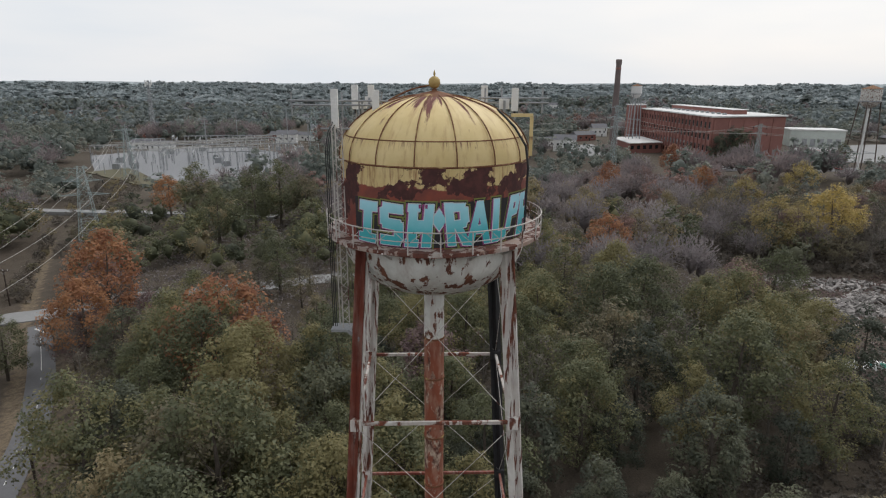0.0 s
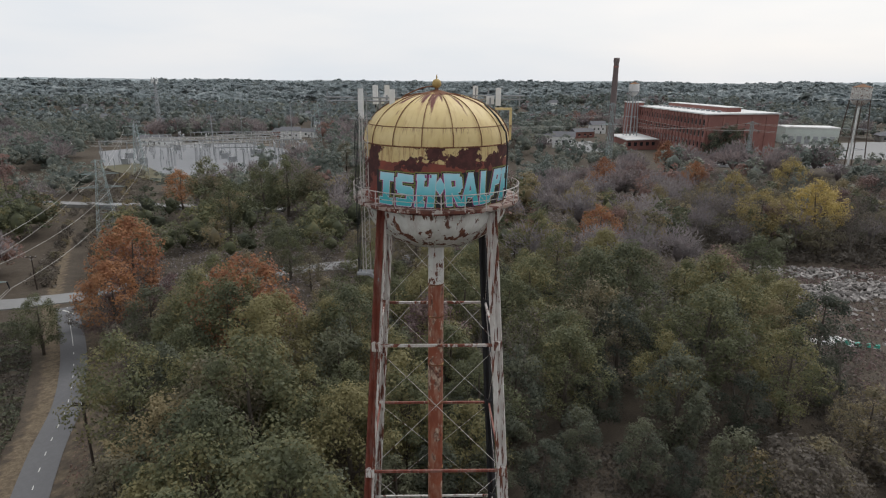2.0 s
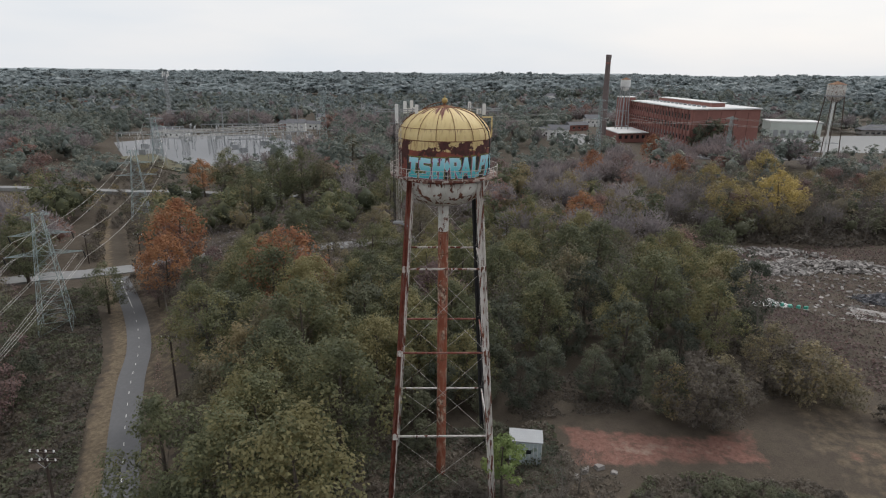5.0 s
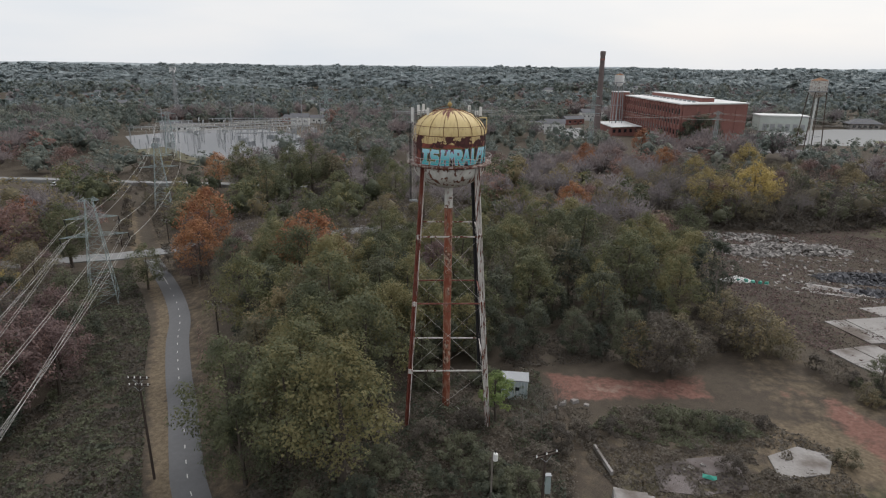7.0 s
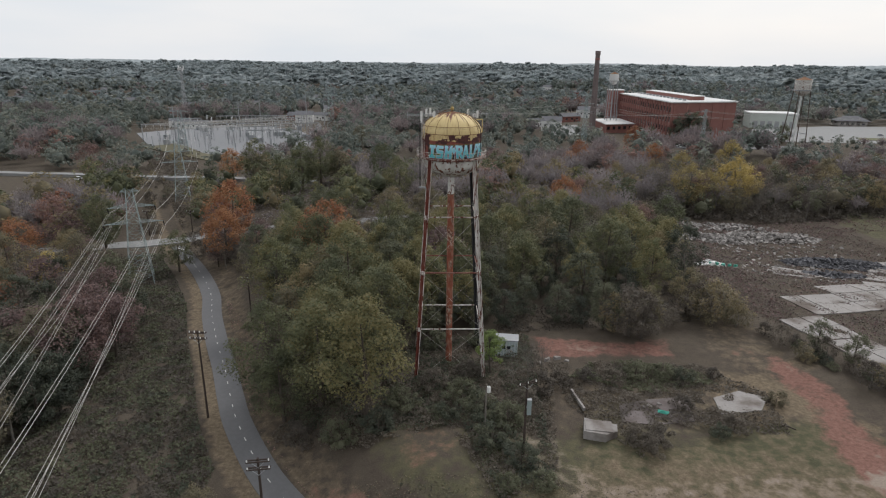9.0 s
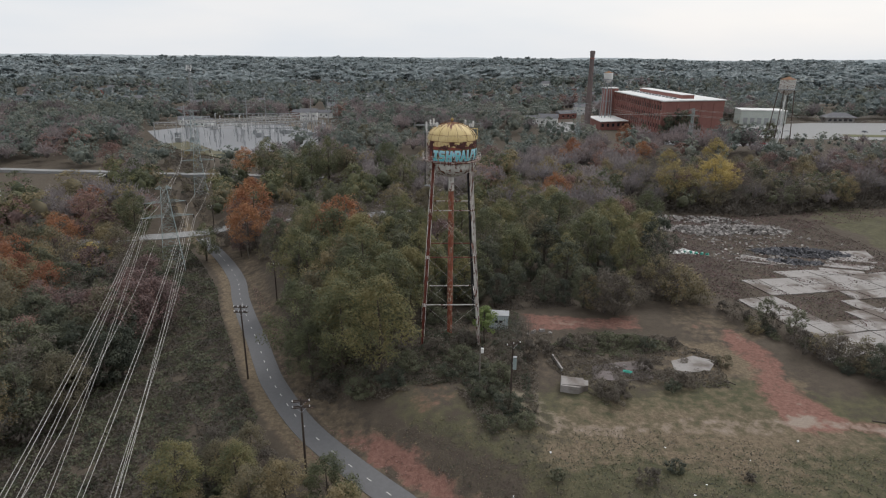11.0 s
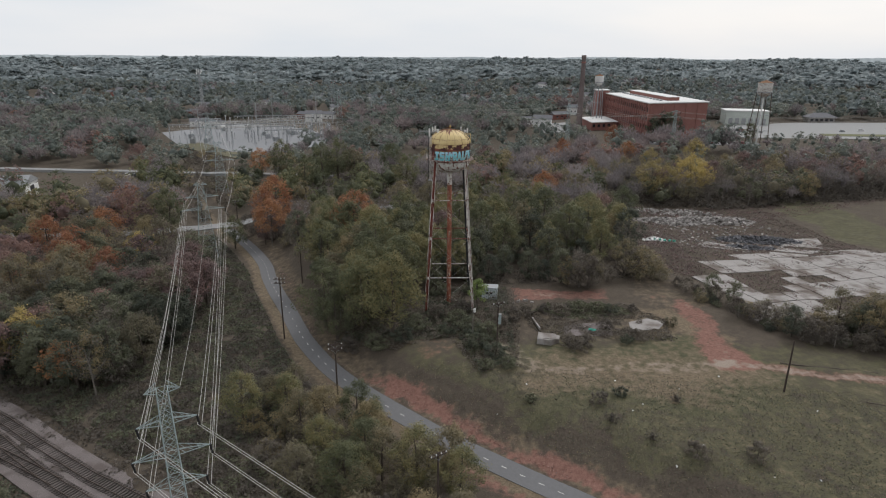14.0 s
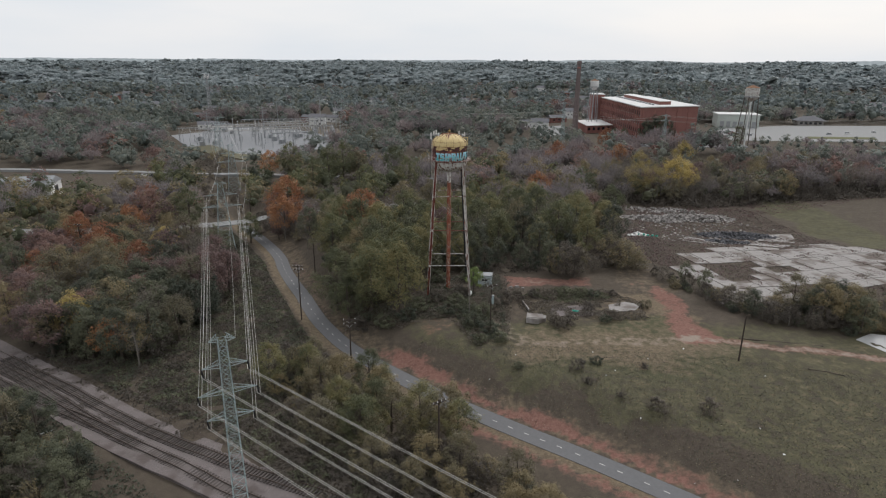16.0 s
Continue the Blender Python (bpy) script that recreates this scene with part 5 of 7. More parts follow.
# ---- aerials, cable rack and conduits on the tower ----
def aerial(x, y, z0, z1, w=0.3):
    t = thing("panel_antenna", "white panel antenna on a steel pipe at the tank's rim", "antenna", "panel antennas")
    b = Geo().box((x, y, (z0 + z1) / 2), (w, 0.14, z1 - z0))
    part("panel", b, M["white"], t, "white plastic panel")
    part("pipe", Geo().rod((x, y + 0.16, z0 - 0.5), (x, y + 0.16, z1 + 0.05), 0.045), M["steel"], t)
    for z in (z0 + 0.25, z1 - 0.25):
        part("clamp", Geo().box((x, y + 0.09, z), (0.16, 0.12, 0.08)), M["steel"], t)
    part("connector", Geo().rod((x, y, z0 - 0.18), (x, y, z0), 0.05), M["dark"], t)


for x, y, z0, z1 in ((-4.3, -1.2, 37.45, 39.12), (-2.5, -1.2, 37.4, 39.08), (-3.7, 0.6, 38.2, 39.3), (-3.2, 2.4, 38.3, 39.3), (2.3, 1.0, 38.35, 39.3), (3.6, -0.3, 38.2, 39.2)):
    aerial(x, y, z0, z1)
for x, y, z, s in ((-2.9, -0.2, 38.6, 0.4), (3.15, 0.0, 38.5, 0.45), (-3.5, 1.6, 38.4, 0.4)):
    t = thing("radio_unit", "small pale grey radio box on the antenna frame", "radio box", "radio boxes")
    part("case", Geo().box((x, y, z), (s, 0.2, s)), M["white"], t)
    for k in range(4):
        part("fin", Geo().box((x - s / 2 + s * (k + 0.5) / 4, y + 0.13, z), (0.02, 0.08, s * 0.9)), M["steel"], t)
    part("bracket", Geo().box((x, y - 0.13, z - 0.3), (0.1, 0.1, 0.9)), M["steel"], t)
frame_l = thing("antenna_frame", "galvanised steel pipe frame that carries antennas", "antenna frame", "antenna frames")
for z, y in ((38.62, -0.9), (38.42, -0.6), (37.42, -1.0)):
    part("boom", Geo().rod((-6.4 if z > 38 else -5.0, y, z), (-2.0 if z > 38 else -2.4, y, z), 0.045), M["steel"], frame_l)
for x in (-6.3, -4.05, -3.3, -2.3):
    part("upright", Geo().rod((x, -0.75, 37.3 if x > -6 else 38.0), (x, -0.75, 39.0), 0.04), M["steel"], frame_l)
part("stay", Geo().rod((-4.05, -0.9, 37.4), (-3.6, 0.6, 37.35), 0.05), M["steel"], frame_l)
frame_r = thing("antenna_frame", "galvanised steel pipe frame that carries antennas", "antenna frame", "antenna frames")
for z in (38.75, 38.55):
    part("boom", Geo().rod((2.0, 0.2, z), (5.2, 0.2, z), 0.04), M["steel"], frame_r)
for x in (2.3, 3.05, 4.9):
    part("upright", Geo().rod((x, 0.25, 37.3 if x < 4 else 38.1), (x, 0.25, 39.2), 0.04), M["steel"], frame_r)
davit = thing("davit_frame", "yellow painted steel davit at the roof edge", "davit")
part("arm", Geo().beam((3.4, -1.0, 38.05), (4.35, -1.0, 38.05), 0.14, 0.14), WT["yellow"], davit)
part("post", Geo().beam((4.3, -1.0, 36.3), (4.3, -1.0, 38.0), 0.14, 0.14), WT["yellow"], davit)
rack = thing("cable_rack", "lattice cable rack with black feeder cables on the tank's side", "cable rack")
RX, RY = -4.05, -2.2
for dx, dy in ((-0.22, 0), (0.22, 0), (0, -0.36)):
    part("rail", Geo().rod((RX + dx, RY + dy, 28.6), (RX + dx, RY + dy, 37.6), 0.03), WT["rail"], rack)
for k in range(22):
    z = 28.7 + k * 0.41
    g = Geo().rod((RX - 0.22, RY, z), (RX, RY - 0.36, z + 0.2), 0.013, n=4).rod((RX, RY - 0.36, z + 0.2), (RX + 0.22, RY, z + 0.41), 0.013, n=4).rod((RX + 0.22, RY, z), (RX - 0.22, RY, z + 0.41), 0.013, n=4)
    part("lacing", g, WT["rail"], rack)
for k, dx in enumerate((-0.34, -0.42, -0.5)):
    pts = [(RX + dx, RY - 0.1, 28.5), (RX + dx, RY - 0.1, 36.6), (RX + dx + 0.05, RY + 0.3, 37.3), (RX + dx + 0.2, RY + 1.2, 37.5 + 0.2 * k)]
    part("cable", Geo().curve(pts, 0.022, 6), M["dark"], rack, "black feeder cable")
part("foot_bracket", Geo().box((RX - 0.1, RY - 0.1, 28.5), (0.9, 0.8, 0.12)), M["steel"], rack)
part("tie_bar", Geo().beam((RX, RY, 28.45), tuple(leg_at(0, 28.45)), 0.12, 0.2), M["steel"], rack)
for z in (33.6, 36.2):
    part("standoff", Geo().rod((RX, RY, z), (RX + 0.45, RY + 0.25, z), 0.03), WT["rail"], rack)
conduit = thing("conduit", "dark steel conduit that climbs the tank wall and roof", "conduit")
pts = [(4.05, -1.9, 33.0), (4.12, -1.9, 35.9), (4.0, -1.8, 36.8), (3.5, -1.5, 37.6), (2.8, -0.9, 38.3)]
part("tube", Geo().curve(pts, 0.05, 6), M["dark"], conduit)
hose = [(-3.9, 0.4, 37.4)] + [(-3.4 + 3.2 * t, 0.35 - 0.3 * t, 37.75 + 1.55 * math.sin(t * 1.45)) for t in np.linspace(0, 1, 9)]
cable_top = thing("roof_cable", "rusty cable that lies over the domed roof", "cable")
part("strand", Geo().curve(hose, 0.04, 6), WT["rib"], cable_top)

# ---- poles ----
def utility_pole(x, y, z0, z1, arms=1, insul=4, label="dark wooden utility pole with a crossarm", turn=0.0, group="utility poles", arm_w=2.4):
    t = thing("utility_pole", label, "pole", group, (x, y, z0), turn)
    h = z1 - z0
    part("shaft", Geo().rod((0, 0, -0.5), (0, 0, h), 0.17, 0.12, 10), M["pole"], t)
    for k in range(arms):
        z = h - 0.35 - 0.9 * k
        arm = part("crossarm", Geo().box((0, -0.18, z), (arm_w, 0.1, 0.13)).box((0, 0.18, z), (arm_w, 0.1, 0.13)), M["pole"], t)
        for i in range(insul):
            px = -arm_w / 2 + 0.12 + (arm_w - 0.24) * i / max(1, insul - 1)
            part("insulator", Geo().lathe([(0.03, z + 0.05), (0.085, z + 0.12), (0.05, z + 0.18), (0.085, z + 0.24), (0.04, z + 0.34)], 8, (px, -0.18)), M["white"], arm)
        part("brace", Geo().rod((0, -0.18, z - 0.7), (arm_w * 0.3, -0.18, z), 0.03).rod((0, -0.18, z - 0.7), (-arm_w * 0.3, -0.18, z), 0.03), M["steel"], t)
    return t


utility_pole(-35.4, -10.8, gz(-35.4, -10.8), 9.3, 2, 4)
utility_pole(-39.2, 20.5, gz(-39.2, 20.5), 5.8, 1, 3, "dark wooden utility pole beside the trees")
utility_pole(-19.1, -35.4, gz(-19.1, -35.4), 7.0, 2, 2, "dark wooden pole with a double crossarm beside the path", 10)
utility_pole(-0.7, -64.8, gz(-0.7, -64.8), 7.4, 1, 4, "dark wooden pole among the trees", 35)
utility_pole(57.4, -36.6, gz(57.4, -36.6), 9.0, 0, 0, "single dark wooden pole beside the dirt track")
utility_pole(9.4, -24.5, gz(9.4, -24.5), 10.2, 1, 3, "old wooden pole with a broken crossarm and box", 25)
utility_pole(-94.3, 89.1, gz(-94.3, 89.1), 1.5, 1, 3, "wooden pole beside the road")
utility_pole(-82, 92, gz(-82, 92), 1.0, 1, 3, "wooden pole beside the road")
utility_pole(-61.2, 137.5, gz(-61.2, 137.5), 6.5, 2, 3, "far wooden pole carrying lines over the woods")
utility_pole(-120, 40, gz(-120, 40), 4.5, 1, 3, "wooden pole in the woods")
t = thing("transformer_pole", "slim pole with a pale transformer can", "pole", at=(4.86, -21.0, gz(4.86, -21)))
hh = 7.6 - gz(4.86, -21)
part("shaft", Geo().rod((0, 0, -0.5), (0, 0, hh), 0.11, 0.09, 10), M["twig"], t)
part("can", Geo().lathe([(0.02, hh - 1.15), (0.24, hh - 1.1), (0.24, hh - 0.4), (0.2, hh - 0.33), (0.02, hh - 0.3)], 14, (0.3, 0)), M["white"], t, "pale grey transformer can")
part("bushing", Geo().lathe([(0.05, hh - 0.3), (0.05, hh - 0.05), (0.02, hh)], 8, (0.3, 0)), M["dark"], t)
t = thing("meter_box", "weathered blue-grey metal box on a pole", "box", at=(9.75, -24.6, gz(9.4, -24.5)))
part("case", Geo().box((0, -0.1, 7.2), (0.5, 0.4, 1.9)), M["pylon"], t)
part("lid", Geo().box((0, -0.1, 8.2), (0.56, 0.46, 0.1)), M["steel"], t)
part("mount", Geo().box((-0.2, 0.0, 7.2), (0.25, 0.12, 0.3)), M["steel"], t)


# ---- transmission line ----
def lattice(g, a, b, wa, wb, bays, r, turn=0.0, n=4):
    """A square lattice mast from a to b."""
    a, b = Vector(a), Vector(b)
    R = Matrix.Rotation(turn, 3, "Z")
    sq = [R @ Vector((i, j, 0)) for i, j in ((-1, -1), (1, -1), (1, 1), (-1, 1))]
    lev = [(a.lerp(b, k / bays), wa + (wb - wa) * k / bays) for k in range(bays + 1)]
    for (p, w), (q, v) in zip(lev, lev[1:]):
        for i in range(4):
            j = (i + 1) % 4
            g.rod(p + sq[i] * w / 2, q + sq[i] * v / 2, r, n=n, caps=False)
            g.rod(p + sq[i] * w / 2, q + sq[j] * v / 2, r * 0.6, n=3, caps=False)
            g.rod(p + sq[j] * w / 2, q + sq[i] * v / 2, r * 0.6, n=3, caps=False)
            g.rod(q + sq[i] * v / 2, q + sq[j] * v / 2, r * 0.6, n=3, caps=False)
    return g


def pylon(x, y, zb, ztop, arms, base_w, top_w, turn, label, r=0.07, bays=14):
    """A lattice pylon; arms are (height, half length). Returns the arm tips."""
    t = thing("transmission_pylon", label, "pylon", "transmission pylons")
    part("mast", lattice(Geo(), (x, y, zb - 0.3), (x, y, ztop), base_w, top_w, bays, r, turn), M["pylon"], t)
    R = Matrix.Rotation(turn, 3, "Z")
    tips = []
    for z, half in arms:
        arm = part("crossarm", Geo(), M["pylon"], t)
        g = Geo()
        for s in (-1, 1):
            tip = Vector((x, y, z)) + R @ Vector((s * half, 0, 0))
            for c in (-1, 1):
                foot = Vector((x, y, z)) + R @ Vector((s * top_w / 2, c * top_w / 2, 0))
                g.beam(foot, tip, r * 1.3, r * 1.3)
                g.beam(foot + Vector((0, 0, 0.75)), tip, r, r)
                for k in (0.25, 0.5, 0.75):
                    g.rod(foot.lerp(tip, k), (foot + Vector((0, 0, 0.75))).lerp(tip, max(0, k - 0.2)), r * 0.5, n=3)
            tips.append(tip)
        arm.data = g.mesh("crossarm", M["pylon"])
        for s, tip in ((-1, tips[-2]), (1, tips[-1])):
            if half > 2.2:
                part("insulator_string", Geo().rod(tip, tip + Vector((0, 0.3, -1.3)), 0.12, 0.1, 7), M["dark"], arm, "dark insulator string")
    return tips


P1 = pylon(-27.2, -76.0, gz(-27, -76), 22.6, ((22.4, 1.6), (18.9, 2.75), (15.2, 3.6), (11.6, 2.85)), 2.0, 1.0, radians(27), "pale blue-green lattice steel pylon beside the railway", 0.048, 22)
P2 = pylon(-75.8, 48.5, gz(-75.8, 48.5), 16.5, ((16.2, 2.0), (12.5, 5.0), (8.6, 6.4)), 5.6, 1.4, radians(25), "grey lattice pylon in the brush of the power corridor", 0.06, 9)
P3 = pylon(-104, 135, gz(-104, 135), 17, ((16.5, 2.0), (13, 5), (9, 6.4)), 5.6, 1.4, radians(22), "grey lattice pylon beyond the road", 0.07, 9)
P4 = pylon(-157, 255, gz(-157, 255), 19, ((18, 5), (14, 6.4), (10, 5)), 5.6, 1.4, radians(20), "grey lattice pylon beside the substation", 0.08, 9)
P5 = pylon(-93, 366, gz(-93, 366), 27, ((26, 4), (22, 5), (18, 5)), 6, 1.6, 0.2, "tall grey lattice pylon behind the substation", 0.1, 9)
P6 = pylon(66.6, 221, gz(66.6, 221), 32, ((31, 3), (27, 4.5), (23, 4.5)), 2.6, 0.9, 0.3, "slender lattice pylon in front of the mill", 0.07, 12)
P7 = pylon(133, 236, gz(133, 236), 24, ((23, 3), (20, 3.5)), 2.0, 0.9, 0.1, "slender lattice pylon near the mill's end wall", 0.07, 10)


def wire(a, b, sag, r, label="pale transmission wire sagging between pylons"):
    a, b = Vector(a), Vector(b)
    pts = [a.lerp(b, t) - Vector((0, 0, sag * 4 * t * (1 - t))) for t in np.linspace(0, 1, 21)]
    tagged(part("wire", Geo().curve(pts, r, 5), M["wire"]), label, "wire", "wires")


drop = Vector((0, 0.3, -1.3))
for i, j in ((2, 2), (3, 3), (4, 4), (5, 5), (6, 2), (7, 3)):
    for off in (-0.22, 0.22):
        o = Vector((off, 0, 0))
        wire(P1[i] + drop + o, P2[j] + drop + o + Vector((0, 0, -3.0 if i > 5 else 0)), 2.0, 0.028)
for i in range(6):
    for off in (-0.2, 0.2):
        a = P1[i + 2] + drop + Vector((off, 0, 0))
        wire(a, a + Vector((264, -174, -1.0)), 5.6, 0.03)
wire(P1[1], P2[1], 3.5, 0.02)
for i, j in ((2, 2), (3, 3), (4, 4), (5, 5)):
    wire(P2[i] + drop, P3[j] + drop, 2.5, 0.04)
    wire(P3[i] + drop, P4[j - 2] + drop, 3.0, 0.05)
for i in range(2, 6):
    wire(P6[i], P7[i % 4], 2, 0.05)
    wire(P6[i], Vector((-76.9, 420, 14 + i)), 5, 0.05)
    wire(P7[i % 4], Vector((300, 240, 20 + i)), 4, 0.05)


# ---- things on the waste ground ----
shed = thing("storage_box", "pale dented sheet-metal storage box beside the small tree", "shed", at=(9.6, 3.0, gz(9.6, 3)), turn=-6)
part("body", Geo().box((0, 0, 1.5), (3.6, 2.4, 2.9)), mat("faded_sheet_metal", (0.46, 0.52, 0.54), (0.3, 0.36, 0.38), 0.5, 1.2, c3=(0.2, 0.24, 0.2), scale3=1.2, t3=(0.56, 0.62)), shed)
part("roof", Geo().box((0, 0, 3.0), (3.8, 2.6, 0.12)), M["steel"], shed, "white sheet roof")
for x in (-0.5, 0.35):
    part("window", Geo().box((x, -1.22, 1.75), (0.55, 0.05, 0.5)), M["glass"], shed)
for k in range(9):
    part("rib", Geo().box((-1.75 + k * 0.437, -1.22, 1.5), (0.05, 0.03, 2.8)), M["white"], shed)
part("skid", Geo().box((0, 0, 0.03), (3.4, 2.2, 0.14)), M["dark"], shed)

block = thing("concrete_block", "weathered pale concrete loading block with broken corner", "concrete block", at=(20.0, -19.0, gz(19.6, -19)), turn=-8)
g = Geo()
prof = [(-2.2, -1.6), (0.6, -1.9), (2.2, -0.6), (2.3, 1.0), (-2.0, 1.6)]
g.add([(x, y, 0) for x, y in prof] + [(x * 0.98, y * 0.97, 1.15 if x < 1 else 0.95) for x, y in prof], [(0, 1, 6, 5), (1, 2, 7, 6), (2, 3, 8, 7), (3, 4, 9, 8), (4, 0, 5, 9), (5, 6, 7, 8, 9)])
part("body", g, M["slab"], block)
part("ledge", Geo().box((-0.2, -0.1, 1.2), (3.4, 2.4, 0.1)), M["slab"], block)
wall = thing("low_wall", "low broken concrete wall in the brush", "wall", at=(18.6, -11.5, gz(18.6, -11.5)), turn=100)
part("body", Geo().box((0, 0, 0.35), (5.0, 0.3, 0.5)).box((2.0, 0.05, 0.6), (0.9, 0.28, 0.2)), M["slab"], wall)

rng = np.random.default_rng(33)


def chunk(name, label, cat, x, y, s, material, group="", flat=0.5, lift=0.0):
    """A broken piece with an uneven outline."""
    k = 7
    ang = np.sort(rng.uniform(0, 2 * math.pi, k))
    rad = s * rng.uniform(0.6, 1.1, k)
    h = s * flat * rng.uniform(0.6, 1.3)
    z = gz(x, y) + lift
    lo = [(x + r * math.cos(a), y + r * math.sin(a), z - 0.1) for a, r in zip(ang, rad)]
    hi = [(x + 0.8 * r * math.cos(a + 0.1), y + 0.8 * r * math.sin(a + 0.1), z + h * rng.uniform(0.7, 1.2)) for a, r in zip(ang, rad)]
    g = Geo().add(lo + hi, [(i, (i + 1) % k, k + (i + 1) % k, k + i) for i in range(k)] + [tuple(range(k, 2 * k))])
    return tagged(part(name, g, material), label, cat, group)


for x, y, s in ((28.6, -12.4, 0.7), (30.0, -12.0, 0.5), (29.4, -13.4, 0.45), (27.6, -12.8, 0.5), (16.0, 1.0, 0.8), (17.8, 1.4, 0.7), (19.2, 0.6, 0.5), (15.0, -0.4, 0.6)):
    chunk("rubble_piece", "broken concrete lump in the brush", "rubble", x, y, s, M["rubble"], "rubble pieces")
green = mat("green_plastic", (0.06, 0.34, 0.25), (0.04, 0.25, 0.2), 0.5, 3)
sheet = thing("plastic_sheet", "crumpled bright green plastic on the rubble", "plastic sheet")
part("fold", Geo().add([(29.0, -14.4, gz(29, -14.4) + 0.3), (30.4, -14.9, gz(30.4, -14.9) + 0.2), (30.6, -14.4, gz(30.6, -14.4) + 0.5), (29.2, -13.9, gz(29.2, -13.9) + 0.5), (29.8, -14.4, gz(29.8, -14.4) + 0.65)], [(0, 1, 4), (1, 2, 4), (2, 3, 4), (3, 0, 4)]), green, sheet)
pad = tagged(part("concrete_pad", Geo().add([(x, y, gz(x, y) + 0.14) for x, y in ((38, -14), (44, -13), (46.5, -9.5), (43, -8), (38.5, -10))] + [(x, y, gz(x, y) - 0.3) for x, y in ((38, -14), (44, -13), (46.5, -9.5), (43, -8), (38.5, -10))], [(0, 1, 2, 3, 4)] + [(i, 5 + i, 5 + (i + 1) % 5, (i + 1) % 5) for i in range(5)]), M["slab"]), "cracked pale concrete pad among brambles", "pad")
PAD = ((24.4, -12.2), (29, -10.6), (34.7, -9.8), (33.6, -15.8), (28, -17.2), (23.6, -16.6))
tagged(part("concrete_pad", Geo().add([(x, y, gz(x, y) + 0.12) for x, y in PAD] + [(x, y, gz(x, y) - 0.3) for x, y in PAD], [(0, 1, 2, 3, 4, 5)] + [(i, 6 + i, 6 + (i + 1) % 6, (i + 1) % 6) for i in range(6)]), M["ballast"]), "mossy grey concrete pad half grown over", "pad")
for pts in ([(62, -26.6), (66, -27.6), (71, -28.6), (78, -29.6)], [(69, -39.9), (72, -40.9), (75, -41.9)], [(45, -16.2), (46.2, -17.6)]):
    log = thing("log", "dark fallen log in the grass", "log", "fallen logs")
    part("stem", Geo().curve([(x, y, gz(x, y) + 0.06) for x, y in pts], 0.1, 8), M["bark"], log)
    part("branch", Geo().rod((*pts[0], gz(*pts[0]) + 0.2), (pts[0][0] + 0.9, pts[0][1] + 0.7, gz(*pts[0]) + 0.5), 0.05, 0.02), M["bark"], log)
for k in range(16):
    x, y = rng.uniform(5, 60), rng.uniform(-68, -30)
    if path_offset(np.array([x]), np.array([y]))[0][0] > 4:
        chunk("litter_scrap", "small pale scrap of litter on the grass", "litter", x, y, rng.uniform(0.12, 0.25), M["white"], "litter", 0.3)

# ---- demolition site: slabs and rubble heaps ----
SITE = tagged(new("demolition_floor"), "cracked old concrete factory floor in bays", "concrete floor", kind="structure")


def bay(pts, drop=0.0):
    k = len(pts)
    top = [(x, y, gz(x, y) + 0.16 - drop) for x, y in pts]
    return Geo().add(top + [(x, y, z - 0.5) for x, y, z in top], [tuple(range(k))] + [(i, k + i, k + (i + 1) % k, (i + 1) % k) for i in range(k)])


FLOOR = [(63, 23), (66, 10), (68, -9), (84, -7), (92, 4), (108, 10), (142, 15), (148, 40), (131, 57), (104, 48), (90, 41), (74, 34)]
corner, ux, uy = Vector((85.7, 26.1)), Vector((0.954, 0.30)), Vector((0.30, -0.954))
for i in range(-12, 30):
    for j in range(-14, 20):
        o = corner + ux * (i * 4.8) + uy * (j * 4.8)
        mid = o + (ux + uy) * 2.4
        if not inside(mid.x, mid.y, FLOOR) or noise.noise(Vector((mid.x * 0.07, mid.y * 0.07, 5))) > 0.22 + 0.1 * rng.random():
            continue
        a, b = (0.28 if i % 2 == 0 else 0.03), (0.28 if j % 2 == 0 else 0.03)
        pts = [o + ux * a + uy * b, o + ux * 4.78 + uy * b, o + ux * 4.78 + uy * 4.78, o + ux * a + uy * 4.78]
        part("slab", bay([(p.x + rng.uniform(-0.08, 0.08), p.y + rng.uniform(-0.08, 0.08)) for p in pts], 0.06 * rng.random() - 0.06), M["slab"], SITE)
for pts in ([(84, 52), (92, 50), (96, 55), (88, 58)], [(100, 50), (110, 47), (116, 52), (106, 57)], [(112, 60), (120, 57), (124, 66), (114, 68)], [(96, 44), (106, 41), (108, 45), (98, 48)], [(78, 50), (86, 47), (94, 55), (84, 62)], [(110, 62), (124, 64), (128, 74), (112, 72)]):
    part("slab", bay(pts), M["slab"], SITE)


def heap(label, cx, cy, rx, ry, n, tall, s, material, seed):
    r = np.random.default_rng(seed)
    g = Geo()
    for _ in range(n):
        a, d = r.uniform(0, 6.28), r.uniform(0, 1) ** 0.6
        x, y = cx + rx * d * math.cos(a), cy + ry * d * math.sin(a)
        z = gz(x, y) + tall * (1 - d) * r.uniform(0.3, 1.1)
        q = s * r.uniform(0.4, 1.4)
        m = Euler((r.uniform(-0.6, 0.6), r.uniform(-0.6, 0.6), r.uniform(0, 3.1))).to_matrix()
        g.box((x, y, z), (q * 1.6, q * r.uniform(0.5, 1.1), q * r.uniform(0.25, 0.6)), m)
    tagged(part("rubble_heap", g, material), label, "rubble", kind="stuff")


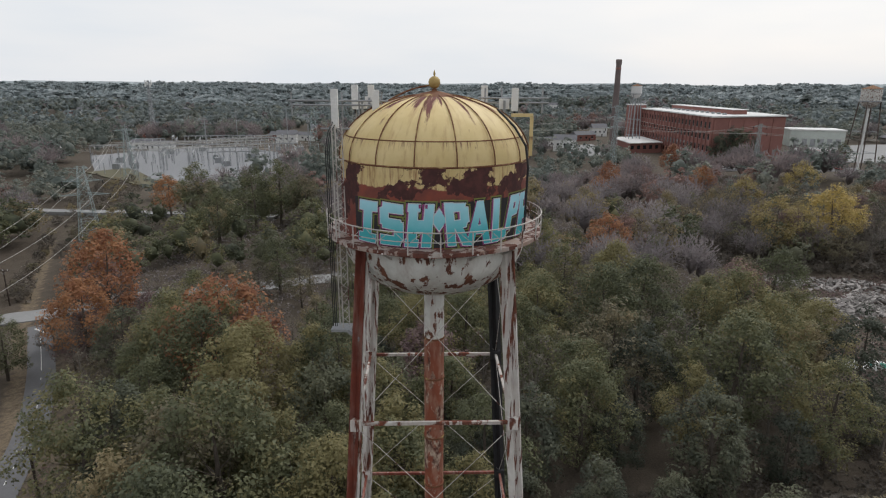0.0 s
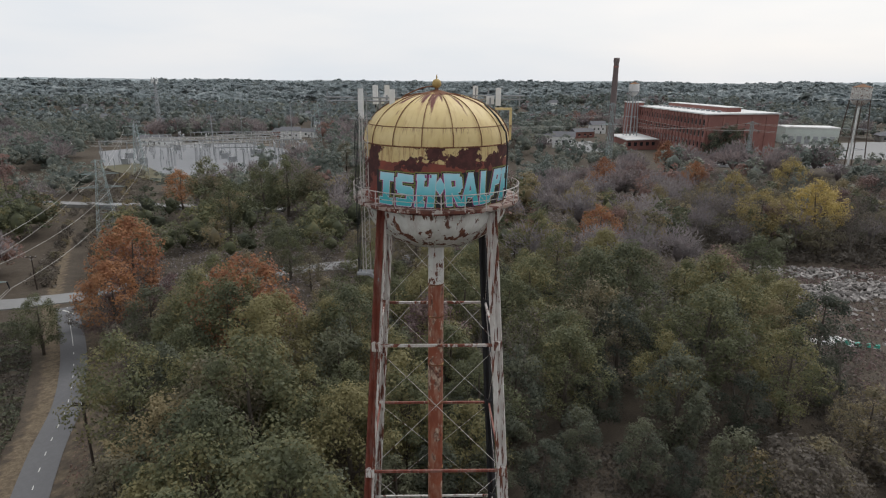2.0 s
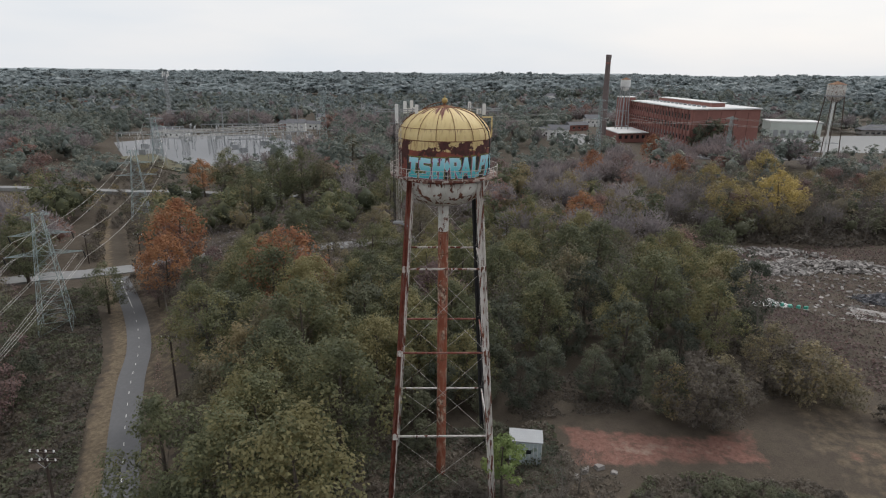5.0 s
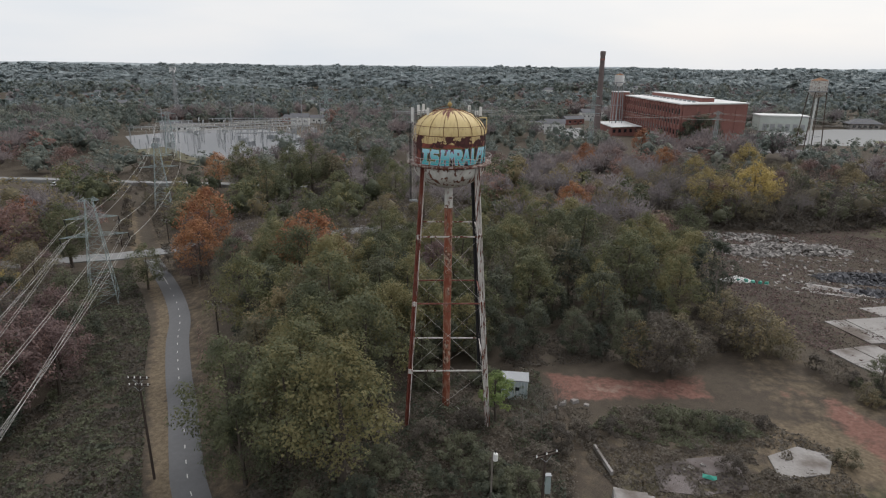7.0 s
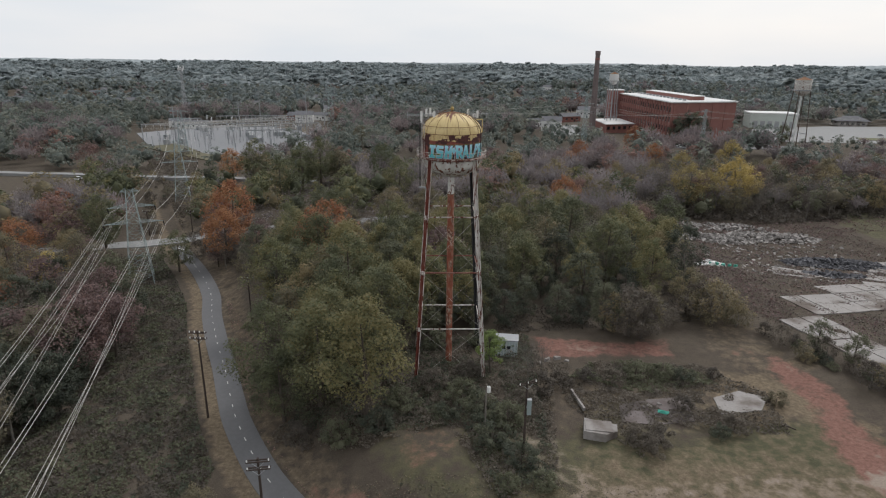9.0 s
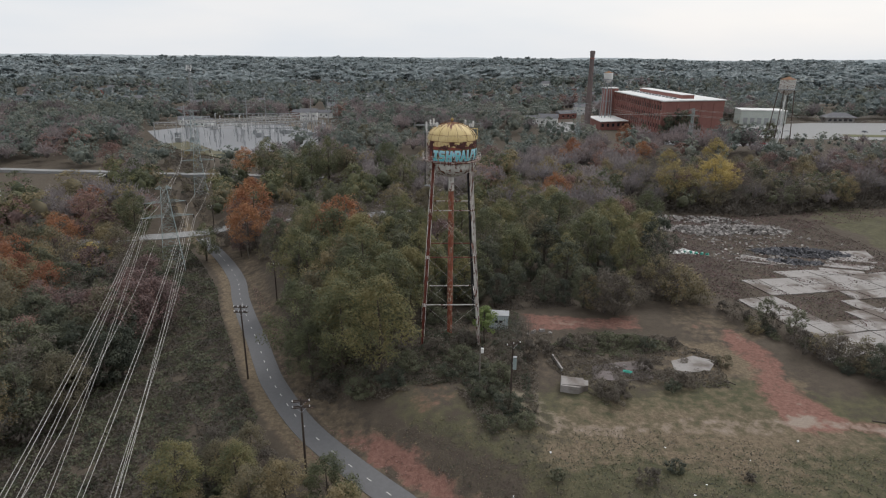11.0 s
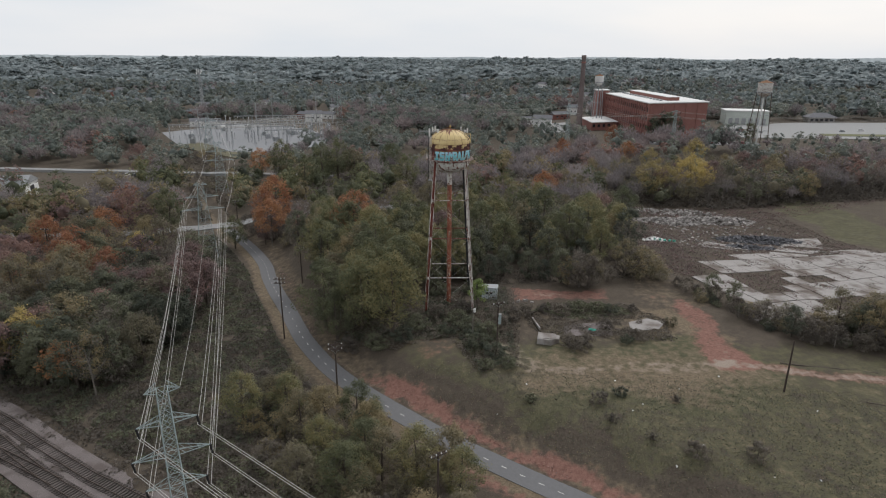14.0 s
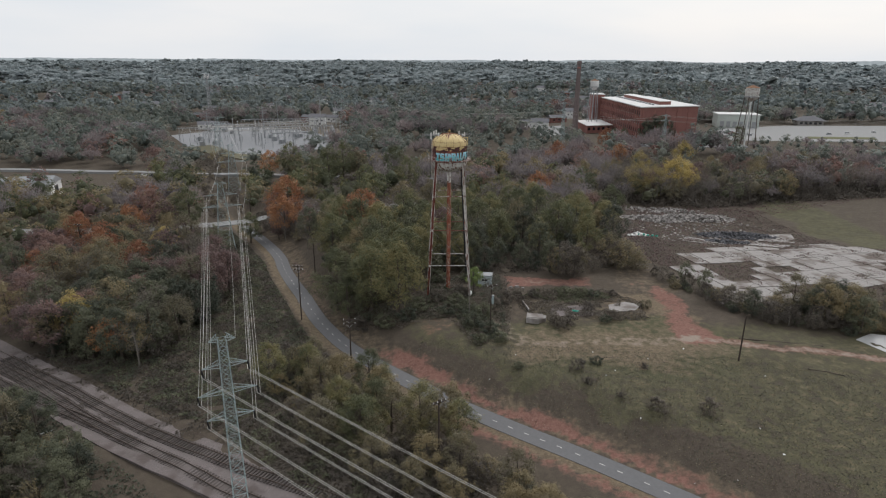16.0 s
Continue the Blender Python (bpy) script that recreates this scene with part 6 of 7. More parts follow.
heap("pale heap of broken concrete at the wood's edge", 82, 92, 13, 5, 420, 1.6, 0.8, M["rubble"], 1)
heap("pale heap of broken concrete at the wood's edge", 102, 97, 15, 6, 460, 1.8, 0.8, M["rubble"], 2)
heap("scattered broken concrete", 92, 108, 18, 6, 260, 1.0, 0.7, M["rubble"], 3)
heap("broken concrete strewn thinly over the site", 96, 72, 30, 34, 420, 0.2, 0.6, M["rubble"], 7)
darkrub = mat("charred_debris", (0.1, 0.1, 0.11), (0.05, 0.05, 0.055), 0.9, 1, rand=0.5, island=True)
heap("dark heap of charred roofing and timber", 106, 70, 15, 7, 620, 1.6, 0.8, darkrub, 4)
heap("dark heap of charred timber", 95, 54, 8, 3.5, 220, 0.9, 0.8, darkrub, 5)
heap("pale plastic and plaster heap", 66, 58.5, 4, 2, 120, 1.4, 0.6, M["white"], 6)
for k in range(5):
    tarp = chunk("tarpaulin", "crumpled green tarpaulin on the heap", "tarpaulin", 66 + k * 1.4, 57.6 - k * 0.5, 0.7, green, "tarpaulins", 0.6, 0.5)
# level sheet added for the pale bare ground; it holds no water
water = tagged(part("pond", Geo().add([(x, y, gz(90, -28) + 0.0) for x, y in ((87, -26), (92, -23), (99, -25), (98, -32), (90, -33))], [(0, 1, 2, 3, 4)]), mat("pale_gravel_patch", (0.42, 0.42, 0.42), (0.36, 0.36, 0.36), 0.6, 1)), "pale bare patch at the field's edge", "bare patch", kind="structure")

# ---- railway ----
LINE_A = smooth_line([(-150, 4, -6.6), (-92.3, -30.7, -6.6), (-61, -48.8, -6.6), (-42.8, -58.9, -6.6), (-19, -69.5, -6.6), (20, -88, -6.6), (70, -112, -6.6)])
LINE_B = smooth_line([(-150, -1, -6.6), (-88.5, -36.0, -6.6), (-61, -52.8, -6.6), (-44.5, -62, -6.6), (-30.7, -69.4, -6.6), (0, -84.5, -6.6), (60, -113, -6.6)])
LINE_C = smooth_line([(-130, -16, -6.6), (-92, -37.8, -6.6), (-78, -45.0, -6.6), (-66, -50.6, -6.6), (-57, -54.9, -6.6)])
bed = [p.lerp(q, 0.5) for p, q in zip(LINE_A, LINE_B)]
for p in bed + LINE_A + LINE_B + LINE_C:
    p.z = max(gz(p.x, p.y), -6.7) + 0.25
g = ribbon([p - Vector((0, 0, 0.02)) for p in bed], 9.8, 0.0, 2.2)
tagged(part("ballast", g, M["ballast"]), "grey stone ballast of the railway", "ballast", kind="structure")
tie_me = Geo().box((0, 0, 0.03), (2.6, 0.24, 0.2)).mesh("tie", M["tie"])
for line in (LINE_A, LINE_B, LINE_C):
    track = tagged(new("railway_track"), "rusty railway track on dark timber sleepers", "railway track", "railway tracks")
    pts = line
    for s in (-0.75, 0.75):
        g = Geo()
        for a, b in zip(pts, pts[1:]):
            d = (b - a).normalized()
            o = Vector((d.y, -d.x, 0)) * s
            g.beam(a + o + Vector((0, 0, 0.22)), b + o + Vector((0, 0, 0.22)), 0.08, 0.16)
        part("rail", g, M["rail"], track)
    run = 0.0
    for a, b in zip(pts, pts[1:]):
        d = (b - a).normalized()
        while run < (b - a).length:
            p = a + d * run
            if -95 < p.x < 12:
                ob = new("tie", tie_me)
                ob.matrix_world = pose(p.x, p.y, p.z, 0, 0, math.degrees(math.atan2(d.y, d.x)) + 90)
                ob.parent = track
            run += 0.62
        run -= (b - a).length
culvert = thing("culvert_wall", "old stone culvert wall below the railway", "wall", at=(-62, -60, gz(-62, -60)), turn=-50)
part("face", Geo().box((0, 0, 0.3), (4.2, 0.6, 1.6)), M["ballast"], culvert)
part("coping", Geo().box((0, 0, 1.16), (4.5, 0.8, 0.14)), M["ballast"], culvert)
pipe = thing("drain_pipe", "pale pipe lying in the muddy ditch", "pipe", at=(-70, -57, gz(-70, -57) + 0.3), turn=35)
part("tube", Geo().rod((-3, 0, 0), (3, 0, 0.4), 0.12, n=8), M["white"], pipe)

# guard rail of the road and bollards at the path's end
rail = thing("guard_rail", "galvanised guard rail along the road", "guard rail")
gp = [Vector((p.x + 1.6, p.y - 3.6, p.z)) for p in ROAD if -75 < p.x < -44]
for a, b in zip(gp, gp[1:]):
    part("beam", Geo().beam(a + Vector((0, 0, 0.65)), b + Vector((0, 0, 0.65)), 0.06, 0.32), M["steel"], rail)
    part("post", Geo().box(a + Vector((0, 0, 0.3)), (0.12, 0.12, 0.8)), M["steel"], rail)
part("stop_line", Geo().beam(PATHLINE[1] + Vector((-1.6, 0.9, 0.08)), PATHLINE[1] + Vector((1.7, -0.9, 0.08)), 0.35, 0.012), M["line"], pathway)
part("centre_line", ribbon([p + Vector((0, 0, 0.075)) for p in PATHLINE[2:8]], 0.1, 0.008, 0.0), M["line"], pathway)

# ---- mill, chimney and far tanks ----
MA, MB, MC = (Vector(p) for p in ((131, 398), (131.5, 282), (177, 298)))
u = (MC - MB).normalized()
w = (MA - MB).normalized()
mz = -1.0
mill = thing("brick_mill", "long four-storey red brick mill with white flat roof", "mill building")
wid, dep, top = (MC - MB).length, (MA - MB).length, 24.4


def at_mill(a, b, z):
    p = MB + u * a + w * b
    return (p.x, p.y, z)


def prism(pts, z0, z1):
    k = len(pts)
    return Geo().add([(x, y, z0) for x, y, _ in pts] + [(x, y, z1) for x, y, _ in pts], [(i, (i + 1) % k, k + (i + 1) % k, k + i) for i in range(k)] + [tuple(range(k, 2 * k))])


part("wall", prism([at_mill(0, 0, 0), at_mill(wid, 0, 0), at_mill(wid, dep, 0), at_mill(0, dep, 0)], mz - 2, top), M["brick"], mill, "red brick walls")
part("roof", prism([at_mill(-0.8, -0.8, 0), at_mill(wid + 0.8, -0.8, 0), at_mill(wid + 0.8, dep + 0.8, 0), at_mill(-0.8, dep + 0.8, 0)], top, top + 0.7), M["roof"], mill, "white flat roof with deep eaves")
mon = part("monitor", prism([at_mill(wid * 0.42, dep * 0.12, 0), at_mill(wid * 0.62, dep * 0.12, 0), at_mill(wid * 0.62, dep * 0.92, 0), at_mill(wid * 0.42, dep * 0.92, 0)], top + 0.7, top + 3.0), M["brick"], mill, "red roof monitor")
part("cap", prism([at_mill(wid * 0.41, dep * 0.11, 0), at_mill(wid * 0.63, dep * 0.11, 0), at_mill(wid * 0.63, dep * 0.93, 0), at_mill(wid * 0.41, dep * 0.93, 0)], top + 3.0, top + 3.3), M["roof"], mon)
for k in range(14):
    b = dep * (0.1 + 0.82 * k / 13)
    p = at_mill(wid * 0.28, b, top + 1.1)
    part("roof_unit", Geo().box(p, (1.6, 1.6, 1.2)), M["steel"], mill)
pane = M["glass"]
for lv in range(4):
    z = mz + 2.2 + lv * 5.9
    for k in range(22):
        b = dep * (k + 0.5) / 22
        p0, p1 = at_mill(-0.05, b - 1.0, z), at_mill(-0.05, b + 1.0, z)
        win = part("window", Geo().beam((p0[0], p0[1], z + 1.5), (p1[0], p1[1], z + 1.5), 0.16, 3.0), pane, mill)
        part("sill", Geo().beam((p0[0], p0[1], z - 0.1), (p1[0], p1[1], z - 0.1), 0.4, 0.2), M["road"], win)
for k in range(23):
    b = dep * k / 22
    p = at_mill(-0.25, b, 0)
    part("pilaster", Geo().box((p[0], p[1], (top + mz) / 2), (0.8, 0.8, top - mz)), M["brick"], mill)
for k in range(5):
    p0, p1 = at_mill(wid * (0.02 + 0.2 * k), -0.12, 0), at_mill(wid * (0.02 + 0.2 * k) + 1.2, -0.12, 0)
    part("pilaster", Geo().beam((p0[0], p0[1], 11), (p1[0], p1[1], 11), 0.4, 24), M["brick"], mill)
annex = thing("brick_annex", "low brick annex with white roof beside the mill", "annex")
part("wall", prism([at_mill(-26, dep * 0.55, 0), at_mill(-3, dep * 0.55, 0), at_mill(-3, dep * 0.9, 0), at_mill(-26, dep * 0.9, 0)], -3, 6), M["brick"], annex)
part("roof", prism([at_mill(-26.5, dep * 0.54, 0), at_mill(-2.5, dep * 0.54, 0), at_mill(-2.5, dep * 0.91, 0), at_mill(-26.5, dep * 0.91, 0)], 6, 6.5), M["roof"], annex, "white flat roof")
for k in range(5):
    p0, p1 = at_mill(-25 + k * 4.4, dep * 0.549, 0), at_mill(-23 + k * 4.4, dep * 0.549, 0)
    part("window", Geo().beam((p0[0], p0[1], 3.6), (p1[0], p1[1], 3.6), 0.2, 2.2), pane, annex)
stair = thing("stair_tower", "square brick stair tower at the mill's far end", "stair tower")
part("wall", prism([at_mill(-9, dep, 0), at_mill(3, dep, 0), at_mill(3, dep + 12, 0), at_mill(-9, dep + 12, 0)], -3, 27), M["brick"], stair)
part("roof", prism([at_mill(-9.4, dep - 0.4, 0), at_mill(3.4, dep - 0.4, 0), at_mill(3.4, dep + 12.4, 0), at_mill(-9.4, dep + 12.4, 0)], 27, 27.6), M["roof"], stair)
stack = thing("chimney_stack", "tall tapering dark brick chimney", "chimney")
# dark brick, its colour lightened to paint in the haze before it
part("shaft", Geo().lathe([(2.5, -3), (2.1, 18), (1.55, 52), (1.8, 53), (1.85, 54.8), (1.6, 55.4), (1.1, 55.4), (1.1, 50)], 28, (100.2, 352.7)), mat("hazed_soot_brick", (0.18, 0.145, 0.14), (0.14, 0.112, 0.108), 0.9, 0.3), stack, smooth=True)
part("band", Geo().lathe([(1.6, 49.5), (1.72, 49.7), (1.72, 50.4), (1.6, 50.6)], 28, (100.2, 352.7)), M["brick"], stack)


def small_tank(x, y, zt, r, h, label, rusty):
    t = thing("water_tank", label, "water tank", "far water tanks")
    part("shell", Geo().lathe([(0.2, zt - h * 0.62), (r * 0.6, zt - h * 0.5), (r, zt - h * 0.28), (r, zt + h * 0.42)], 24, (x, y)), WT["bowl"] if rusty else M["white"], t, "", True)
    part("roof", Geo().lathe([(r * 1.06, zt + h * 0.42), (r * 0.5, zt + h * 0.52), (0.1, zt + h * 0.62)], 24, (x, y)), WT["rib"], t, "rusty conical roof")
    part("walkway", Geo().lathe([(r, zt - h * 0.26), (r * 1.12, zt - h * 0.26), (r * 1.12, zt - h * 0.2), (r, zt - h * 0.2)], 24, (x, y)), M["steel"], t)
    base = gz(x, y)
    for i, j in ((-1, -1), (1, -1), (1, 1), (-1, 1)):
        part("leg", Geo().rod((x + i * r * 1.15, y + j * r * 1.15, base - 0.5), (x + i * r * 0.72, y + j * r * 0.72, zt - h * 0.25), 0.28), M["rail"] if rusty else M["steel"], t)
    for z in (base + 9, base + 19):
        f = 1.15 - 0.43 * (z - base) / (zt - base)
        for (i, j), (k, l) in (((-1, -1), (1, -1)), ((1, -1), (1, 1)), ((1, 1), (-1, 1)), ((-1, 1), (-1, -1))):
            part("strut", Geo().rod((x + i * r * f, y + j * r * f, z), (x + k * r * f, y + l * r * f, z), 0.12), M["steel"], t)
    part("riser", Geo().rod((x, y, base - 0.5), (x, y, zt - h * 0.55), 0.5), M["white"] if rusty else M["steel"], t)


small_tank(199.3, 268, 35.2, 4.3, 8.8, "old white water tank on legs with rusty roof", True)
small_tank(117, 368, 36.6, 3.3, 7.5, "pale water tank on legs behind the mill", False)
mast = thing("cell_mast", "lattice mobile-phone mast with antenna cluster", "mast")
part("tower", lattice(Geo(), (-231, 427.6, gz(-231, 427)), (-231, 427.6, 42), 3.2, 1.0, 16, 0.16), M["steel"], mast)
for k in range(9):
    a = k * 0.7
    part("antenna", Geo().box((-231 + 2.2 * math.cos(a), 427.6 + 2.2 * math.sin(a), 41 - (k % 3) * 1.2), (0.6, 0.6, 2.4)), M["white"], mast)
part("ring", Geo().lathe([(2.0, 40), (2.3, 40), (2.3, 40.3), (2.0, 40.3)], 16, (-231, 427.6)), M["steel"], mast)

# ---- substation ----
yard = [(-232, 345), (-192, 408), (-103, 395), (-80, 312), (-84, 288), (-128, 226), (-187, 275)]
tagged(part("gravel_yard", bay(yard, -0.1), M["gravel"]), "pale gravel yard of the substation", "yard", kind="structure")
tagged(part("grass_verge", bay([(-190, 272), (-128, 222), (-116, 238), (-150, 262), (-178, 290)], -0.25), mat("dry_verge", (0.14, 0.13, 0.08), (0.1, 0.09, 0.06), 0.95, 0.4)), "dry grass verge before the substation", "verge", kind="structure")
tagged(part("grass_verge", bay([(-152, 402), (-103, 396), (-80, 314), (-100, 330), (-118, 372)], -0.25), mat("brown_verge", (0.15, 0.125, 0.095), (0.11, 0.09, 0.07), 0.95, 0.4)), "brown grass strip behind the substation", "verge", kind="structure")
lattice_me = lattice(Geo(), (0, 0, 0), (0, 0, 11), 0.7, 0.5, 8, 0.06, n=3).mesh("post", M["steel"])
beam_me = Geo().beam((-7, 0, 10.6), (7, 0, 10.6), 0.5, 0.6).mesh("beam", M["steel"])
ins_me = Geo().lathe([(0.05, 8.6), (0.16, 8.9), (0.08, 9.2), (0.16, 9.5), (0.08, 9.8), (0.16, 10.1), (0.05, 10.4)], 6).mesh("insulator", M["white"])
rng = np.random.default_rng(12)
first = None
for i in range(9):
    for j in range(6):
        x, y = -205 + i * 14 + j * 3, 262 + j * 22 + i * 3
        if not inside(x - 7, y, yard) or not inside(x + 8, y, yard):
            continue
        if first is None:
            first = thing("switchyard_gantry", "grey steel switchyard portal with hanging insulators", "gantry", "switchyard gantries")
            for px in (-7, 7):
                ob = part("post", lattice_me, None, first)
                ob.location = (px, 0, 0)
            part("beam", beam_me, None, first)
            for px in (-4.5, 0, 4.5):
                ob = part("insulator", ins_me, None, first)
                ob.location = (px, 0, 0)
            first.matrix_world = pose(x, y, gz(x, y), 0, 0, 20)
        else:
            copy_thing(first, pose(x, y, gz(x, y), 0, 0, 20 + 90 * (rng.random() < 0.3)))
box_me = Geo().box((0, 0, 1.7), (3.4, 2.4, 3.4)).mesh("tank", M["steel"])
fin_me = Geo().box((0, 1.5, 1.6), (3.0, 0.5, 2.6)).mesh("radiator", M["pylon"])
bush_me = Geo().rod((0, 0, 3.4), (0.3, 0, 5.2), 0.16, 0.1).mesh("bushing", M["white"])
post_me = Geo().rod((0, 0, 0), (0, 0, 5.5), 0.14).lathe([(0.1, 4.0), (0.3, 4.3), (0.12, 4.6), (0.3, 4.9), (0.12, 5.2), (0.3, 5.5), (0.05, 5.8)], 8).mesh("column", M["steel"])
for k in range(16):
    x, y = rng.uniform(-205, -92), rng.uniform(262, 385)
    if inside(x, y, yard):
        t = thing("transformer", "grey substation transformer with bushings", "transformer", "transformers", (x, y, gz(x, y)), rng.uniform(0, 90))
        part("tank", box_me, None, t)
        part("radiator", fin_me, None, t)
        for px in (-1, 0, 1):
            part("bushing", bush_me, None, t).location = (px, 0, 0)
for k in range(130):
    x, y = rng.uniform(-215, -85), rng.uniform(245, 392)
    if inside(x, y, yard):
        t = thing("bus_support", "slim steel support with insulator stack", "bus support", "bus supports", (x, y, gz(x, y)))
        part("column", post_me, None, t)
for x, y, z in ((-169, 434, 22), (-120, 400, 24), (-150, 330, 20), (-182, 300, 18), (-77, 440, 20), (-110, 420, 18)):
    t = thing("steel_pole", "tall grey steel line pole at the substation", "pole", "steel poles", (x, y, gz(x, y)))
    part("shaft", Geo().rod((0, 0, -0.5), (0, 0, z + 5), 0.45, 0.25, 8), M["steel"], t)
    for q in (1, 3.2, 5.4):
        part("arm", Geo().box((0, 0, z + 5 - q), (5.5, 0.25, 0.25)), M["steel"], t)
for k in range(26):
    a = Vector((rng.uniform(-205, -150), rng.uniform(262, 320), 7.0))
    wire(a, a + Vector((rng.uniform(60, 90), rng.uniform(40, 70), 0)), 1.0, 0.06, "bus wire across the substation")

# ---- buildings and parked cars in the distance ----
def house(x, y, sx, sy, h, turn, wall_m, roof_m, label, cat="house"):
    t = thing("house", label, cat, "distant houses", (x, y, gz(x, y)), turn)
    part("wall", Geo().box((0, 0, h / 2 - 0.5), (sx, sy, h + 1)), wall_m, t)
    g = Geo()
    e, r = 0.5, sy * 0.32
    g.add([(-sx / 2 - e, -sy / 2 - e, h), (sx / 2 + e, -sy / 2 - e, h), (sx / 2 + e, sy / 2 + e, h), (-sx / 2 - e, sy / 2 + e, h), (-sx / 2 - e, 0, h + r), (sx / 2 + e, 0, h + r)], [(0, 1, 5, 4), (2, 3, 4, 5), (0, 4, 3), (1, 2, 5), (3, 2, 1, 0)])
    part("roof", g, roof_m, t)
    for k in (-0.3, 0.0, 0.3):
        win = part("window", Geo().box((k * sx, -sy / 2 - 0.03, h * 0.55), (sx * 0.1, 0.1, 1.4)), M["glass"], t)
        part("frame", Geo().box((k * sx, -sy / 2 - 0.02, h * 0.55 - 0.8), (sx * 0.13, 0.16, 0.12)), M["white"], win)
    part("door", Geo().box((0.16 * sx, -sy / 2 - 0.04, 1.0), (1.0, 0.08, 2.0)), M["dark"], t)


roof_grey = mat("grey_shingles", (0.17, 0.17, 0.18), (0.11, 0.11, 0.12), 0.9, 0.5)
for k, (x, y) in enumerate(HOUSES):
    house(x, y, 12 + (k % 3) * 3, 8 + (k % 2) * 2, 4.5 + (k % 2) * 2.5, (k * 37) % 60 - 30, M["white"] if k % 4 else M["brick"], roof_grey, "small pale gabled house among the trees")
hangar = thing("warehouse", "long pale metal warehouse beyond the mill", "warehouse", at=(252, 400, gz(252, 400)), turn=-12)
part("wall", Geo().box((0, 0, 5), (34, 22, 12)), mat("pale_green_metal", (0.5, 0.54, 0.5), (0.4, 0.44, 0.41), 0.6, 0.3), hangar)
part("roof", Geo().box((0, 0, 11.4), (35, 23, 0.8)), M["roof"], hangar)
for k in range(6):
    part("bay_door", Geo().box((-13 + k * 5.2, -11.05, 3.0), (3.2, 0.2, 5.0)), M["steel"], hangar)
barn = thing("metal_barn", "white metal barn beyond the woods", "barn", at=(-196, 118, gz(-196, 118)), turn=15)
part("wall", Geo().box((0, 0, 3), (30, 14, 7)), M["white"], barn)
part("roof", Geo().add([(-15.5, -7.5, 6.5), (15.5, -7.5, 6.5), (15.5, 7.5, 6.5), (-15.5, 7.5, 6.5), (-15.5, 0, 9.5), (15.5, 0, 9.5)], [(0, 1, 5, 4), (2, 3, 4, 5), (0, 4, 3), (1, 2, 5)]), M["steel"], barn, "grey metal roof")
part("door", Geo().box((15.05, 0, 2.5), (0.2, 4, 5)), M["dark"], barn)
ST = (327.4, 417.8)
station = thing("pavilion", "low building with hipped grey roof in the car park", "building", at=(ST[0], ST[1], gz(*ST)), turn=-8)
part("wall", Geo().box((0, 0, 2), (22, 10, 4.4)), M["slab"], station)
part("roof", Geo().add([(-13, -7, 4.2), (13, -7, 4.2), (13, 7, 4.2), (-13, 7, 4.2), (-5, 0, 8), (5, 0, 8)], [(0, 1, 5, 4), (1, 2, 5), (2, 3, 4, 5), (3, 0, 4)]), roof_grey, station)
for k in range(5):
    part("window", Geo().box((-8 + k * 4, -5.03, 2), (2.4, 0.1, 1.8)), M["glass"], station)
lot = [(205, 300), (262, 296), (330, 298), (420, 330), (430, 400), (300, 408), (225, 378)]
tagged(part("car_park", bay(lot, -0.1), M["road"]), "wide pale car park and road", "car park", kind="structure")
tagged(part("lawn_island", bay([(268, 312), (318, 310), (322, 322), (275, 326)], -0.2), mat("lawn", (0.09, 0.1, 0.04), (0.13, 0.12, 0.06), 0.95, 0.6)), "grass island in the car park", "lawn", kind="structure")
tagged(part("car_park", bay([(118, 262), (200, 262), (204, 276), (118, 280)], -0.1), M["asphalt"]), "dark car park before the mill", "car park", kind="structure")
tagged(part("car_park", bay([(70, 338), (95, 330), (98, 400), (70, 400)], -0.1), M["road"]), "pale yard beside the chimney", "yard", kind="structure")
CARS = [mat("car_white", (0.7, 0.7, 0.7), (0.65, 0.65, 0.65), 0.3, 1), mat("car_dark", (0.05, 0.05, 0.06), (0.04, 0.04, 0.05), 0.3, 1), mat("car_silver", (0.35, 0.36, 0.38), (0.3, 0.31, 0.33), 0.3, 1, metal=0.4), mat("car_red", (0.3, 0.04, 0.03), (0.25, 0.03, 0.03), 0.3, 1)]
wheel_me = Geo().rod((0, -0.1, 0), (0, 0.1, 0), 0.33, n=12).mesh("wheel", M["dark"])
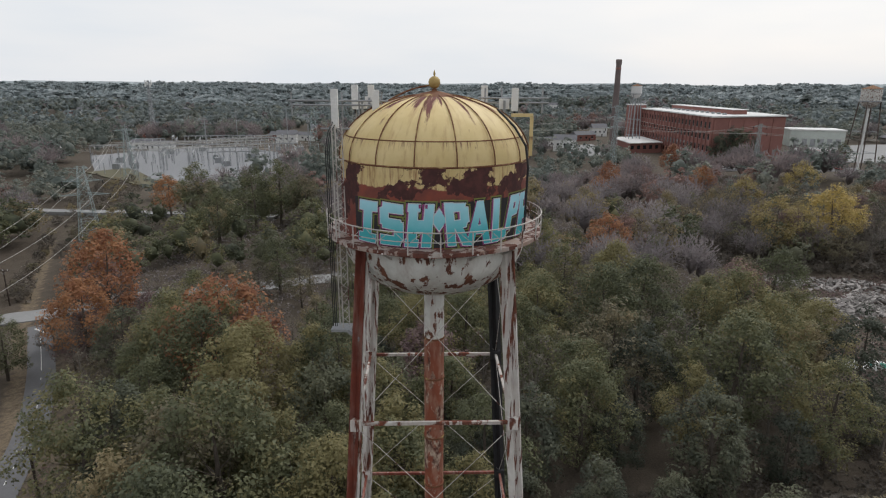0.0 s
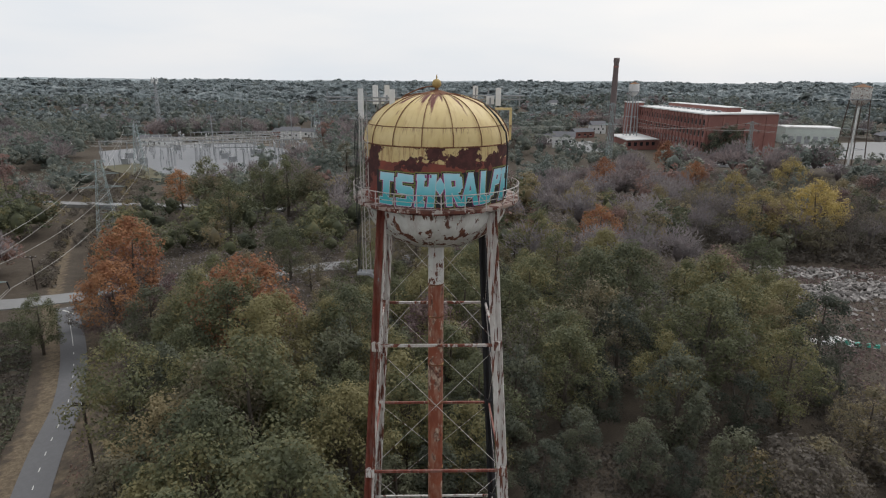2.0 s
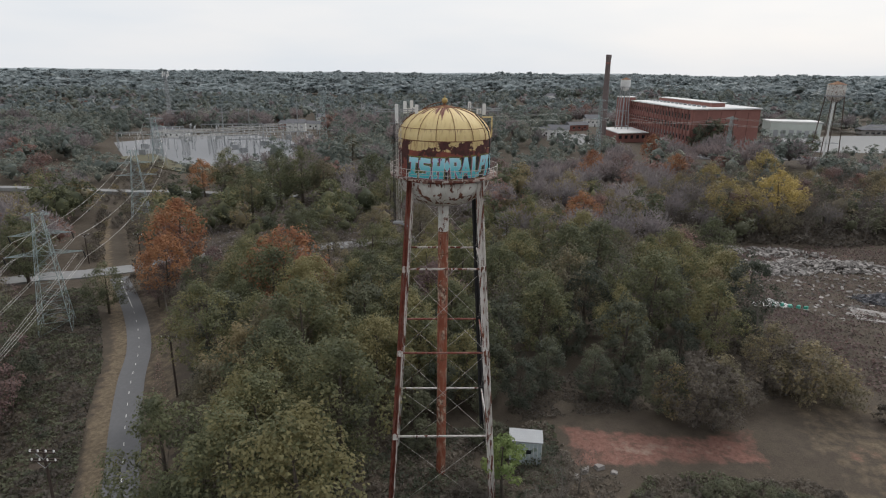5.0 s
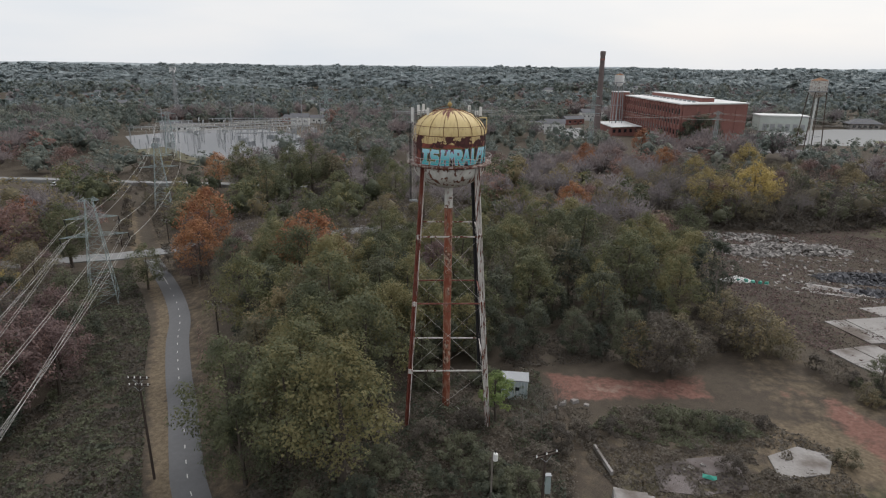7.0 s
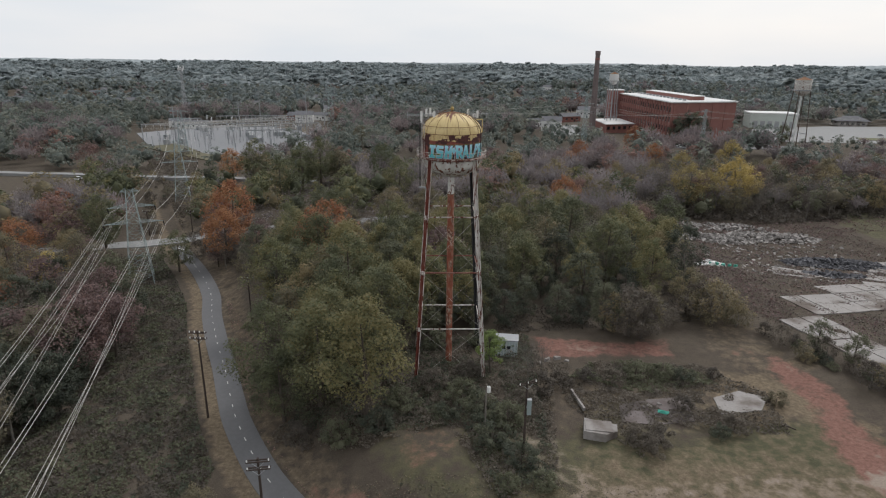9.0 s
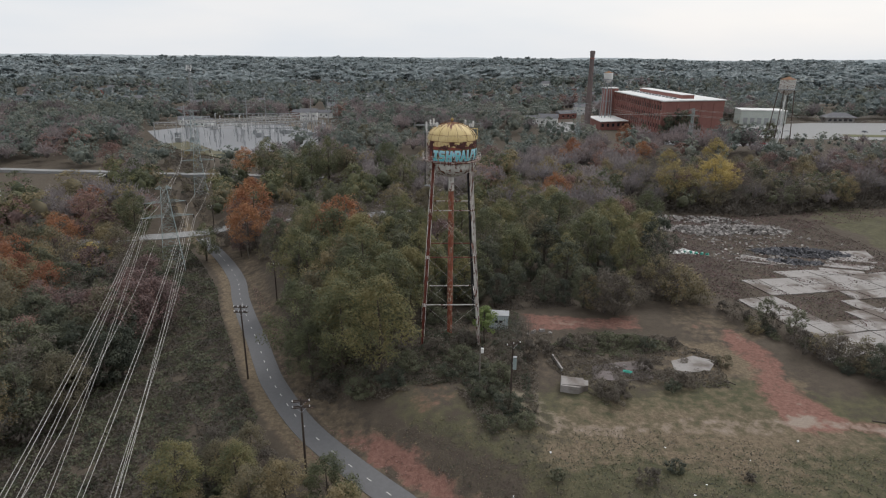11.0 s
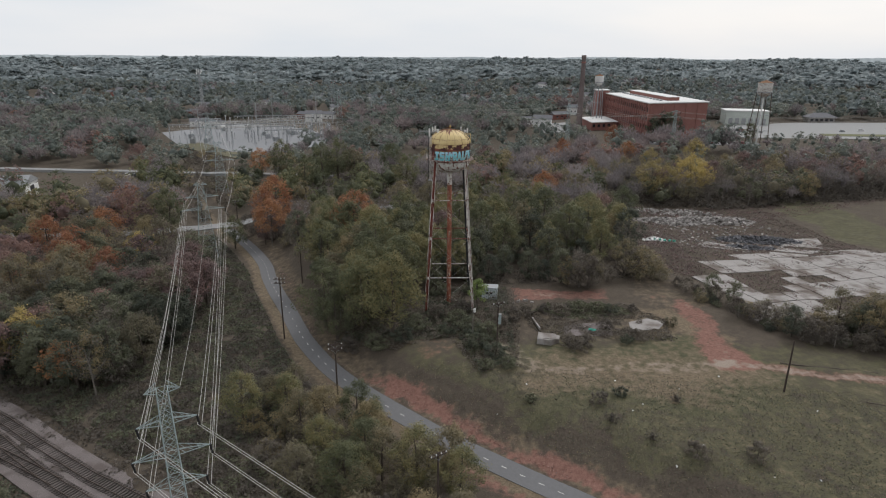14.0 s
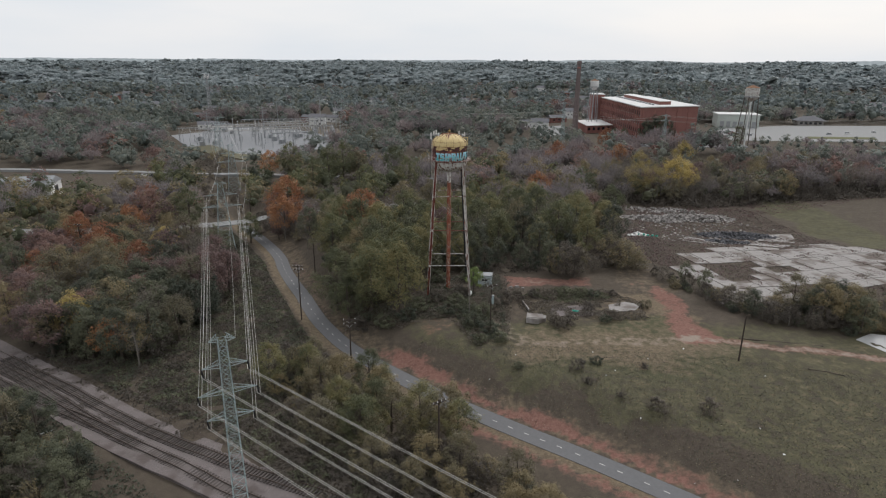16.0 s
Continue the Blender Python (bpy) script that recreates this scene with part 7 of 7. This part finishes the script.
body_g = Geo().add([(-2.2, -0.85, 0.35), (2.2, -0.85, 0.35), (2.2, 0.85, 0.35), (-2.2, 0.85, 0.35), (-2.2, -0.88, 0.95), (2.15, -0.88, 0.85), (2.15, 0.88, 0.85), (-2.2, 0.88, 0.95)], [(0, 1, 5, 4), (1, 2, 6, 5), (2, 3, 7, 6), (3, 0, 4, 7), (4, 5, 6, 7)])
cab_g = Geo().add([(-1.9, -0.8, 0.92), (1.0, -0.8, 0.9), (1.0, 0.8, 0.9), (-1.9, 0.8, 0.92), (-1.4, -0.62, 1.48), (0.3, -0.62, 1.48), (0.3, 0.62, 1.48), (-1.4, 0.62, 1.48)], [(0, 1, 5, 4), (1, 2, 6, 5), (2, 3, 7, 6), (3, 0, 4, 7)])
top_g = Geo().box((-0.55, 0, 1.5), (1.75, 1.28, 0.06))
CAR_ME = [(body_g.mesh("body", m), cab_g.mesh("glazing", M["glass"]), top_g.mesh("roof_panel", m)) for m in CARS]
rng = np.random.default_rng(3)
spots = [(214 + 3.1 * i, 330 + 6 * j, 80) for i in range(7) for j in range(4)] + [(128 + 5.2 * i, 268, 95) for i in range(13)] + [(300 + 9 * i, 340 + 3 * i, 20) for i in range(6)] + [(76, 345 + 4 * i, 0) for i in range(9)] + [(-165 + 4 * i, 168, 90) for i in range(5)]
for x, y, a in spots:
    if rng.random() < 0.25:
        continue
    k = int(rng.choice(4, p=[0.4, 0.25, 0.25, 0.1]))
    t = thing("parked_car", ("white", "dark", "silver", "red")[k] + " car parked in a distant car park", "car", "parked cars", (x, y, gz(x, y) + 0.12), a)
    for nm, me in zip(("body", "glazing", "roof_panel"), CAR_ME[k]):
        part(nm, me, None, t)
    for wx in (-1.35, 1.35):
        for wy in (-0.82, 0.82):
            part("wheel", wheel_me, None, t).location = (wx, wy, 0.33)
for x, y, a in ((134, 276, 1.5), (140, 278, 1.75), (146, 280, 1.8), (151, 282, 1.6), (121, 284, 1.0), (116, 290, 0.9), (186, 292, 0.9), (205, 290, 1.1), (212, 300, 0.9)):
    plant("dark", x, y, a)
